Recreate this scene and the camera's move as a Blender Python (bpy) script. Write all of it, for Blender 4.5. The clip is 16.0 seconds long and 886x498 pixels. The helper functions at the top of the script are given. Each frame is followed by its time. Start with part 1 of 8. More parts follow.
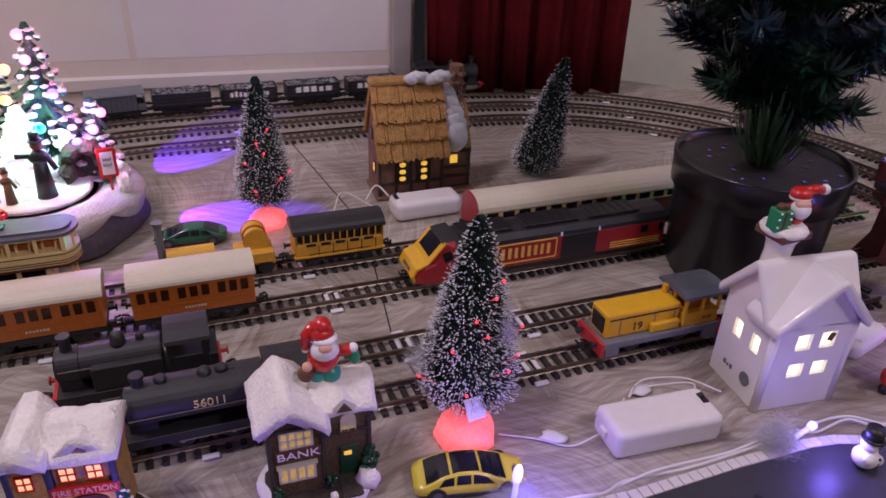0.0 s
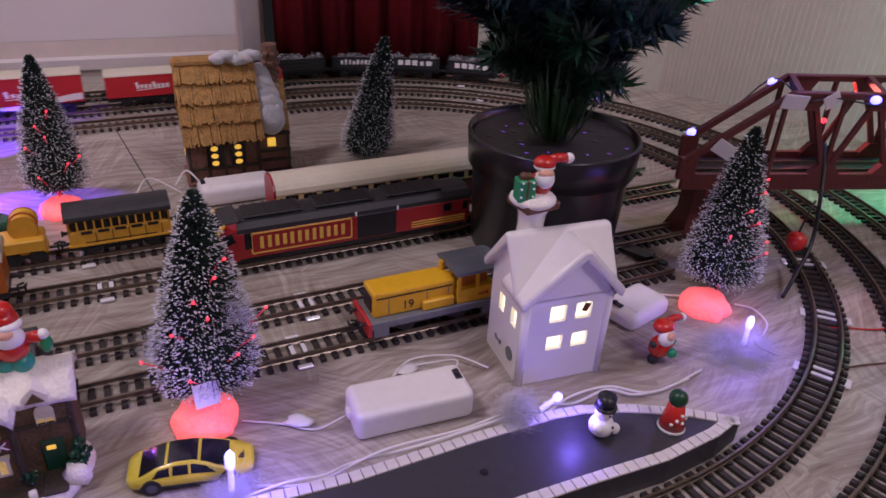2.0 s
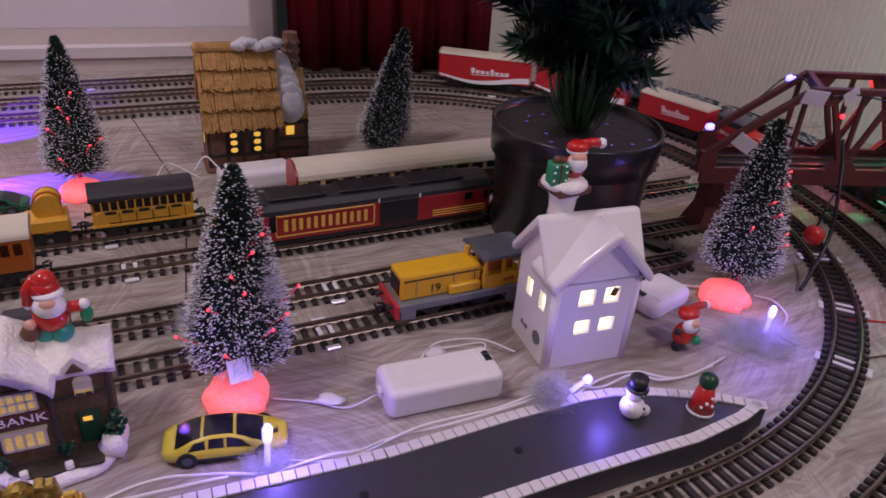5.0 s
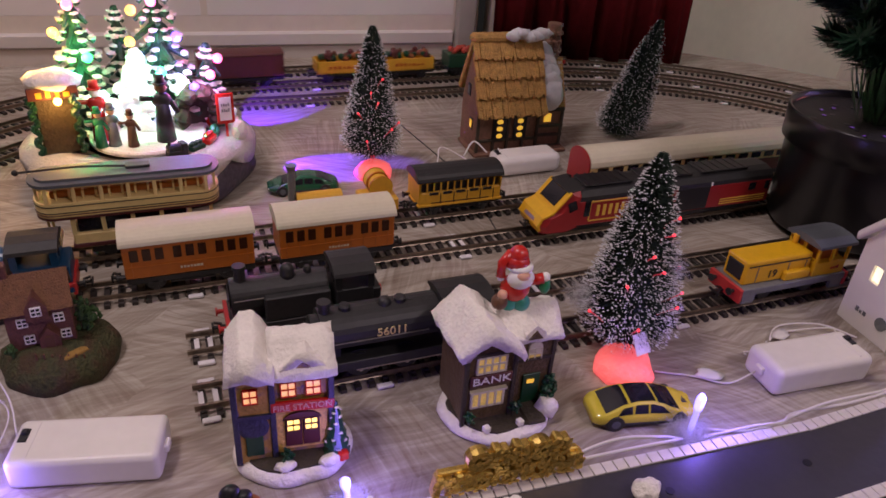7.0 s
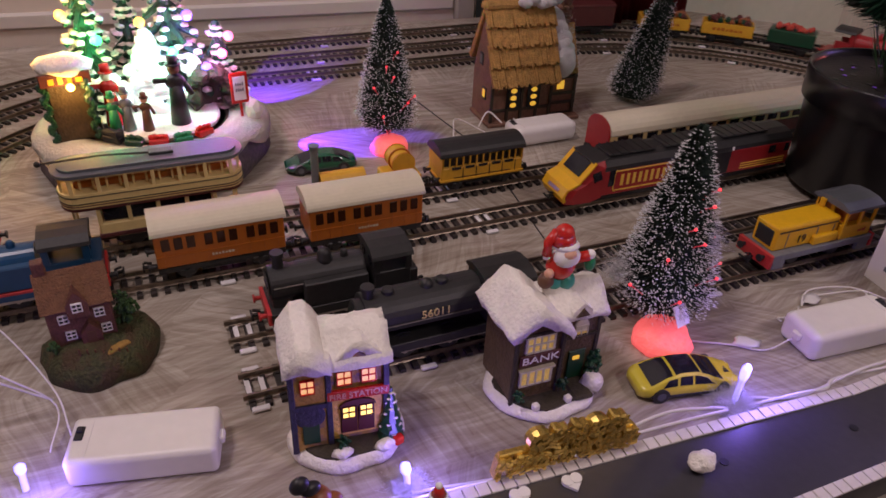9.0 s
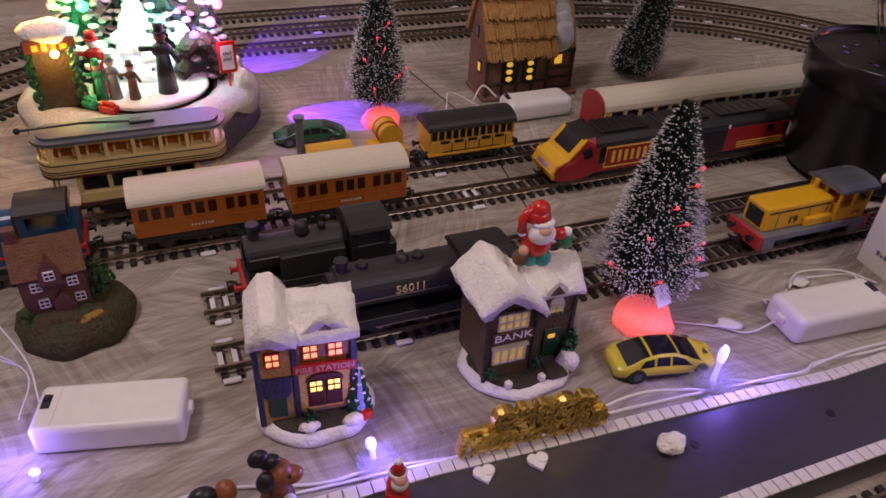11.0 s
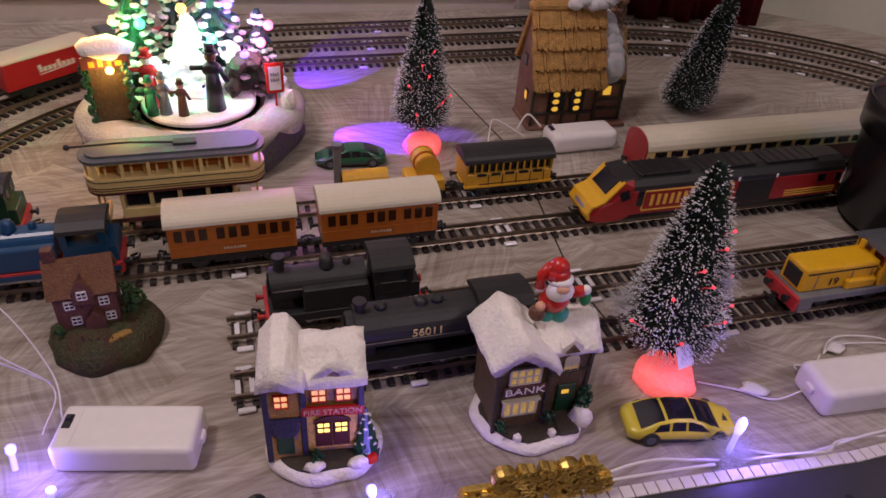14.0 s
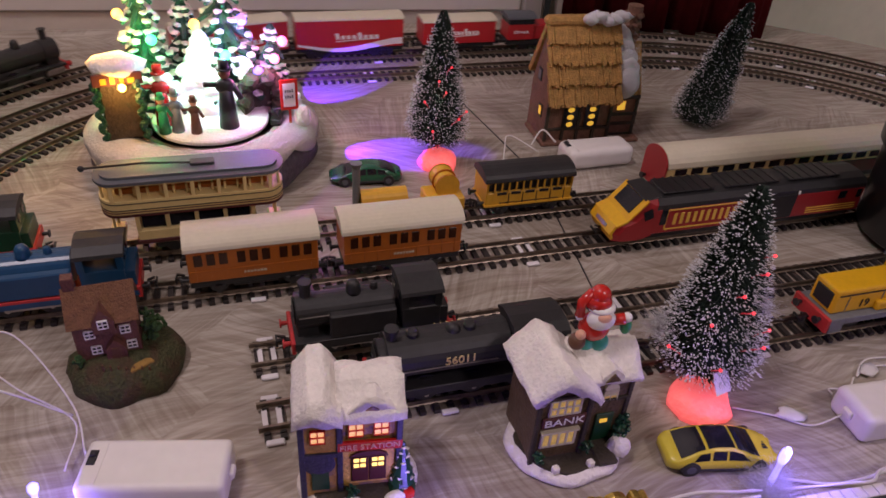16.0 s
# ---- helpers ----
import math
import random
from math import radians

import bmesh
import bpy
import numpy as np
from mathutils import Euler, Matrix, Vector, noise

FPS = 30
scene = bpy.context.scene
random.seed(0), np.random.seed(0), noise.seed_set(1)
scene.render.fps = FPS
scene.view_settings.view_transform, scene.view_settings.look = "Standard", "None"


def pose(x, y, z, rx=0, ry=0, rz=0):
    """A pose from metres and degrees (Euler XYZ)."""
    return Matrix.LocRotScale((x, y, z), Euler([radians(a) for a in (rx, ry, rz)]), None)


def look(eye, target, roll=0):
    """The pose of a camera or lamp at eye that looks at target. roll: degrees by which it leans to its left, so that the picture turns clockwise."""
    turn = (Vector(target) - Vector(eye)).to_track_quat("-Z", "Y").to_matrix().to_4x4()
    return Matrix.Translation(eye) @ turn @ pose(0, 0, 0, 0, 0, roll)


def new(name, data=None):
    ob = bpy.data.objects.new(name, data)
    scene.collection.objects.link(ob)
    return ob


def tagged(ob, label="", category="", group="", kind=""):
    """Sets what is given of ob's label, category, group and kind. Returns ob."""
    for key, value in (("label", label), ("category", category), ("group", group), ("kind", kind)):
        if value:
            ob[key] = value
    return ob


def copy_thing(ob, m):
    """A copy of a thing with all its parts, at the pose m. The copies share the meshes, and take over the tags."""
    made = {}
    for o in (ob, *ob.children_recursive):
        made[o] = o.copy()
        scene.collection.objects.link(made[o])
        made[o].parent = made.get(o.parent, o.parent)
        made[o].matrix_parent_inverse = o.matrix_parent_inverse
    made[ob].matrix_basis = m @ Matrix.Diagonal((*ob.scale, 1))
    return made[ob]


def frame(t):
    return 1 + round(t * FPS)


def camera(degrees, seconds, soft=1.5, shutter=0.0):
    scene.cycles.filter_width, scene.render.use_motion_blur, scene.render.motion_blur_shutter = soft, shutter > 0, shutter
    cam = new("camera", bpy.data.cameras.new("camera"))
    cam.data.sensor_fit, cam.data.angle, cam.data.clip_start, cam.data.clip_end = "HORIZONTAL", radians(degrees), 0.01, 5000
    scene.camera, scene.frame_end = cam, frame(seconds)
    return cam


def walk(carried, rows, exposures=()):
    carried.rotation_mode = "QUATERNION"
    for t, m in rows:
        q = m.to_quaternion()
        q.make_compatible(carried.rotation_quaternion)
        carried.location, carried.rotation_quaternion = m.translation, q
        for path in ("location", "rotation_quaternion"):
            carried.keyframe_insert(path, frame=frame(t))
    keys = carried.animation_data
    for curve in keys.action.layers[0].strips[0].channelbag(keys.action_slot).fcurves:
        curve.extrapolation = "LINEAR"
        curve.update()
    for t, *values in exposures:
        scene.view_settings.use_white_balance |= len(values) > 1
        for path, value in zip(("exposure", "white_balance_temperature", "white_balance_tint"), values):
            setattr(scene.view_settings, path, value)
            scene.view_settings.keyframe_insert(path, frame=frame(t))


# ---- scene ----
cam = camera(63.3, 16.0, soft=1.6, shutter=0.5)
PATH = [
    (0.0, (0.0791, -0.2856, 0.3154), (0.6939, 1.2547, -0.6118), 2.3),
    (0.5, (0.0819, -0.291, 0.3135), (0.7413, 1.2351, -0.6052), 2.8),
    (1.0, (0.1138, -0.3059, 0.3002), (0.8707, 1.1706, -0.627), 2.7),
    (1.5, (0.1687, -0.3225, 0.305), (0.9326, 1.1509, -0.6213), 2.9),
    (2.0, (0.1939, -0.3242, 0.3021), (0.948, 1.1504, -0.6289), 3.3),
    (2.5, (0.2055, -0.3261, 0.2964), (0.9503, 1.1535, -0.6346), 3.6),
    (3.0, (0.202, -0.3246, 0.2907), (0.9469, 1.1551, -0.6394), 3.9),
    (3.2, (0.1947, -0.3246, 0.2907), (0.9471, 1.1508, -0.6403), 4.1),
    (5.3, (0.1555, -0.322, 0.2898), (0.9314, 1.1504, -0.627), 4.6),
    (5.5, (0.1341, -0.321, 0.2926), (0.823, 1.1871, -0.6346), 3.3),
    (6.0, (0.0655, -0.3025, 0.2878), (0.5808, 1.2686, -0.647), 1.4),
    (6.5, (-0.005, -0.2812, 0.286), (0.5879, 1.2562, -0.6612), 3.9),
    (7.0, (-0.0317, -0.2665, 0.2898), (0.6147, 1.2394, -0.6726), 4.2),
    (7.5, (-0.0398, -0.2516, 0.286), (0.618, 1.2349, -0.6973), 3.1),
    (8.0, (-0.0528, -0.2459, 0.2898), (0.5941, 1.2276, -0.7201), 2.0),
    (8.5, (-0.0573, -0.2491, 0.2945), (0.5902, 1.2138, -0.7306), 2.0),
    (9.0, (-0.0578, -0.2479, 0.2954), (0.6039, 1.1954, -0.7476), 2.9),
    (9.5, (-0.0596, -0.2471, 0.2916), (0.6316, 1.1709, -0.7667), 3.9),
    (9.7, (-0.0612, -0.2485, 0.2907), (0.6431, 1.1618, -0.7695), 4.1),
    (12.0, (-0.0202, -0.2518, 0.3002), (0.5196, 1.1896, -0.8141), 3.6),
    (12.5, (-0.0224, -0.2426, 0.3116), (0.5024, 1.2074, -0.798), 4.5),
    (13.0, (-0.0211, -0.2421, 0.3106), (0.4915, 1.2132, -0.7989), 4.9),
    (13.5, (-0.02, -0.2395, 0.3164), (0.4774, 1.2214, -0.7913), 4.8),
    (14.0, (-0.0151, -0.2426, 0.3154), (0.4697, 1.2227, -0.7932), 4.1),
    (14.5, (-0.015, -0.2375, 0.3126), (0.4751, 1.2255, -0.7961), 3.7),
    (15.0, (-0.0151, -0.2281, 0.3106), (0.4802, 1.2326, -0.798), 3.9),
    (15.5, (-0.0228, -0.2196, 0.3116), (0.4813, 1.2446, -0.7894), 4.5),
    (16.0, (-0.035, -0.2216, 0.3164), (0.4813, 1.2446, -0.7761), 4.5),
]
# white balance and exposure as the clip's camera drifts
EXPOSURES = [(0.0, -0.04, 5900, 17), (5.3, -0.09, 5950, 17), (6.5, -0.2, 6550, 12), (9.0, -0.3, 6750, 11), (13.0, -0.28, 6700, 11), (16.0, -0.27, 6600, 11)]
walk(cam, [(t, look(eye, aim, roll)) for t, eye, aim, roll in PATH], EXPOSURES)

# ---- world and lamps ----
world = bpy.data.worlds.new("world")
scene.world = world
world.use_nodes = True
world.node_tree.nodes["Background"].inputs[0].default_value = (0.55, 0.5, 0.5, 1)
world.node_tree.nodes["Background"].inputs[1].default_value = 0.02


def lamp(name, kind, at, power, color, size=0.01, aim=None, cone=60, blend=0.4):
    data = bpy.data.lights.new(name, kind)
    data.energy, data.color = power, color
    if kind == "AREA":
        data.shape, data.size = "DISK", size
    else:
        data.shadow_soft_size = size
    if kind == "SPOT":
        data.spot_size, data.spot_blend = radians(cone), blend
    ob = new(name, data)
    ob.matrix_world = look(at, aim) if aim else Matrix.Translation(at)
    return ob


WARM = (1.0, 0.83, 0.88)
lamp("ceiling_light", "AREA", (-0.55, 0.05, 1.55), 11.0, WARM, 0.30, (0.1, 0.25, 0))
lamp("ceiling_light_far", "AREA", (0.75, -1.1, 1.55), 9.0, WARM, 0.25, (0.4, 0.2, 0))

# ---- materials ----
def mat(name, color, rough=0.5, metal=0.0, vary=0.12, scale=60.0, bump=0.0, glow=0.0, glow_color=None, spec=0.5, coat=0.0, fine=5.0, random_tint=0.0, second=None, mask=(0.45, 0.6)):
    m = bpy.data.materials.new(name)
    m.use_nodes = True
    n, l = m.node_tree.nodes, m.node_tree.links
    b = n["Principled BSDF"]
    b.inputs["Roughness"].default_value, b.inputs["Metallic"].default_value = rough, metal
    b.inputs["Specular IOR Level"].default_value, b.inputs["Coat Weight"].default_value = spec, coat
    co = n.new("ShaderNodeTexCoord")
    big = n.new("ShaderNodeTexNoise")
    big.inputs["Scale"].default_value, big.inputs["Detail"].default_value = scale, 4
    small = n.new("ShaderNodeTexNoise")
    small.inputs["Scale"].default_value, small.inputs["Detail"].default_value = scale * fine, 2
    for t in (big, small):
        l.new(co.outputs["Object"], t.inputs["Vector"])
    add = n.new("ShaderNodeMath")
    add.operation = "ADD"
    l.new(big.outputs["Fac"], add.inputs[0])
    l.new(small.outputs["Fac"], add.inputs[1])
    ramp = n.new("ShaderNodeMapRange")
    ramp.inputs["From Min"].default_value, ramp.inputs["From Max"].default_value = 0.6, 1.4
    ramp.inputs["To Min"].default_value, ramp.inputs["To Max"].default_value = 1 - vary, 1 + vary
    l.new(add.outputs[0], ramp.inputs["Value"])
    hue = n.new("ShaderNodeHueSaturation")
    hue.inputs["Color"].default_value = (*color, 1)
    value = ramp.outputs["Result"]
    if random_tint:
        info = n.new("ShaderNodeObjectInfo")
        r2 = n.new("ShaderNodeMapRange")
        r2.inputs["To Min"].default_value, r2.inputs["To Max"].default_value = 1 - random_tint, 1 + random_tint
        l.new(info.outputs["Random"], r2.inputs["Value"])
        mul = n.new("ShaderNodeMath")
        mul.operation = "MULTIPLY"
        l.new(value, mul.inputs[0])
        l.new(r2.outputs["Result"], mul.inputs[1])
        value = mul.outputs[0]
    l.new(value, hue.inputs["Value"])
    out = hue.outputs["Color"]
    if second:
        mr = n.new("ShaderNodeMapRange")
        mr.inputs["From Min"].default_value, mr.inputs["From Max"].default_value = mask
        l.new(big.outputs["Fac"], mr.inputs["Value"])
        mix = n.new("ShaderNodeMix")
        mix.data_type = "RGBA"
        mix.inputs["B"].default_value = (*second, 1)
        l.new(mr.outputs["Result"], mix.inputs["Factor"])
        l.new(out, mix.inputs["A"])
        out = mix.outputs["Result"]
    l.new(out, b.inputs["Base Color"])
    if bump:
        bp = n.new("ShaderNodeBump")
        bp.inputs["Strength"].default_value, bp.inputs["Distance"].default_value = bump, 0.002
        l.new(add.outputs[0], bp.inputs["Height"])
        l.new(bp.outputs["Normal"], b.inputs["Normal"])
    if glow:
        b.inputs["Emission Color"].default_value = (*(glow_color or color), 1)
        b.inputs["Emission Strength"].default_value = glow
    return m


def board_material():
    """White emulsion brushed thinly over brown board: long strokes along the board, swirls across them."""
    m = bpy.data.materials.new("brushed_board")
    m.use_nodes = True
    n, l = m.node_tree.nodes, m.node_tree.links
    b = n["Principled BSDF"]
    co0 = n.new("ShaderNodeTexCoord")
    drift = n.new("ShaderNodeTexNoise")
    drift.inputs["Scale"].default_value, drift.inputs["Detail"].default_value = 9.0, 1.5
    l.new(co0.outputs["Object"], drift.inputs["Vector"])
    push = n.new("ShaderNodeVectorMath")
    push.operation = "MULTIPLY_ADD"
    push.inputs[1].default_value = (0.034, 0.034, 0.0)
    l.new(drift.outputs["Color"], push.inputs[0])
    l.new(co0.outputs["Object"], push.inputs[2])

    def strokes(rot, sx, sy, scale, detail, distort):
        mp = n.new("ShaderNodeMapping")
        mp.inputs["Rotation"].default_value = (0, 0, rot)
        mp.inputs["Scale"].default_value = (sx, sy, 1)
        l.new(push.outputs["Vector"], mp.inputs["Vector"])
        t = n.new("ShaderNodeTexNoise")
        t.inputs["Scale"].default_value, t.inputs["Detail"].default_value, t.inputs["Distortion"].default_value = scale, detail, distort
        t.inputs["Roughness"].default_value = 0.65
        l.new(mp.outputs["Vector"], t.inputs["Vector"])
        return t.outputs["Fac"]

    def math2(op, a, c):
        k = n.new("ShaderNodeMath")
        k.operation = op
        for sock, v in zip(k.inputs, (a, c)):
            if isinstance(v, float):
                sock.default_value = v
            else:
                l.new(v, sock)
        return k.outputs[0]

    along = strokes(0.10, 5, 80, 1.8, 7, 0.6)
    # each sweep of the brush has its own direction
    cells = n.new("ShaderNodeTexVoronoi")
    cells.inputs["Scale"].default_value = 15.0
    wander = n.new("ShaderNodeTexNoise")
    wander.inputs["Scale"].default_value, wander.inputs["Detail"].default_value = 16.0, 3.0
    l.new(co0.outputs["Object"], wander.inputs["Vector"])
    stray = n.new("ShaderNodeVectorMath")
    stray.operation = "MULTIPLY_ADD"
    stray.inputs[1].default_value = (0.12, 0.12, 0.0)
    l.new(wander.outputs["Color"], stray.inputs[0])
    l.new(push.outputs["Vector"], stray.inputs[2])
    l.new(stray.outputs["Vector"], cells.inputs["Vector"])
    pick = n.new("ShaderNodeSeparateColor")
    l.new(cells.outputs["Color"], pick.inputs["Color"])
    turn = n.new("ShaderNodeVectorRotate")
    turn.rotation_type = "Z_AXIS"
    l.new(push.outputs["Vector"], turn.inputs["Vector"])
    l.new(math2("MULTIPLY", math2("SUBTRACT", pick.outputs[0], 0.5), 3.0), turn.inputs["Angle"])
    sweep_map = n.new("ShaderNodeMapping")
    sweep_map.inputs["Scale"].default_value = (10, 150, 1)
    l.new(turn.outputs["Vector"], sweep_map.inputs["Vector"])
    bristle = n.new("ShaderNodeTexNoise")
    bristle.inputs["Scale"].default_value, bristle.inputs["Detail"].default_value, bristle.inputs["Distortion"].default_value = 1.6, 6, 0.9
    l.new(sweep_map.outputs["Vector"], bristle.inputs["Vector"])
    swirl = strokes(-0.9, 7, 70, 1.7, 6, 1.2)
    patch = strokes(0.4, 1, 1.6, 11.0, 3, 0.6)
    wide = strokes(0.1, 1.0, 2.2, 5.0, 2, 0.4)
    blend = n.new("ShaderNodeMix")
    l.new(math2("MULTIPLY", patch, 1.0), blend.inputs["Factor"])
    l.new(along, blend.inputs["A"])
    l.new(swirl, blend.inputs["B"])
    over = n.new("ShaderNodeMix")
    over.inputs["Factor"].default_value = 0.36
    l.new(blend.outputs["Result"], over.inputs["A"])
    l.new(bristle.outputs["Fac"], over.inputs["B"])
    tone = math2("ADD", over.outputs["Result"], math2("ADD", math2("MULTIPLY", math2("SUBTRACT", patch, 0.5), 0.16), math2("MULTIPLY", math2("SUBTRACT", wide, 0.5), 0.22)))
    ramp = n.new("ShaderNodeValToRGB")
    e = ramp.color_ramp.elements
    e[0].position, e[0].color = 0.33, (0.17, 0.125, 0.090, 1)
    e[1].position, e[1].color = 0.64, (0.53, 0.49, 0.43, 1)
    mid = e.new(0.48)
    mid.color = (0.315, 0.272, 0.222, 1)
    l.new(tone, ramp.inputs["Fac"])
    l.new(ramp.outputs["Color"], b.inputs["Base Color"])
    rr = n.new("ShaderNodeMapRange")
    rr.inputs["To Min"].default_value, rr.inputs["To Max"].default_value = 0.62, 0.38
    l.new(tone, rr.inputs["Value"])
    l.new(rr.outputs["Result"], b.inputs["Roughness"])
    bp = n.new("ShaderNodeBump")
    bp.inputs["Strength"].default_value, bp.inputs["Distance"].default_value = 0.5, 0.0012
    l.new(tone, bp.inputs["Height"])
    l.new(bp.outputs["Normal"], b.inputs["Normal"])
    return m


def glass_material(name, color=(0.9, 0.92, 0.9), rough=0.05):
    m = bpy.data.materials.new(name)
    m.use_nodes = True
    b = m.node_tree.nodes["Principled BSDF"]
    b.inputs["Base Color"].default_value = (*color, 1)
    b.inputs["Roughness"].default_value = rough
    b.inputs["Transmission Weight"].default_value = 1.0
    b.inputs["IOR"].default_value = 1.3
    return m


BOARD = board_material()
WALL = mat("white_door_paint", (0.74, 0.71, 0.68), 0.45, vary=0.03, scale=4, bump=0.03)
PAPER = mat("cream_wallpaper", (0.70, 0.63, 0.55), 0.75, vary=0.05, scale=12, bump=0.15)
CURTAIN = mat("maroon_cloth", (0.16, 0.010, 0.014), 0.9, vary=0.2, scale=25, bump=0.2, spec=0.2)
CEIL = mat("ceiling_paint", (0.75, 0.73, 0.70), 0.8, vary=0.03, scale=3)
CARPET = mat("carpet", (0.18, 0.15, 0.14), 0.95, vary=0.2, scale=40)
SLEEPER = mat("sleeper_plastic", (0.028, 0.022, 0.02), 0.6, vary=0.3, scale=120, random_tint=0.25)
RAIL = mat("nickel_rail", (0.25, 0.205, 0.16), 0.42, 1.0, vary=0.25, scale=80)
BLACK = mat("black_plastic", (0.014, 0.014, 0.015), 0.42, vary=0.25, scale=90, bump=0.05)
SOOT = mat("matt_black_paint", (0.018, 0.018, 0.019), 0.5, vary=0.3, scale=70, bump=0.05)
STEEL = mat("wheel_steel", (0.45, 0.42, 0.40), 0.35, 1.0, vary=0.2)
GREY = mat("grey_plastic", (0.10, 0.11, 0.125), 0.5, vary=0.12)
MIDGREY = mat("underframe_grey", (0.16, 0.17, 0.18), 0.55, vary=0.15)
YELLOW = mat("yellow_plastic", (0.72, 0.40, 0.012), 0.38, vary=0.08)
GOLD_Y = mat("coach_yellow", (0.66, 0.36, 0.03), 0.45, vary=0.1)
REDP = mat("red_plastic", (0.40, 0.018, 0.015), 0.4, vary=0.1)
BUFRED = mat("buffer_beam_red", (0.48, 0.03, 0.03), 0.45, vary=0.1)
HSTRED = mat("power_car_red", (0.33, 0.018, 0.022), 0.35, vary=0.08)
MAROON = mat("maroon_paint", (0.10, 0.022, 0.022), 0.5, vary=0.15)
ORANGE = mat("coach_orange_brown", (0.44, 0.125, 0.012), 0.38, vary=0.08)
CREAMROOF = mat("cream_roof", (0.62, 0.57, 0.43), 0.5, vary=0.05)
CREAM = mat("tram_cream", (0.74, 0.58, 0.26), 0.4, vary=0.06)
LINING = mat("yellow_lettering", (0.78, 0.50, 0.08), 0.5, vary=0.05)
WHITEP = mat("white_plastic", (0.78, 0.75, 0.73), 0.35, vary=0.04, scale=30)
CERAMIC = mat("white_glazed_ceramic", (0.80, 0.77, 0.76), 0.12, vary=0.03, scale=20, coat=0.6)
BLUE = mat("blue_enamel", (0.010, 0.060, 0.145), 0.3, vary=0.1)
DGREEN = mat("dark_green_paint", (0.008, 0.055, 0.026), 0.35, vary=0.15)
GREENC = mat("green_car_paint", (0.008, 0.085, 0.04), 0.22, vary=0.1, coat=0.5)
TAXI = mat("yellow_car_paint", (0.62, 0.52, 0.045), 0.25, vary=0.05, coat=0.5)
DARKGLASS = mat("dark_window", (0.012, 0.012, 0.018), 0.15, vary=0.1)
COACHGLASS = mat("brown_coach_window", (0.045, 0.014, 0.006), 0.12, vary=0.3, scale=90)
PLATFORM = mat("platform_grey", (0.048, 0.046, 0.056), 0.42, vary=0.12, scale=22, bump=0.08, fine=9)
EDGING = mat("platform_white_edge", (0.68, 0.64, 0.63), 0.5, vary=0.08, scale=60)
SNOW = mat("snow_paint", (0.84, 0.80, 0.75), 0.65, vary=0.1, scale=90, bump=0.6)
COTTON = mat("cotton_wool", (0.62, 0.61, 0.63), 1.0, vary=0.06, scale=120, bump=0.4, spec=0.1)
BROWNW = mat("brown_stone_paint", (0.105, 0.066, 0.030), 0.6, vary=0.35, scale=110, bump=0.5)
COTTW = mat("cottage_red_brown", (0.20, 0.10, 0.065), 0.7, vary=0.3, scale=90, bump=0.6)
THATCH = mat("straw_thatch", (0.46, 0.25, 0.07), 0.7, vary=0.45, scale=160, bump=0.8, random_tint=0.1)
TIMBER = mat("dark_timber", (0.045, 0.035, 0.022), 0.7, vary=0.3, scale=120, bump=0.4)
BRICKW = mat("red_brick_paint", (0.13, 0.048, 0.036), 0.65, vary=0.35, scale=150, bump=0.5)
MOSS = mat("mossy_base", (0.055, 0.058, 0.020), 0.8, vary=0.6, scale=100, bump=1.0, second=(0.060, 0.036, 0.016))
STATIONLIT = mat("station_window_glow", (0.9, 0.55, 0.25), 0.5, vary=0.4, scale=250, glow=0.9, glow_color=(1.0, 0.50, 0.22))
STATIONLAMP = mat("station_door_glow", (0.9, 0.7, 0.2), 0.5, vary=0.3, scale=200, glow=2.2, glow_color=(1.0, 0.68, 0.16))
LAMPLIT = mat("lit_window_yellow", (0.8, 0.45, 0.08), 0.5, vary=0.3, scale=200, glow=0.75, glow_color=(1.0, 0.55, 0.06))
WARMLIT = mat("lit_window_warm", (0.62, 0.44, 0.12), 0.5, vary=0.5, scale=250, glow=0.24, glow_color=(1.0, 0.66, 0.18))
HOUSELIT = mat("lit_window_house", (0.95, 0.9, 0.7), 0.5, glow=1.25, glow_color=(1.0, 0.86, 0.55))
PINKGLOW = mat("glowing_pink_plaster", (0.95, 0.25, 0.22), 0.6, vary=0.2, scale=70, bump=0.6, glow=0.85, glow_color=(1.0, 0.12, 0.13))
BLUELED = mat("blue_led", (0.6, 0.6, 1.0), 0.3, glow=5.0, glow_color=(0.17, 0.15, 1.0))
LEDSTEM = mat("led_stem", (0.6, 0.6, 1.0), 0.3, glow=1.1, glow_color=(0.36, 0.30, 1.0))
REDLED = mat("red_fibre_tip", (1.0, 0.1, 0.1), 0.3, glow=2.6, glow_color=(1.0, 0.03, 0.05))
FIBRE = mat("red_fibre", (0.5, 0.05, 0.08), 0.3, glow=0.35, glow_color=(1.0, 0.05, 0.08))
NEEDLE = mat("bottle_brush_green", (0.016, 0.034, 0.024), 0.8, vary=0.5, scale=200)
FLOCK = mat("flocked_tips", (0.72, 0.72, 0.76), 0.85, vary=0.1, scale=200)
TINSELG = mat("tinsel_green", (0.012, 0.045, 0.024), 0.35, vary=0.6, scale=60)
TINSELB = mat("tinsel_blue_green", (0.012, 0.03, 0.045), 0.3, vary=0.6, scale=60)
BARK = mat("tree_trunk_dark", (0.02, 0.03, 0.015), 0.8, vary=0.3)
POTM = mat("black_pot", (0.010, 0.010, 0.012), 0.28, vary=0.2, scale=15)
SOIL = mat("pot_top", (0.03, 0.028, 0.027), 0.6, vary=0.3, scale=60, bump=0.3)
SEQUIN = mat("gold_sequin", (0.80, 0.56, 0.15), 0.30, 0.85, vary=0.5, scale=300, random_tint=0.3)
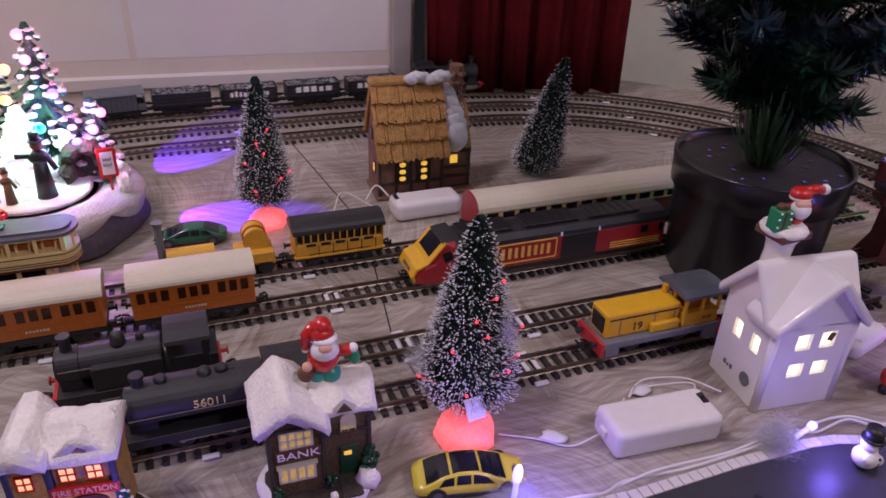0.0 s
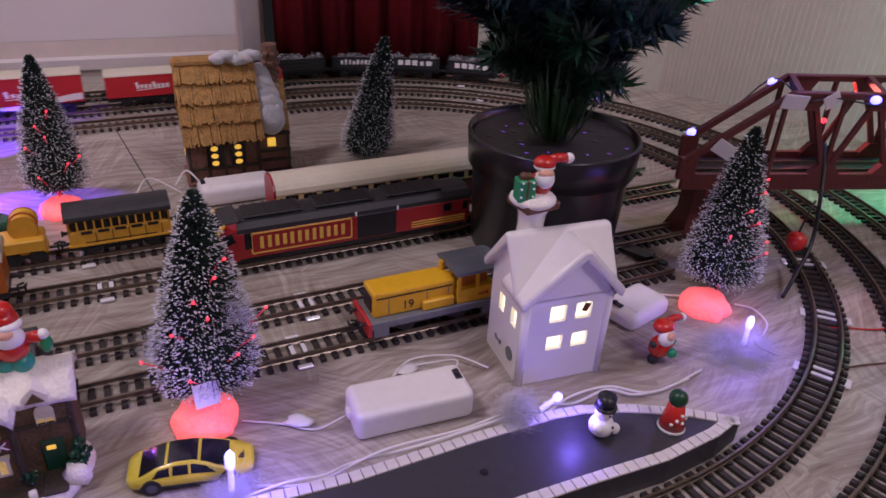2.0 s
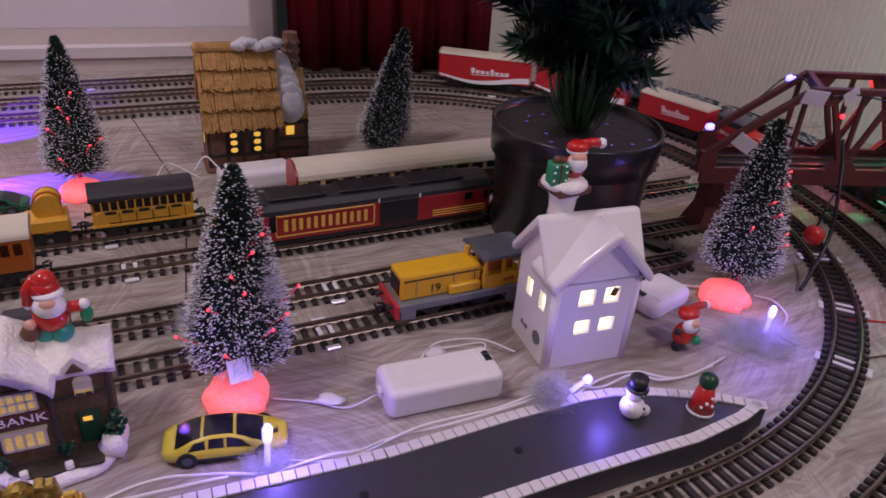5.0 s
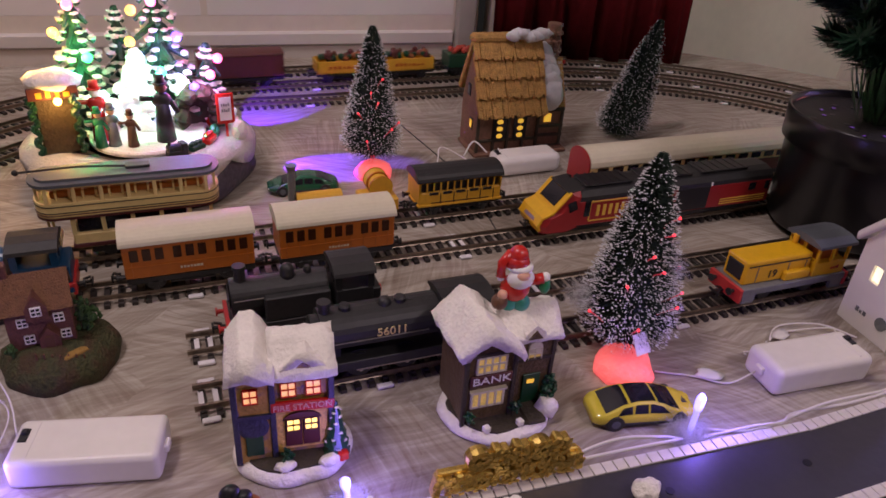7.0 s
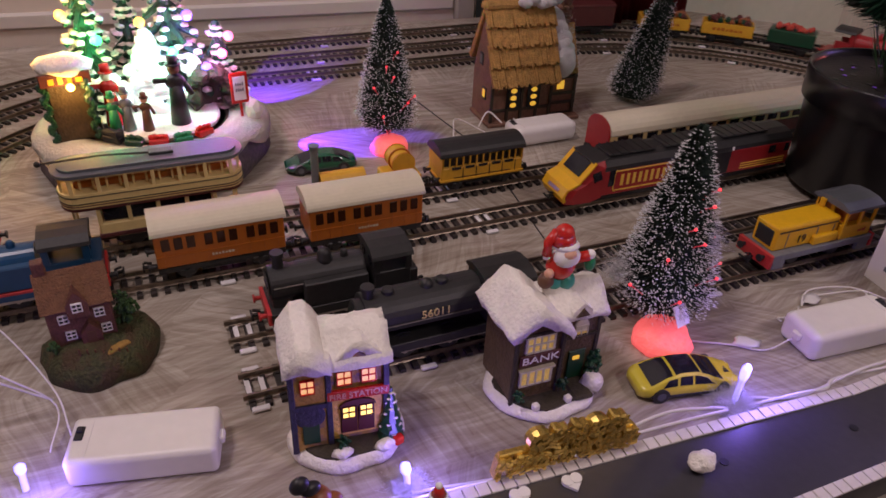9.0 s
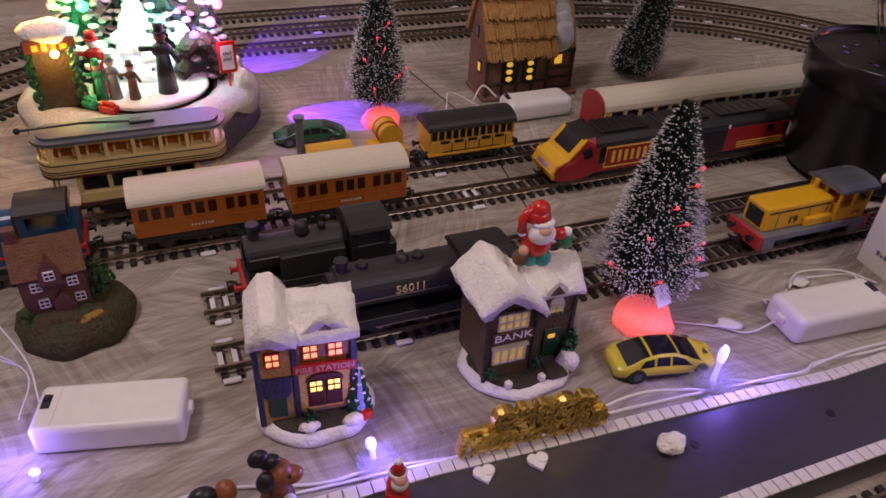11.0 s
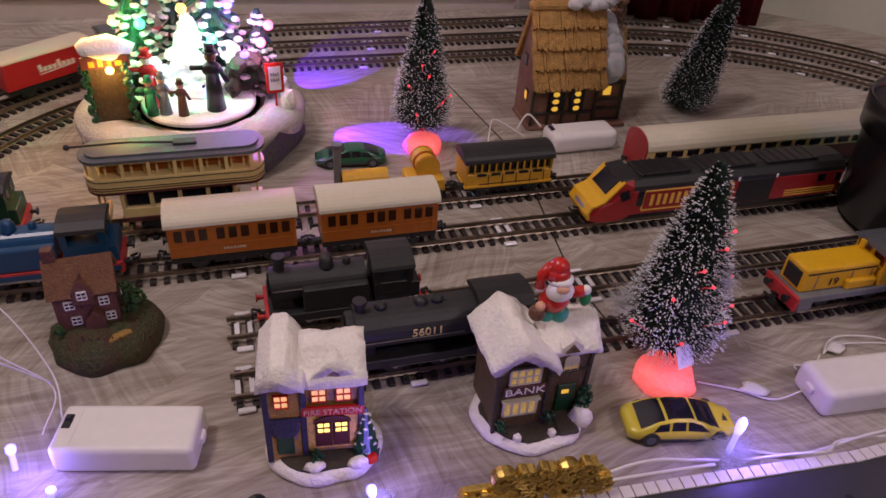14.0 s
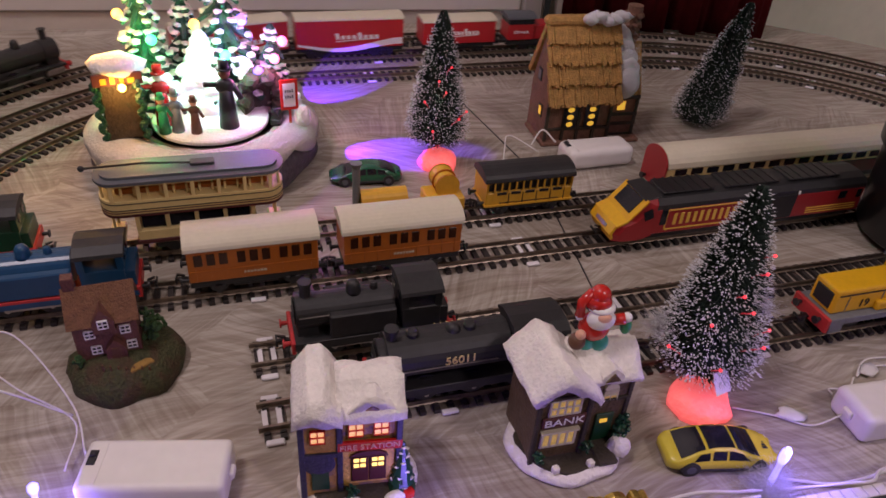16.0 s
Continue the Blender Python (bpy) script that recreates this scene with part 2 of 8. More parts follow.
SKIN = mat("figure_pink", (0.70, 0.38, 0.27), 0.4, vary=0.05)
SUITRED = mat("figure_red", (0.55, 0.02, 0.015), 0.25, vary=0.05, coat=0.4)
FIGGREEN = mat("figure_green", (0.02, 0.25, 0.10), 0.3, vary=0.05)
FIGTEAL = mat("figure_teal", (0.04, 0.30, 0.24), 0.3, vary=0.05)
FIGTAN = mat("figure_tan", (0.26, 0.085, 0.030), 0.4, vary=0.1)
FIGBROWN = mat("figure_brown", (0.12, 0.05, 0.025), 0.5, vary=0.1)
GIRDER = mat("girder_red", (0.105, 0.022, 0.018), 0.5, vary=0.2, bump=0.1)
WIRE = mat("white_wire", (0.75, 0.72, 0.72), 0.4, vary=0.03)
DWIRE = mat("dark_wire", (0.015, 0.015, 0.02), 0.4, vary=0.05)
CLEAR = mat("clear_tape", (0.72, 0.70, 0.72), 0.15, vary=0.03)
COKERED = mat("wagon_red", (0.50, 0.022, 0.028), 0.32, vary=0.06)
SIGNWHITE = mat("white_print", (0.85, 0.83, 0.82), 0.5, vary=0.03)
COAL = mat("coal_load", (0.10, 0.095, 0.10), 0.6, vary=0.7, scale=250, bump=1.0, second=(0.5, 0.49, 0.5), mask=(0.46, 0.56))
FRUIT = mat("parcel_load", (0.45, 0.06, 0.04), 0.5, vary=0.3, random_tint=0.4)
STATION_B = mat("fire_station_blue", (0.035, 0.032, 0.070), 0.55, vary=0.35, scale=110, bump=0.4)
STATION_Y = mat("fire_station_ochre", (0.45, 0.26, 0.05), 0.55, vary=0.3, scale=110, bump=0.4, second=(0.12, 0.08, 0.18), mask=(0.5, 0.7))
PLINTH = mat("white_plinth", (0.66, 0.62, 0.58), 0.5, vary=0.04, scale=6)
SKIRT = mat("grey_door_frame", (0.38, 0.36, 0.33), 0.5, vary=0.08, scale=10)


# ---- mesh tools ----
def thing(name, at=(0, 0, 0), turn=0.0, label="", category="", group="", kind=""):
    ob = new(name)
    ob.empty_display_size = 0.01
    ob.matrix_basis = pose(*at, 0, 0, turn)
    return tagged(ob, label, category, group, kind)


def part(name, bm, material, parent=None, label="", smooth=False):
    me = bpy.data.meshes.new(name)
    bm.normal_update()
    bm.to_mesh(me)
    bm.free()
    if isinstance(material, (list, tuple)):
        for m in material:
            me.materials.append(m)
    else:
        me.materials.append(material)
    if smooth:
        me.polygons.foreach_set("use_smooth", [smooth is True or p.area < smooth for p in me.polygons])
    ob = new(name, me)
    ob.parent = parent
    if label:
        ob["label"] = label
    return ob


def BM():
    return bmesh.new()


def box(bm, size, at, turn=0.0, bevel=0.0, seg=1, rx=0.0, ry=0.0):
    m = pose(*at, rx, ry, turn) @ Matrix.Diagonal((*size, 1))
    r = bmesh.ops.create_cube(bm, size=1.0, matrix=m)
    if bevel:
        es = list({e for v in r["verts"] for e in v.link_edges})
        bmesh.ops.bevel(bm, geom=es, offset=bevel, segments=seg, affect="EDGES", profile=0.5)
    return bm


def cyl(bm, r1, r2, h, at, axis="z", seg=16, caps=True):
    rot = {"z": (0, 0, 0), "x": (0, 90, 0), "y": (90, 0, 0)}[axis]
    bmesh.ops.create_cone(bm, cap_ends=caps, segments=seg, radius1=r1, radius2=r2, depth=h, matrix=pose(*at, *rot))
    return bm


def ball(bm, r, at, scale=(1, 1, 1), u=14, v=9):
    bmesh.ops.create_uvsphere(bm, u_segments=u, v_segments=v, radius=r, matrix=Matrix.Translation(at) @ Matrix.Diagonal((*scale, 1)))
    return bm


def lathe(bm, profile, at=(0, 0, 0), seg=24, wobble=0.0, squash=1.0):
    rings = []
    for r, z in profile:
        ring = []
        for i in range(seg):
            a = 2 * math.pi * i / seg
            k = 1 + wobble * noise.noise(Vector((math.cos(a) * 2, math.sin(a) * 2, z * 60 + at[0] * 9)))
            ring.append(bm.verts.new((at[0] + r * k * math.cos(a), at[1] + r * k * math.sin(a) * squash, at[2] + z)))
        rings.append(ring)
    for a, c in zip(rings, rings[1:]):
        for i in range(seg):
            bm.faces.new((a[i], a[(i + 1) % seg], c[(i + 1) % seg], c[i]))
    bm.faces.new(list(reversed(rings[0])))
    bm.faces.new(rings[-1])
    return bm


def prism(bm, outline, depth, at=(0, 0, 0), axis="y", turn=0.0):
    """An outline (u, w) in the plane across the axis, pushed along it, centred on at. axis y: u = x, w = z; x: u = y; z: u = x, w = y."""
    put = {"y": lambda u, w, d: (u, d, w), "x": lambda u, w, d: (d, u, w), "z": lambda u, w, d: (u, w, d)}[axis]
    m = pose(*at, 0, 0, turn)
    a = [bm.verts.new(m @ Vector(put(u, w, -depth / 2))) for u, w in outline]
    b = [bm.verts.new(m @ Vector(put(u, w, depth / 2))) for u, w in outline]
    fs = [bm.faces.new(a), bm.faces.new(list(reversed(b)))]
    k = len(a)
    for i in range(k):
        fs.append(bm.faces.new((a[(i + 1) % k], a[i], b[i], b[(i + 1) % k])))
    bmesh.ops.recalc_face_normals(bm, faces=fs)
    return bm


def tube(bm, pts, r, seg=6, taper=None):
    pts = [Vector(p) for p in pts]
    rings = []
    for i, p in enumerate(pts):
        d = (pts[min(i + 1, len(pts) - 1)] - pts[max(i - 1, 0)]).normalized()
        side = d.cross(Vector((0, 0, 1)))
        side = side.normalized() if side.length > 1e-4 else Vector((1, 0, 0))
        up = side.cross(d)
        k = r if taper is None else r * (1 + (taper - 1) * i / (len(pts) - 1))
        rings.append([bm.verts.new(p + k * (math.cos(2 * math.pi * j / seg) * side + math.sin(2 * math.pi * j / seg) * up)) for j in range(seg)])
    for a, c in zip(rings, rings[1:]):
        for j in range(seg):
            bm.faces.new((a[j], a[(j + 1) % seg], c[(j + 1) % seg], c[j]))
    bm.faces.new(rings[0])
    bm.faces.new(list(reversed(rings[-1])))
    bmesh.ops.recalc_face_normals(bm, faces=bm.faces[:])
    return bm


def smooth_path(pts, steps=8):
    """A Catmull-Rom line through the points."""
    p = [Vector(q) for q in pts]
    p = [2 * p[0] - p[1]] + p + [2 * p[-1] - p[-2]]
    out = []
    for i in range(1, len(p) - 2):
        for k in range(steps):
            t = k / steps
            out.append(0.5 * (2 * p[i] + (p[i + 1] - p[i - 1]) * t + (2 * p[i - 1] - 5 * p[i] + 4 * p[i + 1] - p[i + 2]) * t * t
                              + (3 * p[i] - p[i - 1] - 3 * p[i + 1] + p[i + 2]) * t ** 3))
    return out + [p[-2]]


def arc_roof(width, rise, n=8, base=0.0):
    """The outline of a curved roof: from one eave over the top to the other."""
    return [(width / 2 * math.cos(math.pi * i / n), base + rise * math.sin(math.pi * i / n)) for i in range(n + 1)]


def text_part(name, words, size, parent, m, material, depth=0.0002, stretch=1.0, label=""):
    cu = bpy.data.curves.new(name, "FONT")
    cu.body, cu.size, cu.align_x, cu.align_y, cu.extrude = words, size, "CENTER", "CENTER", depth
    tmp = bpy.data.objects.new(name, cu)
    me = bpy.data.meshes.new_from_object(tmp)
    bpy.data.objects.remove(tmp)
    me.transform(m @ Matrix.Diagonal((stretch, 1, 1, 1)))
    me.materials.append(material)
    ob = new(name, me)
    ob.parent = parent
    if label:
        ob["label"] = label
    return ob


SIDE = pose(0, 0, 0, 90, 0, 0)  # writing that faces -y


def blob(bm, r, at, scale=(1, 1, 1), rough=0.3, seed=0.0, sub=2):
    res = bmesh.ops.create_icosphere(bm, subdivisions=sub, radius=r)
    for v in res["verts"]:
        k = 1 + rough * noise.noise(v.co / r * 1.6 + Vector((seed, seed * 2.3, 0)))
        v.co = Vector((v.co.x * k * scale[0], v.co.y * k * scale[1], v.co.z * k * scale[2])) + Vector(at)
    return bm


# ---- the room and the board ----
CX0, CX1, CY = 0.07, 0.4275, 0.2006          # centres of the loops' two ends
RADII = (0.345, 0.401, 0.459)


def structure(name, bm, material, label, smooth=False, parent=None):
    return tagged(part(name, bm, material, parent, smooth=smooth), label, "structure", kind="structure")


bm = prism(BM(), [(-0.75, -0.60), (1.06, -0.60), (1.06, 0.30), (0.97, 0.44), (0.83, 0.61), (0.72, 0.705), (-0.75, 0.765)], 0.02, (0, 0, -0.0102), "z")
board = tagged(part("baseboard_table", bm, BOARD), "baseboard brushed with thin white paint over brown", "baseboard", kind="structure")
bm = BM()
for a, c in (((0.205, 0.545), (0.232, 0.30)), ((0.232, 0.30), (0.205, 0.12)), ((0.205, 0.12), (0.21, 0.06))):
    d = Vector((c[0] - a[0], c[1] - a[1], 0))
    box(bm, (d.length, 0.0008, 0.0008), ((a[0] + c[0]) / 2, (a[1] + c[1]) / 2, 0.0003), math.degrees(math.atan2(d.y, d.x)))
structure("board_joint", bm, DWIRE, "dark open joint between two boards")
WALL_TURN = -4.5
bm = box(BM(), (1.7, 0.03, 2.4), (-0.42, 0.815, 0.45), WALL_TURN)
structure("wall_back", bm, PAPER, "plain painted back wall")
bm = box(BM(), (1.4, 0.03, 2.4), (1.15, 0.70, 0.45), WALL_TURN)
structure("wall_back_cream", bm, PAPER, "cream wall beside the curtain")
bm = BM()
box(bm, (0.03, 3.4, 2.4), (1.16, -1.0, 0.45))
ridge = BM()
for i in range(150):
    box(ridge, (0.0012, 0.004, 2.4), (1.1442, -0.85 + i * 0.0105, 0.45))
structure("wall_right", bm, PAPER, "cream wallpaper wall with fine upright ribs")
structure("wallpaper_ribs", ridge, PAPER, "fine upright ribs of the wallpaper")
structure("wall_left", box(BM(), (0.03, 3.4, 2.4), (-1.6, -0.9, 0.45)), PAPER, "plain wall beyond the board")
structure("wall_front", box(BM(), (3.0, 0.03, 2.4), (-0.2, -2.3, 0.45)), PAPER, "plain wall behind the viewer")
structure("floor", box(BM(), (3.2, 3.6, 0.05), (-0.2, -0.8, -0.775)), CARPET, "grey carpet under the table")
structure("ceiling", box(BM(), (3.2, 3.6, 0.05), (-0.2, -0.8, 1.675)), CEIL, "plain white ceiling")


def along_wall(x, off=0.0):
    return 0.782 - 0.0787 * (x - 0.07) - off


doors = thing("cupboard_door", (0, 0, 0), 0, "white flush cupboard doors along the back wall", "cupboard")
for x0, x1 in ((-0.95, -0.42), (-0.415, 0.038), (0.042, 0.390)):
    xm = (x0 + x1) / 2
    part("door_panel", box(BM(), (x1 - x0, 0.018, 1.5), (xm, along_wall(xm, 0.012), 0.80), WALL_TURN, 0.002), WALL, doors)
part("plinth", box(BM(), (1.345, 0.016, 0.14), (-0.2805, along_wall(-0.2805, 0.010), -0.025), WALL_TURN, 0.002), PLINTH, doors)
part("plinth_rail", box(BM(), (1.345, 0.02, 0.02), (-0.2805, along_wall(-0.2805, 0.016), 0.02), WALL_TURN, 0.003), PLINTH, doors)
structure("trim", box(BM(), (0.030, 0.03, 2.2), (0.406, along_wall(0.406, 0.018), 0.4), WALL_TURN, 0.003), SKIRT, "grey upright door frame")

bm = BM()
pts = []
N = 90
for i in range(N + 1):
    x = 0.430 + 0.276 * i / N
    y = along_wall(x, 0.075 + 0.05 * i / N) + 0.012 * math.sin(i * 0.42) + 0.006 * math.sin(i * 0.95 + 1)
    pts.append((x, y))
rows_ = []
for z in (0.0, 0.1, 0.5, 1.6):
    rows_.append([bm.verts.new((x - 0.02 * z, y, z + 0.004)) for x, y in pts] )
for a, c in zip(rows_, rows_[1:]):
    for i in range(N):
        bm.faces.new((a[i], a[i + 1], c[i + 1], c[i]))
bmesh.ops.solidify(bm, geom=bm.faces[:], thickness=0.003)
tagged(part("curtain", bm, CURTAIN, smooth=True), "dark maroon cloth curtain hanging in folds", "curtain")

# ---- tracks ----
def loop_length(r):
    return 2 * (CX1 - CX0) + 2 * math.pi * r


def loop_at(r, s):
    """Place and heading (degrees) on a loop, clockwise; s = 0 above x = 0 on the far straight."""
    d, half = CX1 - CX0, math.pi * r
    s = (s - CX0) % loop_length(r)
    if s < d:
        return CX0 + s, CY + r, 0.0
    s -= d
    if s < half:
        a = s / r
        return CX1 + r * math.sin(a), CY + r * math.cos(a), -math.degrees(a)
    s -= half
    if s < d:
        return CX1 - s, CY - r, -180.0
    a = (s - d) / r
    return CX0 - r * math.sin(a), CY - r * math.cos(a), -180.0 - math.degrees(a)


RAIL_TOP, HALF_GAUGE = 0.0068, 0.0089
RAIL_FORM = [(-0.0012, 0.0), (0.0012, 0.0), (0.0005, 0.0007), (0.0005, 0.0024), (0.0008, 0.0027), (0.0008, 0.0038), (-0.0008, 0.0038), (-0.0008, 0.0027), (-0.0005, 0.0024), (-0.0005, 0.0007)]


def sweep(bm, line, closed, offset):
    """A rail: its form carried along a line of (x, y, heading)."""
    rings = []
    for x, y, h in line:
        a = radians(h)
        nx, ny = -math.sin(a), math.cos(a)
        rings.append([bm.verts.new((x + nx * (offset + u), y + ny * (offset + u), 0.003 + w)) for u, w in RAIL_FORM])
    k = len(RAIL_FORM)
    pairs = list(zip(rings, rings[1:])) + ([(rings[-1], rings[0])] if closed else [])
    for a, c in pairs:
        for i in range(k):
            bm.faces.new((a[i], a[(i + 1) % k], c[(i + 1) % k], c[i]))
    if not closed:
        bm.faces.new(rings[0])
        bm.faces.new(list(reversed(rings[-1])))
    bmesh.ops.recalc_face_normals(bm, faces=bm.faces[:])
    return bm


def sleeper_mesh():
    b = BM()
    box(b, (0.0037, 0.0300, 0.0026), (0, 0, 0.0013))
    for y in (-1, 1):
        for k in (-1, 1):
            box(b, (0.0026, 0.0018, 0.0012), (0, y * HALF_GAUGE + k * 0.0021, 0.0031))
    me = bpy.data.meshes.new("sleeper")
    b.to_mesh(me)
    b.free()
    me.materials.append(SLEEPER)
    return me


SLEEPER_MESH = sleeper_mesh()
PITCH = 0.0087


def lay_sleeper(track, x, y, h, z=0.0):
    o = new("sleeper", SLEEPER_MESH)
    o.parent = track
    o.matrix_basis = pose(x, y, z, 0, 0, h)


def joined_sleepers(track, spots, z=0.0):
    b = BM()
    for x, y, h in spots:
        box(b, (0.0037, 0.0300, 0.0026), (x, y, 0.0013 + z), h)
    tagged(part("sleeper_run", b, SLEEPER, track), kind="stuff")


def joiners(track, spots):
    for x, y, h in spots:
        m = pose(x, y, 0.0, 0, 0, h)
        b = BM()
        for s in (-1, 1):
            p = m @ Vector((0, s * 0.0165, 0.0014))
            box(b, (0.010, 0.004, 0.0022), p, h, 0.0006)
            p = m @ Vector((s * 0.004, 0, 0.0030))
            box(b, (0.0030, 0.0135, 0.0010), p, h)
        part("track_clip", b, CLEAR, track, "pale white track clip")


TRACKS_LATER = []
for k, r in enumerate(RADII):
    tr = thing("track_loop", (0, 0, 0), 0, ("inner", "middle", "outer")[k] + " oval of nickel rail on dark sleepers", "railway track", "track loops")
    n = 140
    line = []
    total = loop_length(r)
    for i in range(n):
        line.append(loop_at(r, total * i / n))
    for s in (-1, 1):
        part("rail", sweep(BM(), line, True, s * HALF_GAUGE), RAIL, tr)
    TRACKS_LATER.append((tr, r, total))
    joiners(tr, [loop_at(r, s) for s in (0.13 + 0.02 * k, 0.35, 0.52 + 0.03 * k, 0.69, 0.86, 1.03)])
    if k == 0:
        joiners(tr, [loop_at(r, s) for s in (1.16, 1.245, 1.325)])

SIDINGS = [(-0.036, 0.60, 0.062, 0.056), (-0.036, 0.66, 0.112, 0.107), (-0.33, 0.73, 0.187, 0.184), (-0.33, 0.72, 0.242, 0.240)]
SIDING_LINES = []
for x0, x1, y0, y1 in SIDINGS:
    tr = thing("siding_track", (0, 0, 0), 0, "straight siding of nickel rail on dark sleepers", "railway track", "sidings")
    h = math.degrees(math.atan2(y1 - y0, x1 - x0))
    line = [(x0 + (x1 - x0) * i / 12, y0 + (y1 - y0) * i / 12, h) for i in range(13)]
    for s in (-1, 1):
        part("rail", sweep(BM(), line, False, s * HALF_GAUGE), RAIL, tr)
    SIDING_LINES.append((tr, x0, x1, y0, y1, h))


def siding_y(k, x):
    x0, x1, y0, y1 = SIDINGS[k]
    return y0 + (y1 - y0) * (x - x0) / (x1 - x0)


joiners(SIDING_LINES[0][0], [(0.071, siding_y(0, 0.071), 0), (0.286, siding_y(0, 0.286), 0), (-0.028, siding_y(0, -0.028), 0)])
joiners(SIDING_LINES[1][0], [(0.306, siding_y(1, 0.306), 0), (-0.026, siding_y(1, -0.026), 0), (0.21, siding_y(1, 0.21), 0)])
joiners(SIDING_LINES[2][0], [(0.175, siding_y(2, 0.175), 0), (-0.026, siding_y(2, -0.026), 0)])
joiners(SIDING_LINES[3][0], [(0.165, siding_y(3, 0.165), 0), (0.33, siding_y(3, 0.33), 0)])


# ---- rolling stock: x runs along the rails, z = 0 is the rail's top ----
def wheelset(th, xs, r=0.0062, dark=BLACK):
    for x in xs:
        for s in (-1, 1):
            b = BM()
            cyl(b, r, r, 0.0022, (x, s * 0.0084, r), "y", 18)
            cyl(b, r * 0.8, r * 0.8, 0.0028, (x, s * 0.0084, r), "y", 18)
            cyl(b, r + 0.0010, r + 0.0010, 0.0008, (x, s * 0.0070, r), "y", 18)
            part("wheel", b, dark, th)
        part("axle", cyl(BM(), 0.0010, 0.0010, 0.0168, (x, 0, r), "y", 8), STEEL, th)


def couplings(th, x0, x1, z=0.0075, buffers=True, mat_=BLACK):
    for x, s in ((x0, -1), (x1, 1)):
        b = BM()
        box(b, (0.010, 0.0024, 0.0012), (x + s * 0.004, 0, z))
        box(b, (0.0012, 0.010, 0.0014), (x + s * 0.009, 0, z))
        box(b, (0.0012, 0.0012, 0.0050), (x + s * 0.009, -0.0045, z + 0.002))
        box(b, (0.0050, 0.0018, 0.0010), (x + s * 0.006, 0, z + 0.0030), 0, 0, 1, 0, -18 * s)
        part("coupling", b, BLACK, th)
        if buffers:
            for y in (-0.0095, 0.0095):
                b = BM()
                cyl(b, 0.0016, 0.0013, 0.005, (x + s * 0.0025, y, 0.0125), "x", 10)
                cyl(b, 0.0028, 0.0028, 0.0010, (x + s * 0.0055, y, 0.0125), "x", 14)
                part("buffer", b, mat_, th)


def solebars(th, length, width, z0=0.008, z1=0.013, material=BLACK, springs=()):
    b = box(BM(), (length, width - 0.004, z1 - z0), (0, 0, (z0 + z1) / 2), 0, 0.0006)
    for x in springs:
        for s in (-1, 1):
            box(b, (0.010, 0.0015, 0.004), (x, s * (width / 2 - 0.0022), z0 - 0.001), 0, 0.0005)
            box(b, (0.0035, 0.002, 0.006), (x, s * (width / 2 - 0.0018), z0 - 0.002))
    box(b, (length * 0.35, width - 0.008, 0.0015), (0, 0, z0 - 0.002))
    part("underframe", b, material, th)


def window_panes(th, xs, z, w, h, y, material=DARKGLASS, frame=None, name="window"):
    for x in xs:
        for s in (-1, 1):
            b = box(BM(), (w, 0.0010, h), (x, s * y, z), 0, 0.0002)
            p = part(name, b, material, th)
            if frame:
                f = BM()
                for dx in (-1, 1):
                    box(f, (0.0006, 0.0009, h + 0.001), (x + dx * w / 2, s * y, z))
                for dz in (-1, 1):
                    box(f, (w + 0.0012, 0.0009, 0.0006), (x, s * y, z + dz * h / 2))
                part("frame", f, frame, p)


def bars(th, words_width, height, n, m, material, name="lettering", seed=0):
    """Writing as plain bars."""
    rnd = random.Random(seed)
    b = BM()
    u = -words_width / 2
    step = words_width / n
    for i in range(n):
        w = step * rnd.uniform(0.5, 0.8)
        h = height * rnd.uniform(0.6, 1.0)
        r = bmesh.ops.create_cube(b, size=1.0, matrix=m @ Matrix.Translation((u + step * (i + 0.5), (h - height) / 2, 0)) @ Matrix.Diagonal((w, h, 0.0003, 1)))
    return part(name, b, material, th)


def side_at(x, y, z, face=-1):
    """A frame for flat work on a vehicle's side: local x along, local y up."""
    return pose(x, y, z, 90, 0, 0 if face < 0 else 180)


def four_wheel_coach(label):
    L, W = 0.083, 0.031
    th = thing("railway_coach", (0, 0, 0), 0, label, "railway coach", "brown four-wheel coaches")
    solebars(th, L, W, springs=(-0.024, 0.024))
    wheelset(th, (-0.024, 0.024))
    couplings(th, -L / 2, L / 2)
    body = part("body", box(BM(), (L, W, 0.025), (0, 0, 0.0262), 0, 0.0007), ORANGE, th)
    for s in (-1, 1):
        b = BM()
        for x in [i * 0.0092 - 0.0368 for i in range(9)]:
            box(b, (0.0005, 0.0008, 0.024), (x, s * (W / 2 + 0.0001), 0.0262))
        box(b, (L, 0.0008, 0.0007), (0, s * (W / 2 + 0.0001), 0.0225))
        part("beading", b, ORANGE, body)
    roof = [(W / 2 + 0.0012, 0.0382)] + arc_roof(W + 0.0024, 0.0085, 14, 0.0388) + [(-W / 2 - 0.0012, 0.0382)]
    part("roof", prism(BM(), roof, L + 0.003, (0, 0, 0), "x"), CREAMROOF, th, smooth=False)
    xs = [g + k * 0.0078 for g in (-0.0268, 0.0, 0.0268) for k in (-1, 0, 1)]
    window_panes(th, xs, 0.0312, 0.0052, 0.0086, W / 2 + 0.0002, COACHGLASS)
    for s in (-1, 1):
        bars(th, 0.015, 0.0019, 7, side_at(0, s * (W / 2 + 0.0005), 0.0192, s), CREAMROOF, seed=3)
    return th


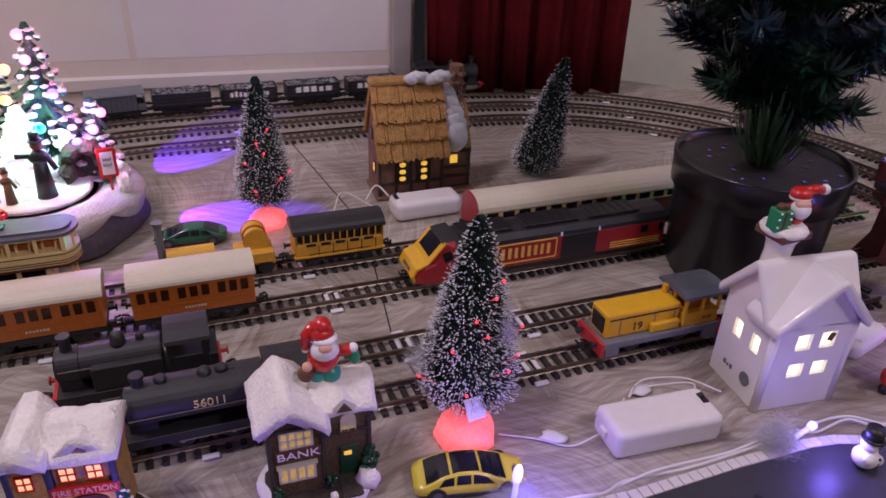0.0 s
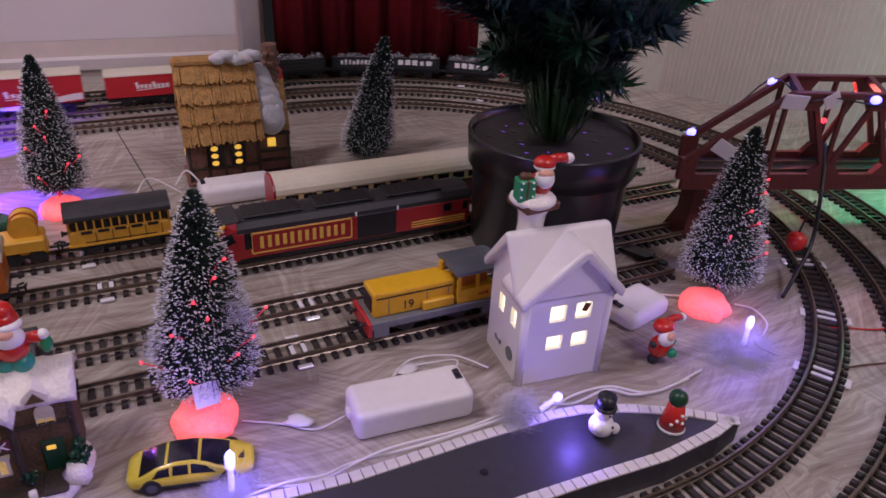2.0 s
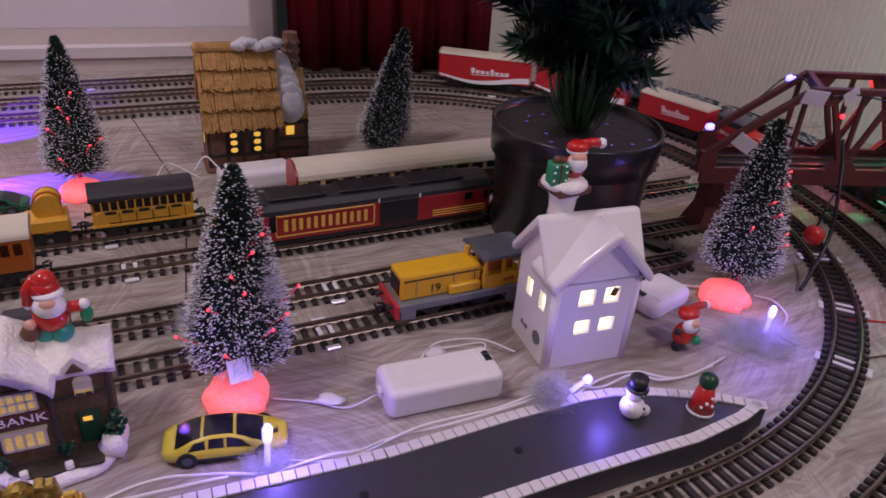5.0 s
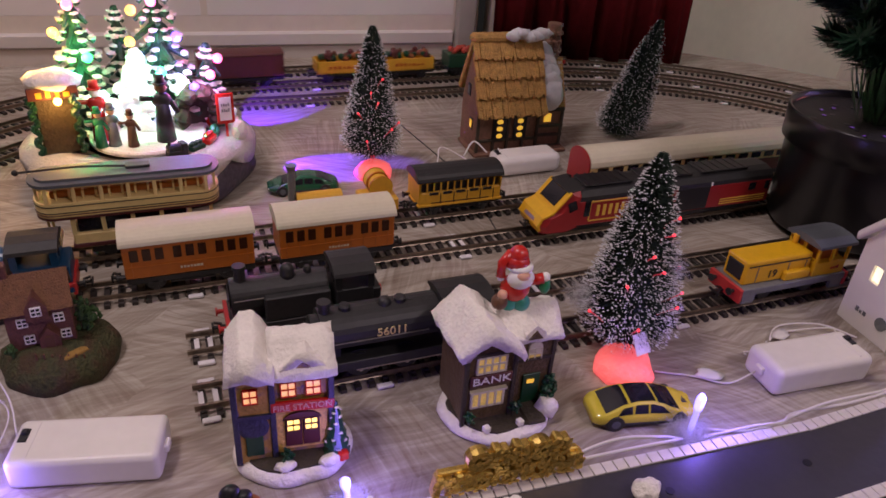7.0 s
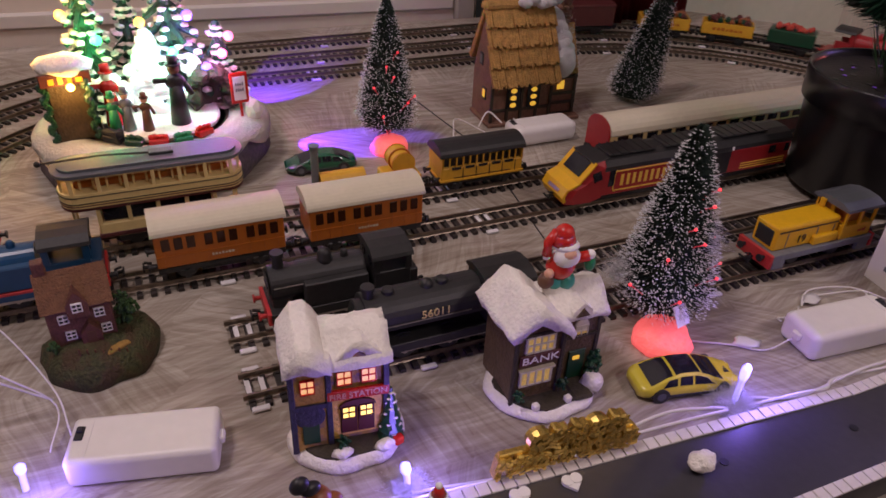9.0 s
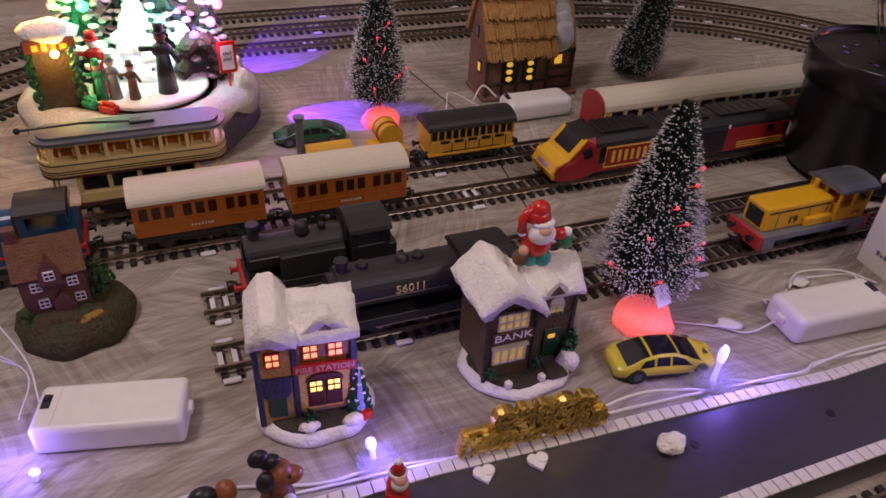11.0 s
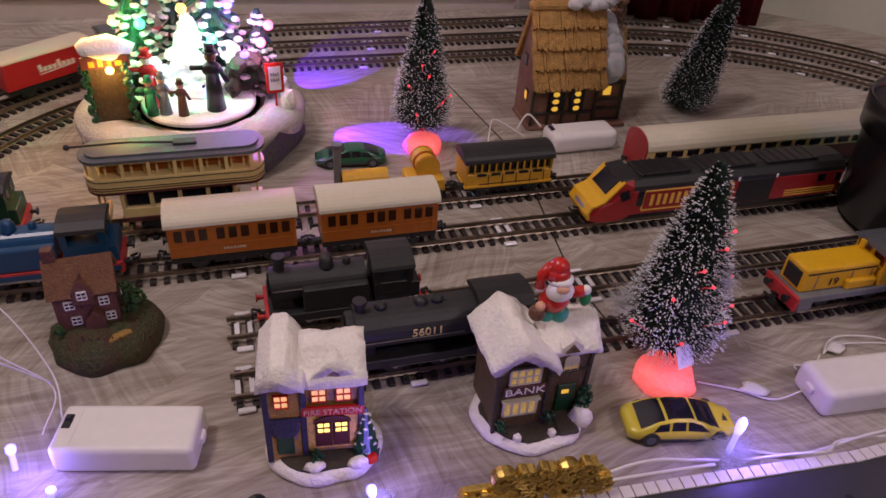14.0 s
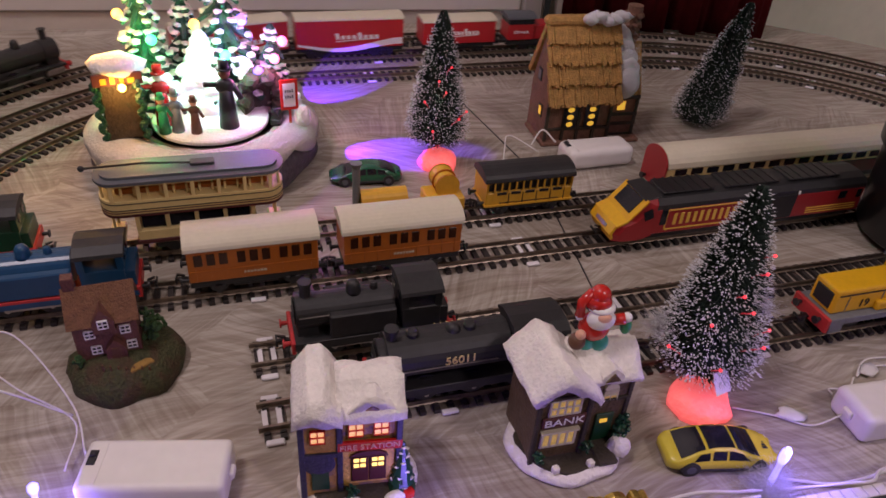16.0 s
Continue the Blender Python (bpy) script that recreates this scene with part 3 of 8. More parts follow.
def rocket_coach():
    L, W = 0.074, 0.028
    th = thing("railway_coach", (0, 0, 0), 0, "small yellow open-sided coach with black curved roof", "railway coach")
    solebars(th, L, W, 0.007, 0.011, BLACK, (-0.022, 0.022))
    wheelset(th, (-0.022, 0.022))
    couplings(th, -L / 2, L / 2)
    part("body", box(BM(), (L, W, 0.012), (0, 0, 0.0172), 0, 0.0008), GOLD_Y, th)
    part("ledge", box(BM(), (L + 0.002, W + 0.002, 0.0016), (0, 0, 0.0118)), GOLD_Y, th)
    b = BM()
    for s in (-1, 1):
        for i in range(13):
            box(b, (0.0013, 0.0012, 0.0095), (-L / 2 + 0.001 + i * (L - 0.002) / 12, s * (W / 2 - 0.0006), 0.0275))
        box(b, (L, 0.0012, 0.0014), (0, s * (W / 2 - 0.0006), 0.0325))
    for x in (-L / 2 + 0.0006, L / 2 - 0.0006):
        box(b, (0.0012, W, 0.011), (x, 0, 0.0277))
    part("pillars", b, GOLD_Y, th)
    part("interior", box(BM(), (L - 0.006, W - 0.006, 0.010), (0, 0, 0.0265)), BLACK, th)
    b = BM()
    for s in (-1, 1):
        for x in (-0.024, -0.012, 0.0, 0.012, 0.024):
            box(b, (0.0080, 0.0006, 0.0022), (x, s * (W / 2 + 0.0002), 0.0222))
            box(b, (0.0005, 0.0006, 0.010), (x + 0.0060, s * (W / 2 + 0.0002), 0.0172))
        box(b, (L * 0.7, 0.0005, 0.0006), (0, s * (W / 2 + 0.0002), 0.0138))
    part("panel_lining", b, BLACK, th)
    part("roof", prism(BM(), [(W / 2 + 0.001, 0.0325)] + arc_roof(W + 0.002, 0.0075, 10, 0.0335) + [(-W / 2 - 0.001, 0.0325)], L + 0.003, (0, 0, 0), "x"), SOOT, th)
    return th


def rocket_engine():
    th = thing("steam_engine", (0, 0, 0), 0, "small yellow early steam engine with barrel tender", "locomotive")
    solebars(th, 0.088, 0.022, 0.008, 0.011, GOLD_Y)
    wheelset(th, (-0.030,), 0.011, GOLD_Y)
    wheelset(th, (-0.008, 0.020, 0.036), 0.006)
    part("boiler", cyl(BM(), 0.0085, 0.0085, 0.036, (-0.020, 0, 0.020), "x", 20), GOLD_Y, th)
    b = BM()
    cyl(b, 0.0030, 0.0030, 0.036, (-0.041, 0, 0.032), "z", 14)
    cyl(b, 0.0032, 0.0046, 0.004, (-0.041, 0, 0.051), "z", 14)
    part("chimney", b, MIDGREY, th, "tall grey chimney with flared top")
    part("tender_body", box(BM(), (0.030, 0.024, 0.010), (0.028, 0, 0.016), 0, 0.001), GOLD_Y, th)
    b = BM()
    cyl(b, 0.0085, 0.0098, 0.010, (0.030, 0, 0.028), "y", 20)
    cyl(b, 0.0098, 0.0085, 0.010, (0.030, 0.010, 0.028), "y", 20)
    part("water_barrel", b, GOLD_Y, th)
    for y in (-0.004, 0.005, 0.014):
        part("barrel_hoop", cyl(BM(), 0.0100, 0.0100, 0.0010, (0.030, y, 0.028), "y", 20), ORANGE, th)
    couplings(th, -0.044, 0.044, buffers=False)
    return th


def power_car():
    L, W = 0.234, 0.036
    th = thing("diesel_power_car", (0, 0, 0), 0, "red and black diesel power car with yellow sloping nose", "locomotive")
    b = BM()
    outline = lambda k: [(-W / 2 * k, 0.0), (W / 2 * k, 0.0), (W / 2 * k, 0.021), (W / 2 * k * 0.94, 0.0265), (0.008, 0.0295), (-0.008, 0.0295), (-W / 2 * k * 0.94, 0.0265), (-W / 2 * k, 0.021)]
    part("body", box(BM(), (L - 0.034, W, 0.023), (0.016, 0, 0.0205), 0, 0.0012), HSTRED, th)
    roof = [(W / 2, 0.030), (W / 2 - 0.001, 0.0345), (W / 2 - 0.005, 0.0385), (0.006, 0.0405), (-0.006, 0.0405), (-W / 2 + 0.005, 0.0385), (-W / 2 + 0.001, 0.0345), (-W / 2, 0.030)]
    roof_ob = part("roof", prism(BM(), roof, L - 0.034, (0.016, 0, 0), "x"), SOOT, th)
    for x, w in ((-0.052, 0.045), (0.006, 0.05), (0.066, 0.05)):
        b = BM()
        box(b, (w, 0.022, 0.0016), (x, 0, 0.0410), 0, 0.0005)
        for i in range(6):
            box(b, (0.0012, 0.023, 0.0010), (x - w / 2 + (i + 0.5) * w / 6, 0, 0.0418))
        part("roof_grille", b, BLACK, roof_ob)
    # sloping cab, nose towards -x
    n = -L / 2
    prof = [(n + 0.002, 0.006), (n, 0.012), (n + 0.004, 0.019), (n + 0.013, 0.0225), (n + 0.027, 0.0385), (n + 0.035, 0.0402), (n + 0.035, 0.0085), (n + 0.018, 0.0055)]
    b = BM()
    rings = []
    for y, k in ((-W / 2, 0.0028), (-W / 2 * 0.82, 0.0), (W / 2 * 0.82, 0.0), (W / 2, 0.0028)):
        rings.append([b.verts.new((x + (k * 2.5 if x < n + 0.03 else 0), y, z - (k * 1.2 if z > 0.03 else 0))) for x, z in prof])
    for a, c in zip(rings, rings[1:]):
        for i in range(len(prof)):
            b.faces.new((a[i], a[(i + 1) % len(prof)], c[(i + 1) % len(prof)], c[i]))
    b.faces.new(rings[0])
    b.faces.new(list(reversed(rings[-1])))
    bmesh.ops.recalc_face_normals(b, faces=b.faces[:])
    cab = part("cab", b, HSTRED, th)
    slope = math.degrees(math.atan2(0.016, 0.014))
    b = BM()
    box(b, (0.0225, W * 0.97, 0.0016), (n + 0.0194, 0, 0.0310), 0, 0.0003, 1, 0, -slope)
    box(b, (0.0105, W * 0.97, 0.0020), (n + 0.0080, 0, 0.0212), 0, 0.0003, 1, 0, -22)
    box(b, (0.0090, W * 0.93, 0.0024), (n + 0.0018, 0, 0.0158), 0, 0.0005, 1, 0, -62)
    box(b, (0.0060, W * 0.90, 0.0024), (n + 0.0014, 0, 0.0105), 0, 0.0005, 1, 0, 75)
    part("nose_panel", b, YELLOW, cab, "yellow nose panel")
    part("windscreen", box(BM(), (0.0150, W * 0.66, 0.0008), (n + 0.0196, 0, 0.0330), 0, 0.0002, 1, 0, -slope), DARKGLASS, cab)
    part("cab_roof", box(BM(), (0.014, W * 0.84, 0.0012), (n + 0.0315, 0, 0.0400), 0, 0.0004, 1, 0, -8), SOOT, cab)
    part("headlight", box(BM(), (0.0010, 0.016, 0.0028), (n + 0.0005, 0, 0.0155), 0, 0, 1, 0, 30), STEEL, cab)
    for s in (-1, 1):
        part("cab_window", box(BM(), (0.0075, 0.0006, 0.0085), (n + 0.0285, s * (W / 2 + 0.0001), 0.028), 0, 0, 1, 0, -20), DARKGLASS, cab)
        y = s * (W / 2 + 0.0002)
        part("door", box(BM(), (0.0055, 0.0006, 0.014), (n + 0.0425, y, 0.0245), 0, 0.0002), DARKGLASS, th, "dark cab door window")
        part("louvre_panel", box(BM(), (0.034, 0.0008, 0.021), (0.030, y, 0.0210), 0, 0.0003), BLACK, th)
        f = BM()
        for dz in (0.0132, 0.0302):
            box(f, (0.080, 0.0005, 0.0011), (-0.032, y, dz))
        for dx in (-0.072, 0.008):
            box(f, (0.0011, 0.0005, 0.0140), (dx, y, 0.0217))
        for dx, a in ((-0.0712, 45), (0.0072, -45)):
            box(f, (0.004, 0.0005, 0.0010), (dx, y, 0.0297), 0, 0, 1, 0, -a)
            box(f, (0.004, 0.0005, 0.0010), (dx, y, 0.0137), 0, 0, 1, 0, a)
        part("nameboard_border", f, LINING, th)
        for i in range(6):
            x = -0.0612 + i * 0.0118
            for dx, h in ((-0.0030, (0.0102, 0.0096)[i % 2]), (0.0030, (0.0102, 0.0094, 0.0100)[i % 3])):
                part("nameboard_bar", box(BM(), (0.0030, 0.0006, h), (x + dx, y, 0.0218), 0, 0.0002), LINING, th, "gold block shape")
        for k in range(3):
            part("stripe", box(BM(), (0.050, 0.0005, 0.0008), (0.086, y, 0.0125 + k * 0.0022)), LINING, th)
        part("window", box(BM(), (0.0075, 0.0006, 0.0068), (0.094, y, 0.0262), 0, 0.0002), DARKGLASS, th)
        part("window", box(BM(), (0.0045, 0.0006, 0.0075), (0.1105, y, 0.0262), 0, 0.0002), DARKGLASS, th)
        for x in (0.048, 0.012):
            part("lifting_bracket", box(BM(), (0.0012, 0.0012, 0.0030), (x, y, 0.0330)), SIGNWHITE, th)
    part("skirt", box(BM(), (L - 0.04, W - 0.004, 0.006), (0.012, 0, 0.0072), 0, 0.001), BLACK, th)
    for x in (-0.072, 0.072):
        b = BM()
        for s in (-1, 1):
            box(b, (0.046, 0.003, 0.006), (x, s * 0.0145, 0.007), 0, 0.001)
        part("bogie", b, BLACK, th)
        wheelset(th, (x - 0.016, x + 0.016))
    couplings(th, -L / 2 + 0.004, L / 2, buffers=False)
    return th


def long_coach():
    L, W = 0.263, 0.034
    th = thing("railway_coach", (0, 0, 0), 0, "long red and cream passenger coach with cream roof", "railway coach")
    part("body", box(BM(), (L, W, 0.0125), (0, 0, 0.0155), 0, 0.0006), MAROON, th)
    part("upper_body", box(BM(), (L, W, 0.0100), (0, 0, 0.0268), 0, 0.0006), CREAM, th, "cream window band")
    roof = [(W / 2 + 0.0008, 0.0312)] + arc_roof(W + 0.0016, 0.0125, 10, 0.0320) + [(-W / 2 - 0.0008, 0.0312)]
    part("roof", prism(BM(), roof, L, (0, 0, 0), "x"), CREAMROOF, th)
    for s in (-1, 1):
        end = [(W / 2, 0.0)] + arc_roof(W, 0.0125, 10, 0.0322) + [(-W / 2, 0.0)]
        part("end_panel", prism(BM(), [(u, max(w, 0.009)) for u, w in end], 0.0014, (s * (L / 2 + 0.0012), 0, 0), "x"), HSTRED, th, "red coach end")
    xs = [-0.118 + i * 0.0158 for i in range(16)]
    window_panes(th, xs, 0.0272, 0.0112, 0.0058, W / 2, DARKGLASS)
    for s in (-1, 1):
        b = BM()
        box(b, (L, 0.0006, 0.0012), (0, s * (W / 2 + 0.0002), 0.0314))
        box(b, (L, 0.0006, 0.0006), (0, s * (W / 2 + 0.0002), 0.0222))
        part("lining", b, BLACK, th)
    for x in (-0.09, 0.09):
        b = BM()
        for s in (-1, 1):
            box(b, (0.044, 0.003, 0.006), (x, s * 0.014, 0.0065), 0, 0.001)
        part("bogie", b, BLACK, th)
        wheelset(th, (x - 0.015, x + 0.015))
    couplings(th, -L / 2, L / 2)
    return th


def shunter():
    L, W = 0.098, 0.032
    th = thing("diesel_shunter", (0, 0, 0), 0, "yellow diesel shunter with grey cab roof and red buffer beams", "locomotive")
    part("footplate", box(BM(), (L, W, 0.0055), (0, 0, 0.0130), 0, 0.0005), MIDGREY, th)
    for s in (-1, 1):
        b = box(BM(), (0.0028, W + 0.001, 0.011), (s * L / 2, 0, 0.0108), 0, 0.0004)
        part("buffer_beam", b, BUFRED, th, "red buffer beam")
        for y in (-1, 1):
            b = BM()
            box(b, (0.011, 0.0022, 0.0080), (s * (L / 2 - 0.008), y * (W / 2 - 0.0012), 0.0080))
            box(b, (0.010, 0.0030, 0.0010), (s * (L / 2 - 0.008), y * (W / 2 - 0.0012), 0.0048))
            part("step", b, MIDGREY, th)
    hood = part("bonnet", box(BM(), (0.060, 0.021, 0.0190), (-0.015, 0, 0.0252), 0, 0.0016, 2), YELLOW, th)
    part("radiator", box(BM(), (0.0012, 0.0150, 0.0125), (-0.0452, 0, 0.0250), 0, 0.0004), BLACK, hood, "dark radiator grille")
    for s in (-1, 1):
        part("bonnet_rail", box(BM(), (0.056, 0.0008, 0.0008), (-0.015, s * 0.0107, 0.0308)), BLACK, hood)
        b = BM()
        for x in (-0.034, -0.006, 0.010):
            box(b, (0.0005, 0.0007, 0.0120), (x, s * 0.0106, 0.0235))
        part("door_line", b, MIDGREY, hood)
    part("side_tank", box(BM(), (0.024, 0.028, 0.0075), (0.002, 0, 0.0195), 0, 0.001), YELLOW, th)
    cab = BM()
    box(cab, (0.030, 0.028, 0.0115), (0.031, 0, 0.0210), 0, 0.0006)
    for x in (0.0168, 0.0310, 0.0452):
        for s in (-1, 1):
            box(cab, (0.0022, 0.0016, 0.014), (x, s * 0.0132, 0.0330))
    for x in (0.0168, 0.0452):
        box(cab, (0.0014, 0.0030, 0.014), (x, 0, 0.0330))
        box(cab, (0.0014, 0.028, 0.0022), (x, 0, 0.0390))
    for s in (-1, 1):
        box(cab, (0.030, 0.0014, 0.0022), (0.031, s * 0.0132, 0.0390))
    cab_ob = part("cab", cab, YELLOW, th)
    rf = [(0.0165, 0.0395), (0.0160, 0.0415), (0.0090, 0.0442), (0.0, 0.0450), (-0.0090, 0.0442), (-0.0160, 0.0415), (-0.0165, 0.0395)]
    part("cab_roof", prism(BM(), rf, 0.036, (0.031, 0, 0), "x"), GREY, cab_ob, "grey plastic cab roof")
    part("cab_interior", box(BM(), (0.020, 0.018, 0.010), (0.031, 0, 0.0310)), ORANGE, cab_ob)
    part("exhaust", cyl(BM(), 0.0022, 0.0022, 0.008, (0.012, 0.006, 0.0370), "z", 12), YELLOW, th)
    for s in (-1, 1):
        text_part("number", "19", 0.0088, th, side_at(-0.020, s * 0.01085, 0.0222, s) , DWIRE, label="black number on the bonnet")
        bars(th, 0.008, 0.003, 4, side_at(0.036, s * 0.0143, 0.0215, s), BUFRED, seed=4)
    part("gear_frame", box(BM(), (0.06, 0.020, 0.006), (0, 0, 0.0075), 0, 0.0005), BLACK, th)
    wheelset(th, (-0.020, 0.020), 0.0068)
    couplings(th, -L / 2, L / 2)
    return th


def tank_engine(name, label, paint, L=0.10, number="", saddle=False, beam=BUFRED, side_tanks=True, cab_color=None, dome=True):
    """A small six-wheel tank engine, chimney towards -x."""
    W = 0.031
    cab_color = cab_color or paint
    th = thing("tank_engine", (0, 0, 0), 0, label, "locomotive")
    part("footplate", box(BM(), (L, W, 0.0024), (0, 0, 0.0150), 0, 0.0004), SOOT if paint is SOOT else beam, th)
    part("frames", box(BM(), (L * 0.9, 0.014, 0.009), (0, 0, 0.0100)), BLACK, th)
    for s in (-1, 1):
        part("buffer_beam", box(BM(), (0.0024, W, 0.0085), (s * L / 2, 0, 0.0125), 0, 0.0003), beam, th, "red buffer beam")
        part("valance", box(BM(), (L, 0.001, 0.004), (0, s * (W / 2 - 0.0005), 0.0122)), paint, th)
    r = 0.0105
    zb = 0.0290
    boiler = part("boiler", cyl(BM(), r, r, L * 0.62, (-L * 0.16, 0, zb), "x", 28), paint, th, smooth=False)
    part("smokebox", cyl(BM(), r + 0.0008, r + 0.0008, L * 0.13, (-L * 0.40, 0, zb), "x", 28), SOOT, th)
    b = BM()
    cyl(b, r * 0.82, r * 0.6, 0.0016, (-L * 0.472, 0, zb), "x", 24)
    box(b, (0.0012, 0.010, 0.0010), (-L * 0.482, 0, zb))
    part("smokebox_door", b, SOOT, th)
    part("saddle", box(BM(), (L * 0.13, 0.018, 0.012), (-L * 0.40, 0, 0.0215), 0, 0.0005), SOOT, th)
    b = lathe(BM(), [(0.0042, 0.0), (0.0034, 0.002), (0.0032, 0.009), (0.0042, 0.0095), (0.0040, 0.0115), (0.0028, 0.0115)], (-L * 0.40, 0, zb + r - 0.001), 16)
    part("chimney", b, SOOT if paint is SOOT else paint, th)
    if dome:
        b = lathe(BM(), [(0.0052, 0.0), (0.0044, 0.002), (0.0042, 0.0055), (0.0030, 0.0078), (0.0012, 0.0086)], (-L * 0.10, 0, zb + r - 0.0012), 18)
        part("dome", b, paint, th, smooth=True)
        b = lathe(BM(), [(0.0026, 0.0), (0.0024, 0.0035), (0.0016, 0.005)], (L * 0.03, 0, zb + r - 0.001), 12)
        part("filler", b, SOOT if paint is SOOT else paint, th)
    if saddle:
        prof = [(0.0145 * math.cos(a), zb + 0.0015 + 0.0128 * math.sin(a)) for a in [math.pi * (-0.12 + 1.24 * i / 16) for i in range(17)]]
        part("saddle_tank", prism(BM(), prof, L * 0.60, (-L * 0.13, 0, 0), "x"), paint, th)
        for x in (-0.30, -0.02):
            part("tank_filler", lathe(BM(), [(0.0036, 0), (0.0036, 0.0025), (0.0026, 0.0036)], (L * x, 0, zb + 0.0138), 14), SOOT, th)
    elif side_tanks:
        for s in (-1, 1):
            part("side_tank", box(BM(), (L * 0.42, 0.0058, 0.0165), (-L * 0.06, s * (W / 2 - 0.0032), 0.0248), 0, 0.0008), paint, th)
    for s in (-1, 1):
        part("handrail", cyl(BM(), 0.0004, 0.0004, L * 0.55, (-L * 0.18, s * (0.0150 if saddle else r + 0.0012), zb + (0.003 if not saddle else 0.001)), "x", 6), STEEL, th)
    cx = L * 0.315
    cab = BM()
    box(cab, (L * 0.25, 0.029, 0.015), (cx, 0, 0.0235), 0, 0.0005)
    for s in (-1, 1):
        for x in (-1, 1):
            box(cab, (0.0040, 0.0012, 0.0115), (cx + x * L * 0.108, s * 0.0139, 0.0365))
    for x in (-1, 1):
        box(cab, (0.0012, 0.0285, 0.0115), (cx + x * L * 0.124, 0, 0.0365))
    cab_ob = part("cab", cab, cab_color, th)
    rf = [(0.0160, 0.0410), (0.0150, 0.0432), (0.0085, 0.0460), (0, 0.0468), (-0.0085, 0.0460), (-0.0150, 0.0432), (-0.0160, 0.0410)]
    part("cab_roof", prism(BM(), rf, L * 0.28, (cx, 0, 0), "x"), SOOT, cab_ob, "matt black curved cab roof")
    for x in (-1, 1):
        for y in (-0.0065, 0.0065):
            part("spectacle_window", cyl(BM(), 0.0034, 0.0034, 0.0004, (cx + x * (L * 0.124 + 0.0008), y, 0.0365), "x", 14), DARKGLASS, cab_ob)
    bunker = box(BM(), (L * 0.10, 0.027, 0.012), (L * 0.445, 0, 0.0225), 0, 0.0005)
    part("bunker", bunker, cab_color, th)
    if number:
        for s in (-1, 1):
            text_part("number", number, 0.0075, th, side_at(-L * 0.09, s * (0.0146 if saddle else W / 2 + 0.0001), 0.0330, s), LINING if paint is BLUE else CREAM, depth=0.0003, label="cream painted number on the tank")
            part("cab_lining", box(BM(), (0.008, 0.0004, 0.010), (cx, s * 0.01475, 0.0240)), SOOT, cab_ob)
    b = BM()
    for s in (-1, 1):
        box(b, (L * 0.52, 0.0012, 0.0018), (0, s * 0.0108, 0.0065))
        for x in (-0.24, 0.0, 0.24):
            cyl(b, 0.0014, 0.0014, 0.002, (L * x, s * 0.0112, 0.0065), "y", 8)
    part("coupling_rod", b, STEEL, th)
    wheelset(th, (-L * 0.24, 0.0, L * 0.24), 0.0085)
    couplings(th, -L / 2, L / 2, mat_=beam if paint is SOOT else BLACK)
    return th


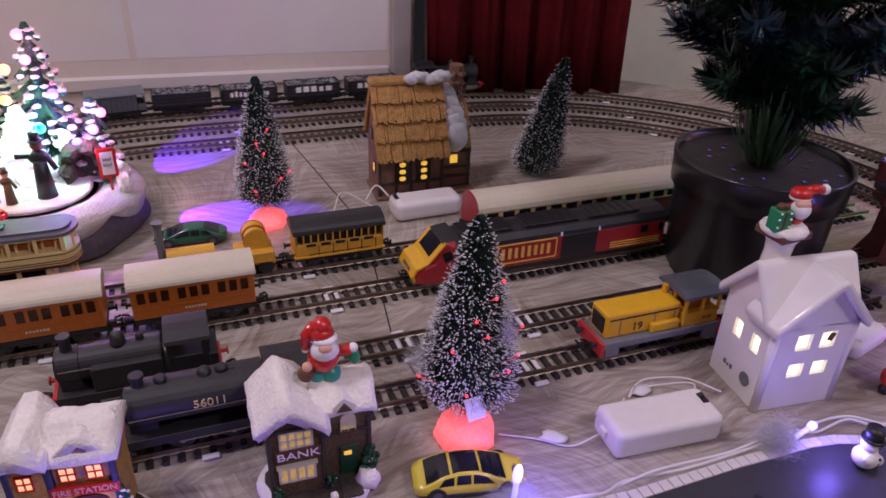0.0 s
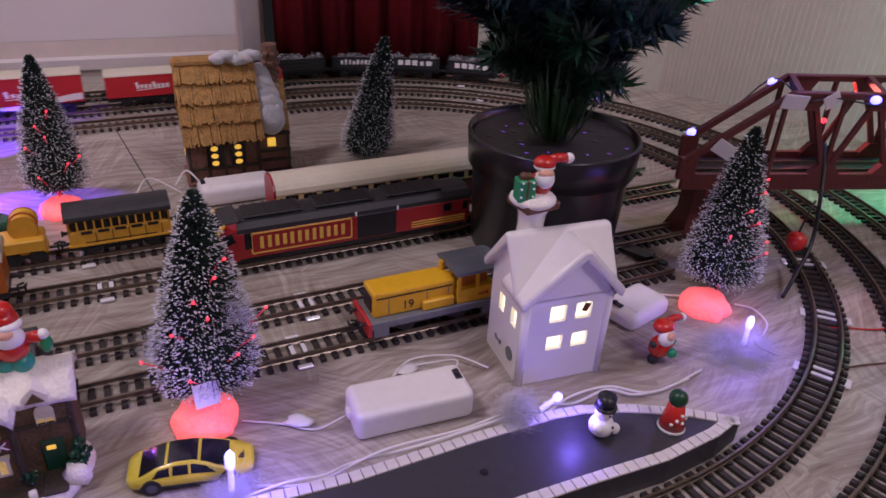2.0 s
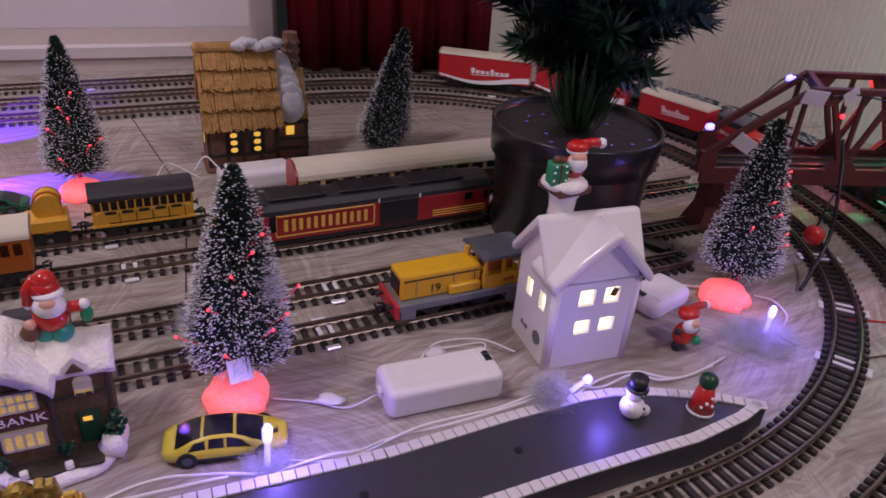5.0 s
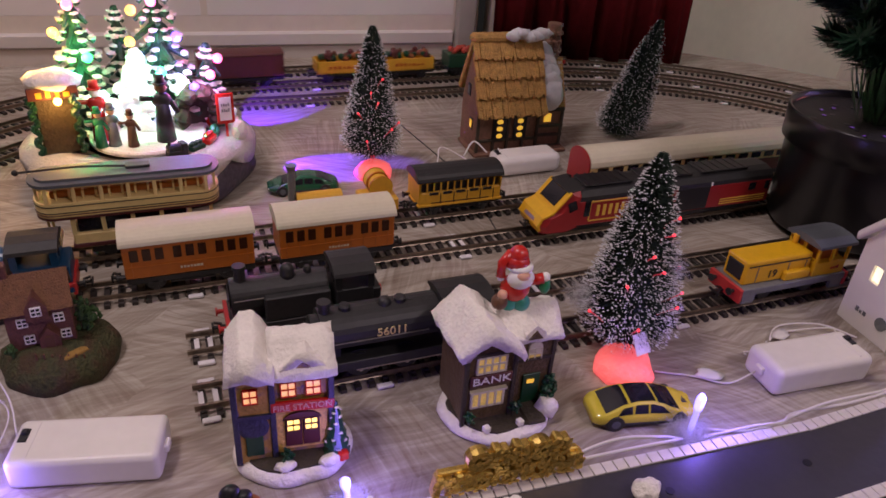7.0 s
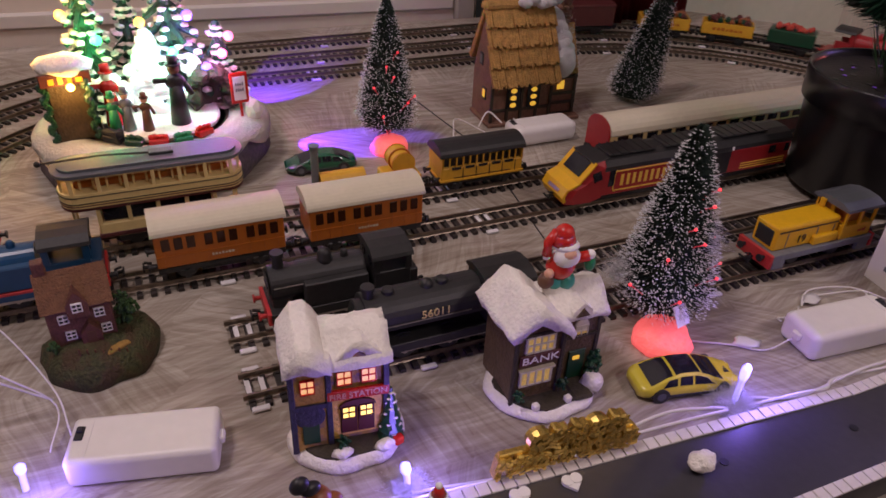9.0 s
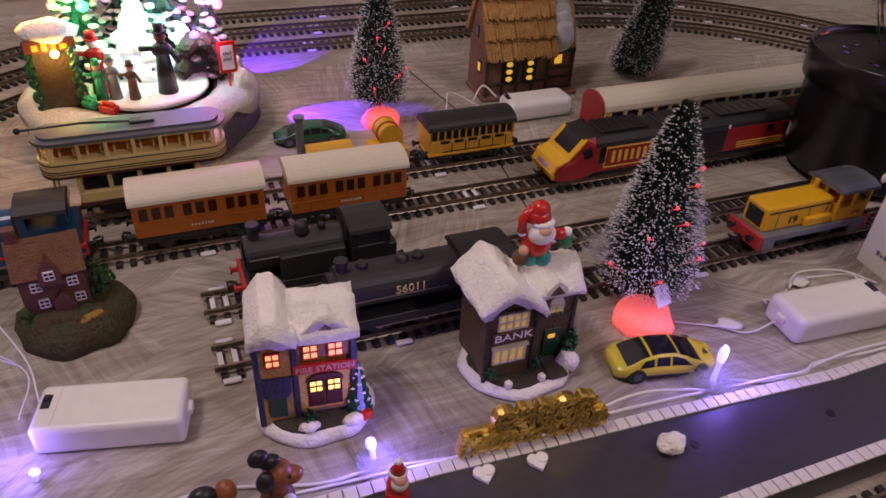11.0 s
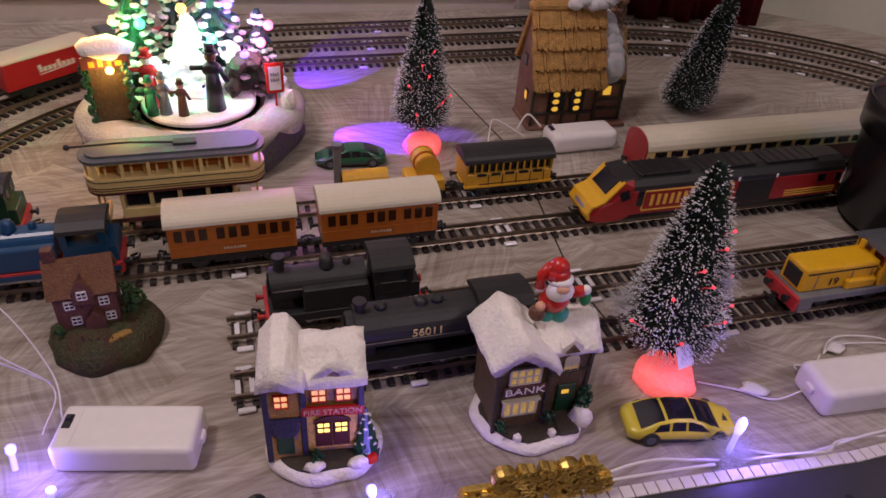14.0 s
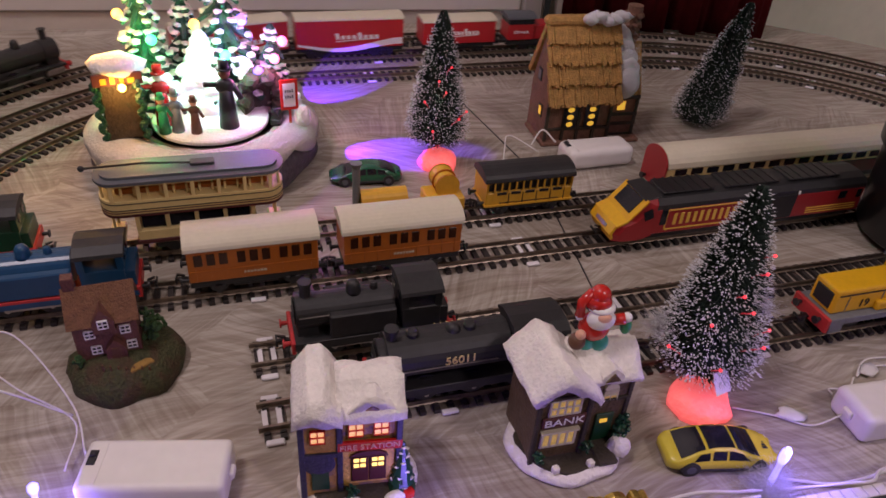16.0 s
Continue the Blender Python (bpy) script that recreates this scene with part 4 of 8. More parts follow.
def double_deck_tram():
    L, W = 0.122, 0.030
    th = thing("tram", (0, 0, 0), 0, "cream and maroon double-deck tram with grey roof", "tram")

    def oval(l, w, k=10):
        r = w / 2
        return [(l / 2 - r * 0.75 + r * 0.75 * math.cos(a), r * math.sin(a)) for a in [math.pi * (i / k - 0.5) for i in range(k + 1)]] + \
               [(-l / 2 + r * 0.75 + r * 0.75 * math.cos(a), r * math.sin(a)) for a in [math.pi * (i / k + 0.5) for i in range(k + 1)]]

    part("truck", box(BM(), (0.060, 0.020, 0.008), (0, 0, 0.007), 0, 0.001), BLACK, th)
    wheelset(th, (-0.018, 0.018))
    part("lower_body", box(BM(), (0.080, W - 0.002, 0.012), (0, 0, 0.0160), 0, 0.001), CREAM, th)
    part("lower_band", box(BM(), (0.082, W - 0.0012, 0.0035), (0, 0, 0.0125), 0, 0.0004), MAROON, th)
    b = BM()
    for i in range(5):
        for s in (-1, 1):
            box(b, (0.0028, 0.0020, 0.013), (-0.0385 + i * 0.01925, s * (W / 2 - 0.0022), 0.0280))
    for x in (-0.054, 0.054):
        for s in (-1, 1):
            box(b, (0.0016, 0.0016, 0.024), (x, s * 0.009, 0.0230))
        box(b, (0.010, 0.022, 0.006), (x, 0, 0.0130), 0, 0.001)
    part("lower_pillars", b, CREAM, th)
    part("lower_saloon", box(BM(), (0.072, W - 0.008, 0.013), (0, 0, 0.0280)), DARKGLASS, th)
    part("upper_floor", prism(BM(), oval(L, W + 0.001), 0.0024, (0, 0, 0.0354), "z"), MAROON, th)
    part("upper_body", prism(BM(), oval(L, W + 0.002), 0.0105, (0, 0, 0.0418), "z"), CREAM, th)
    for z in (0.0382, 0.0400, 0.0448):
        part("lining_band", prism(BM(), oval(L + 0.0006, W + 0.0026), 0.0006, (0, 0, z), "z"), BLACK if z > 0.039 else MAROON, th)
    for x in [-0.0515 + i * 0.0172 for i in range(7)]:
        for s in (-1, 1):
            part("window_pillar", box(BM(), (0.0026, 0.0016, 0.0125), (x, s * (W / 2), 0.0530), 0, 0.0003), CREAM, th)
    for x in (-L / 2 + 0.0012, L / 2 - 0.0012):
        for y in (-0.0075, 0.0075):
            part("window_pillar", box(BM(), (0.0016, 0.0022, 0.0125), (x + (0.002 if x < 0 else -0.002), y, 0.0530)), CREAM, th)
    part("window_rail", prism(BM(), oval(L, W + 0.001), 0.0016, (0, 0, 0.0582), "z"), CREAM, th)
    part("saloon_interior", box(BM(), (L * 0.82, 0.014, 0.005), (0, 0, 0.0495), 0, 0.001), ORANGE, th, "brown seats inside")
    for i in range(12):
        x = -0.046 + i * 0.0084
        part("seat_back", box(BM(), (0.0014, 0.020, 0.006), (x, 0, 0.0500)), CREAM, th)
    part("roof", prism(BM(), oval(L + 0.003, W + 0.004), 0.0022, (0, 0, 0.0602), "z"), GREY, th, "grey roof")
    part("roof_crown", prism(BM(), oval(L - 0.006, W - 0.006), 0.0020, (0, 0, 0.0622), "z"), GREY, th)
    b = tube(BM(), [(0.004, 0, 0.0640), (-0.03, 0, 0.0665), (-0.068, 0.002, 0.0645)], 0.0008)
    ball(b, 0.0022, (-0.0685, 0.002, 0.0645))
    box(b, (0.016, 0.008, 0.0020), (0.008, 0, 0.0642), 0, 0.0006)
    part("trolley_pole", b, BLACK, th)
    return th


# the standing trains on the sidings
def stand(th, k, x, turn=0.0):
    th.matrix_basis = pose(x, siding_y(k, x), RAIL_TOP, 0, 0, turn + SIDING_LINES[k][5])
    return th


stand(power_car(), 2, 0.353)
stand(long_coach(), 3, 0.446)
first = stand(four_wheel_coach("orange-brown four-wheel coach with cream roof behind the blue engine"), 2, -0.026)
second = copy_thing(first, pose(0.0745, siding_y(2, 0.0745), RAIL_TOP, 0, 0, SIDING_LINES[2][5]))
tagged(second, "orange-brown four-wheel coach with cream roof, last of its train")
stand(rocket_coach(), 3, 0.1925)
stand(rocket_engine(), 3, 0.096)
stand(double_deck_tram(), 3, -0.060)
stand(shunter(), 0, 0.380)
stand(tank_engine("engine", "matt black tank engine standing on the siding", SOOT, 0.095), 1, 0.0370)
stand(tank_engine("engine", "matt black saddle tank engine with painted number", SOOT, 0.118, "56011", True), 0, 0.086)
stand(tank_engine("engine", "glossy blue tank engine with red footplate", BLUE, 0.104), 2, -0.150)
stand(tank_engine("engine", "dark green saddle tank engine with black cab roof", DGREEN, 0.095, "", True), 3, -0.213)


# ---- the trains that run on the loops ----
def open_wagon(label, letters=7, body=SOOT, load=COAL, L=0.071):
    W = 0.028
    th = thing("coal_wagon", (0, 0, 0), 0, label, "railway wagon", "coal wagons")
    solebars(th, L, W, 0.008, 0.012, BLACK, (-0.019, 0.019))
    wheelset(th, (-0.019, 0.019))
    couplings(th, -L / 2, L / 2)
    b = BM()
    for s in (-1, 1):
        for k in range(4):
            box(b, (L, 0.0012, 0.0042), (0, s * (W / 2 - 0.0006), 0.0142 + k * 0.0044), 0, 0.0002)
        for x in (-0.0335, -0.012, 0.012, 0.0335):
            box(b, (0.0012, 0.0008, 0.0175), (x, s * (W / 2 + 0.0003), 0.0208))
    for x in (-L / 2 + 0.0006, L / 2 - 0.0006):
        box(b, (0.0012, W, 0.0176), (x, 0, 0.0208))
    box(b, (L, W, 0.0012), (0, 0, 0.0126))
    part("body", b, body, th)
    b = BM()
    rnd = random.Random(letters)
    for i in range(60):
        blob(b, rnd.uniform(0.0018, 0.0032), (rnd.uniform(-L / 2 + 0.004, L / 2 - 0.004), rnd.uniform(-0.010, 0.010), 0.0280 + rnd.uniform(0, 0.003)), (1, 1, 0.8), 0.5, i, 1)
    box(b, (L - 0.004, W - 0.004, 0.004), (0, 0, 0.0262))
    part("coal_load", b, load, th, "frosted coal load")
    if letters:
        for s in (-1, 1):
            bars(th, 0.050, 0.0075, letters, side_at(0, s * (W / 2 + 0.0006), 0.0235, s), SIGNWHITE, seed=letters)
    return th


def brake_van():
    L, W = 0.068, 0.029
    th = thing("brake_van", (0, 0, 0), 0, "dark grey goods brake van with pale roof", "railway wagon")
    solebars(th, L, W, 0.008, 0.012, BLACK, (-0.02, 0.02))
    wheelset(th, (-0.02, 0.02))
    couplings(th, -L / 2, L / 2)
    b = box(BM(), (L * 0.7, W - 0.001, 0.020), (0, 0, 0.0222), 0, 0.0005)
    for x in (-1, 1):
        box(b, (0.0014, W, 0.010), (x * L * 0.485, 0, 0.0170))
        for s in (-1, 1):
            box(b, (0.0014, 0.0014, 0.020), (x * L * 0.485, s * (W / 2 - 0.001), 0.0222))
            box(b, (L * 0.14, 0.0012, 0.008), (x * L * 0.42, s * (W / 2 - 0.001), 0.0162))
    part("body", b, GREY, th)
    for s in (-1, 1):
        bt = BM()
        for i in range(9):
            box(bt, (0.0005, 0.0005, 0.019), (-0.024 + i * 0.006, s * (W / 2 - 0.0002), 0.0222))
        part("planking", bt, BLACK, th)
    part("roof", prism(BM(), [(W / 2 + 0.001, 0.0318)] + arc_roof(W + 0.002, 0.0050, 8, 0.0325) + [(-W / 2 - 0.001, 0.0318)], L, (0, 0, 0), "x"), MIDGREY, th)
    return th


def tender_engine(label, paint, tender_paint, steam=False, L=0.105):
    """A tender-less moving engine, chimney towards +x."""
    W = 0.029
    th = thing("steam_engine", (0, 0, 0), 0, label, "locomotive")
    part("footplate", box(BM(), (L, W, 0.0024), (0, 0, 0.0146), 0, 0.0003), paint, th)
    part("frames", box(BM(), (L * 0.9, 0.014, 0.009), (0, 0, 0.0098)), BLACK, th)
    part("buffer_beam", box(BM(), (0.0022, W, 0.008), (L / 2, 0, 0.0122)), BUFRED, th)
    r, zb = 0.0105, 0.0285
    part("boiler", cyl(BM(), r, r, L * 0.60, (L * 0.14, 0, zb), "x", 24), paint, th)
    part("smokebox", cyl(BM(), r + 0.0008, r + 0.0008, L * 0.14, (L * 0.40, 0, zb), "x", 24), SOOT, th)
    part("saddle", box(BM(), (L * 0.12, 0.018, 0.012), (L * 0.40, 0, 0.0210)), SOOT, th)
    part("chimney", lathe(BM(), [(0.0042, 0), (0.0032, 0.002), (0.0032, 0.010), (0.0046, 0.012), (0.0030, 0.0125)], (L * 0.40, 0, zb + r - 0.001), 14), SOOT, th)
    part("dome", lathe(BM(), [(0.005, 0), (0.0042, 0.002), (0.004, 0.005), (0.0025, 0.0078), (0.001, 0.0084)], (L * 0.12, 0, zb + r - 0.001), 16), paint, th, smooth=True)
    cab = BM()
    box(cab, (0.0014, 0.028, 0.026), (-L * 0.16, 0, 0.0285))
    for s in (-1, 1):
        box(cab, (L * 0.2, 0.0014, 0.014), (-L * 0.26, s * 0.0134, 0.0225))
        box(cab, (0.004, 0.0014, 0.012), (-L * 0.18, s * 0.0134, 0.035))
    cab_ob = part("cab", cab, paint, th)
    part("cab_roof", prism(BM(), [(0.0155, 0.0402)] + arc_roof(0.031, 0.005, 8, 0.041) + [(-0.0155, 0.0402)], L * 0.26, (-L * 0.27, 0, 0), "x"), SOOT, cab_ob)
    b = BM()
    for s in (-1, 1):
        box(b, (L * 0.5, 0.0012, 0.0018), (0, s * 0.0106, 0.0065))
        box(b, (L * 0.18, 0.005, 0.006), (L * 0.38, s * 0.012, 0.0095), 0, 0.001)
    part("valve_gear", b, STEEL, th)
    wheelset(th, (-L * 0.22, 0.0, L * 0.22), 0.0085)
    if steam:
        b = BM()
        for i in range(5):
            blob(b, 0.0055, (-0.004 + i * 0.003 - 0.004, 0.002 * (i % 2), zb + r + 0.013 + 0.002 * i), (1, 1, 0.8), 0.6, i)
        o = part("cotton_smoke", b, COTTON, th, "tuft of white cotton smoke")
        o.location.x = L * 0.40
    couplings(th, -L / 2, L / 2, mat_=BUFRED)
    return th


def tender(label, paint, load):
    L, W = 0.058, 0.028
    th = thing("tender", (0, 0, 0), 0, label, "railway wagon")
    solebars(th, L, W, 0.008, 0.012, BLACK, (-0.016, 0.016))
    wheelset(th, (-0.016, 0.016))
    part("body", box(BM(), (L, W - 0.001, 0.017), (0, 0, 0.0208), 0, 0.0008), paint, th)
    b = BM()
    rnd = random.Random(7)
    for i in range(22):
        blob(b, rnd.uniform(0.003, 0.0045), (rnd.uniform(-0.022, 0.022), rnd.uniform(-0.008, 0.008), 0.0308 + rnd.uniform(0, 0.003)), (1, 1, 1), 0.4, i, 1)
    part("load", b, load, th)
    couplings(th, -L / 2, L / 2)
    return th


def box_wagon(label, L, body, roof, H=0.030, wave=True, logo=True, category="railway wagon", bogies=False):
    W = 0.030
    th = thing("goods_van", (0, 0, 0), 0, label, category)
    solebars(th, L, W, 0.008, 0.012, BLACK, (-L * 0.3, L * 0.3))
    wheelset(th, (-L * 0.3 - 0.008, -L * 0.3 + 0.008, L * 0.3 - 0.008, L * 0.3 + 0.008) if bogies else (-L * 0.27, L * 0.27))
    couplings(th, -L / 2, L / 2)
    part("body", box(BM(), (L, W, H - 0.004), (0, 0, 0.0130 + (H - 0.004) / 2), 0, 0.0008), body, th)
    zt = 0.0128 + H - 0.004
    part("roof", prism(BM(), [(W / 2 + 0.0006, zt)] + arc_roof(W + 0.0012, 0.0035, 8, zt + 0.0006) + [(-W / 2 - 0.0006, zt)], L + 0.001, (0, 0, 0), "x"), roof, th)
    for s in (-1, 1):
        y = s * (W / 2 + 0.0003)
        if wave:
            b = BM()
            n = 16
            for i in range(n):
                u0, u1 = i / n, (i + 1) / n
                f = lambda u: 0.0155 + 0.0045 * math.sin(u * 5.2 + 2.6)
                g = lambda u: 0.0012 + 0.0028 * u
                x0, x1 = (u0 - 0.5) * L * 0.98, (u1 - 0.5) * L * 0.98
                b.faces.new([b.verts.new((x, y, z)) for x, z in ((x0, f(u0) - g(u0)), (x1, f(u1) - g(u1)), (x1, f(u1) + g(u1)), (x0, f(u0) + g(u0)))])
            part("white_wave", b, SIGNWHITE, th)
        if logo:
            b = BM()
            for i in range(8):
                x = (-0.5 + (i + 0.5) / 8) * L * 0.42 + L * 0.06
                h = 0.0075 if i in (0, 4) else 0.0045
                box(b, (L * 0.034, 0.0005, h), (x, y, 0.0255 + (h - 0.0045) / 2), 0, 0.0002, 1, 0, 12 * s)
            box(b, (L * 0.40, 0.0005, 0.0008), (L * 0.06, y, 0.0222), 0, 0, 1, 0, -3)
            part("white_emblem", b, SIGNWHITE, th, "white flowing emblem")
    return th


def red_diesel():
    L, W = 0.105, 0.030
    th = thing("diesel_shunter", (0, 0, 0), 0, "red diesel shunter with dark cab roof", "locomotive")
    solebars(th, L, W, 0.008, 0.013, BLACK)
    wheelset(th, (-0.026, 0.0, 0.026), 0.0075)
    couplings(th, -L / 2, L / 2)
    part("bonnet", box(BM(), (0.066, 0.024, 0.018), (0.017, 0, 0.0225), 0, 0.0014, 2), COKERED, th)
    part("cab", box(BM(), (0.034, 0.028, 0.020), (-0.034, 0, 0.0238), 0, 0.0008), COKERED, th)
    b = box(BM(), (0.034, 0.0285, 0.007), (-0.034, 0, 0.0365), 0, 0.0005)
    part("cab_window_band", b, DARKGLASS, th)
    part("cab_roof", prism(BM(), [(0.0150, 0.0395)] + arc_roof(0.030, 0.0045, 8, 0.0402) + [(-0.0150, 0.0395)], 0.038, (-0.034, 0, 0), "x"), GREY, th)
    for s in (-1, 1):
        bars(th, 0.02, 0.004, 5, side_at(-0.034, s * 0.0143, 0.024, s), SIGNWHITE, seed=8)
    return th


def fruit_wagon():
    L, W = 0.067, 0.028
    th = thing("open_wagon", (0, 0, 0), 0, "yellow open wagon heaped with red and green parcels", "railway wagon", "festive wagons")
    solebars(th, L, W, 0.008, 0.012, BLACK, (-0.018, 0.018))
    wheelset(th, (-0.018, 0.018))
    couplings(th, -L / 2, L / 2)
    b = BM()
    for s in (-1, 1):
        box(b, (L, 0.0014, 0.015), (0, s * (W / 2 - 0.0007), 0.0198), 0, 0.0003)
    for x in (-1, 1):
        box(b, (0.0014, W, 0.015), (x * (L / 2 - 0.0007), 0, 0.0198), 0, 0.0003)
    box(b, (L, W, 0.0012), (0, 0, 0.0128))
    part("body", b, GOLD_Y, th)
    for s in (-1, 1):
        bars(th, 0.04, 0.004, 7, side_at(0, s * (W / 2 + 0.0003), 0.0198, s), ORANGE, seed=5)
    rnd = random.Random(5)
    for m, n in ((MAROON, 10), (DGREEN, 6), (FIGTAN, 5), (FIGBROWN, 6)):
        b = BM()
        for i in range(n):
            blob(b, rnd.uniform(0.0036, 0.0052), (rnd.uniform(-0.027, 0.027), rnd.uniform(-0.008, 0.008), 0.0275 + rnd.uniform(0, 0.006)), (1, 1, 1), 0.35, i, 1)
        part("parcel_load", b, m, th)
    return th


MOVING = []


def consist(radius, front, speed, cars):
    """A train: cars from the front backwards, each with its length and the gap before it."""
    at = front
    for car, length, gap in cars:
        at -= gap + length / 2
        MOVING.append((car, radius, at, speed))
        at -= length / 2


R_MID, R_OUT = RADII[1], RADII[2]
w1 = open_wagon("black coal wagon with five pale letters as bars", 5)
w2 = copy_thing(w1, pose(0, 0, 0))
consist(R_OUT, 0.498, 0.1810, [
    (tender_engine("black steam engine running on the outer loop", SOOT, SOOT, L=0.108), 0.108, 0.0),
    (w1, 0.071, 0.014), (w2, 0.071, 0.012),
    (open_wagon("black coal wagon with nine pale letters as bars", 9), 0.071, 0.012),
    (open_wagon("plain black coal wagon with frosted load", 0), 0.071, 0.012),
    (brake_van(), 0.068, 0.008)])
long1 = box_wagon("long red container wagon with white wave and cream roof", 0.125, COKERED, CREAMROOF, 0.036, bogies=True)
long2 = copy_thing(long1, pose(0, 0, 0))
consist(R_MID, -0.045, 0.231, [
    (red_diesel(), 0.105, 0.0),
    (box_wagon("short red van with white emblem and white roof", 0.092, COKERED, CREAMROOF, 0.030, wave=False), 0.092, 0.016),
    (long1, 0.125, 0.024), (long2, 0.125, 0.010)])
fw = fruit_wagon()
fw2 = copy_thing(fw, pose(0, 0, 0))
consist(R_MID, 0.380 - 0.224 * 6.5, 0.224, [
    (tender_engine("dark red festive steam engine with cotton smoke", HSTRED, DGREEN, True, 0.098), 0.098, 0.0),
    (tender("green tender heaped with parcels", DGREEN, FRUIT), 0.058, 0.012),
    (fw2, 0.067, 0.020), (fw, 0.067, 0.018),
    (box_wagon("maroon goods van with dark roof", 0.098, MAROON, MAROON, 0.030, wave=False, logo=False), 0.098, 0.040)])


# ---- buildings ----
def snow_base(th, rx, ry, h, at=(0, 0), ground=TIMBER):
    part("snow_base", lathe(BM(), [(rx * 0.97, 0), (rx, h * 0.3), (rx * 0.97, h * 0.75), (rx * 0.86, h)], (at[0], at[1], 0), 36, 0.06, ry / rx), SNOW, th, "white snow-painted rim", smooth=True)
    part("yard", lathe(BM(), [(rx * 0.86, h * 0.6), (rx * 0.84, h + 0.0012), (rx * 0.4, h + 0.0016)], (at[0], at[1], 0), 30, 0.10, ry / rx), ground, th)


def paned_window(th, x, y, z, w, h, lit, frame, cols=2, rows=2, face=-1, name="window", arch=False):
    p = part(name, box(BM(), (w, 0.0008, h), (x, y, z)), lit, th)
    b = BM()
    t = max(0.0006, w * 0.07)
    for i in range(cols + 1):
        box(b, (t, 0.0014, h + t), (x - w / 2 + w * i / cols, y - 0.0003, z))
    for i in range(rows + 1):
        box(b, (w + t, 0.0014, t), (x, y - 0.0003, z - h / 2 + h * i / rows))
    part("frame", b, frame, p)
    return p


def snow_roof(bm, outline, depth, at, axis, seed, lift=0.0012, cuts=6):
    """A lumpy slab of snow with a ridged outline."""
    b2 = BM()
    prism(b2, outline, depth, (0, 0, 0), axis)
    bmesh.ops.subdivide_edges(b2, edges=b2.edges[:], cuts=cuts, use_grid_fill=True)
    for v in b2.verts:
        v.co += Vector((0.35, 0.35, 1.0)) * lift * noise.noise(v.co * 160 + Vector((seed, seed, 0)))
        v.co += Vector(at)
    me = bpy.data.meshes.new("tmp")
    b2.to_mesh(me)
    b2.free()
    bm.from_mesh(me)
    bpy.data.meshes.remove(me)
    return bm


def bush(bm, at, r, seed, n=26):
    rnd = random.Random(seed)
    for i in range(n):
        d = Vector((rnd.gauss(0, 1), rnd.gauss(0, 1), rnd.gauss(0, 1))).normalized() * r * rnd.uniform(0.3, 1.0)
        blob(bm, r * 0.28, Vector(at) + d, (1, 1, 1), 0.6, i, 1)
    return bm


def wisps(bm, size, n, seed, up=0.6, at=(0, 0, 0)):
    """Cotton wool teased out into fine curled fibres."""
    r4 = random.Random(seed)
    for i in range(int(n * 5.0)):
        p = Vector((r4.gauss(0, 0.42) * size, r4.gauss(0, 0.38) * size, 0.0006 + abs(r4.gauss(0, 0.45)) * size * up)) + Vector(at)
        d = Vector((r4.gauss(0, 1), r4.gauss(0, 1), r4.gauss(0, 0.5))).normalized()
        e = Vector((r4.gauss(0, 1), r4.gauss(0, 1), r4.gauss(0, 0.6))).normalized()
        l = size * r4.uniform(0.3, 0.8)
        q = [p, p + d * l * 0.4 + e * l * 0.1, p + d * l * 0.75 + e * l * 0.4]
        w = d.cross(e).normalized() * 0.000045
        for v in q:
            v.z = max(v.z, 0.0006 + at[2])
        a = [bm.verts.new(v + w) for v in q]
        c = [bm.verts.new(v - w) for v in q]
        for k in range(2):
            bm.faces.new((a[k], a[k + 1], c[k + 1], c[k]))
    return bm


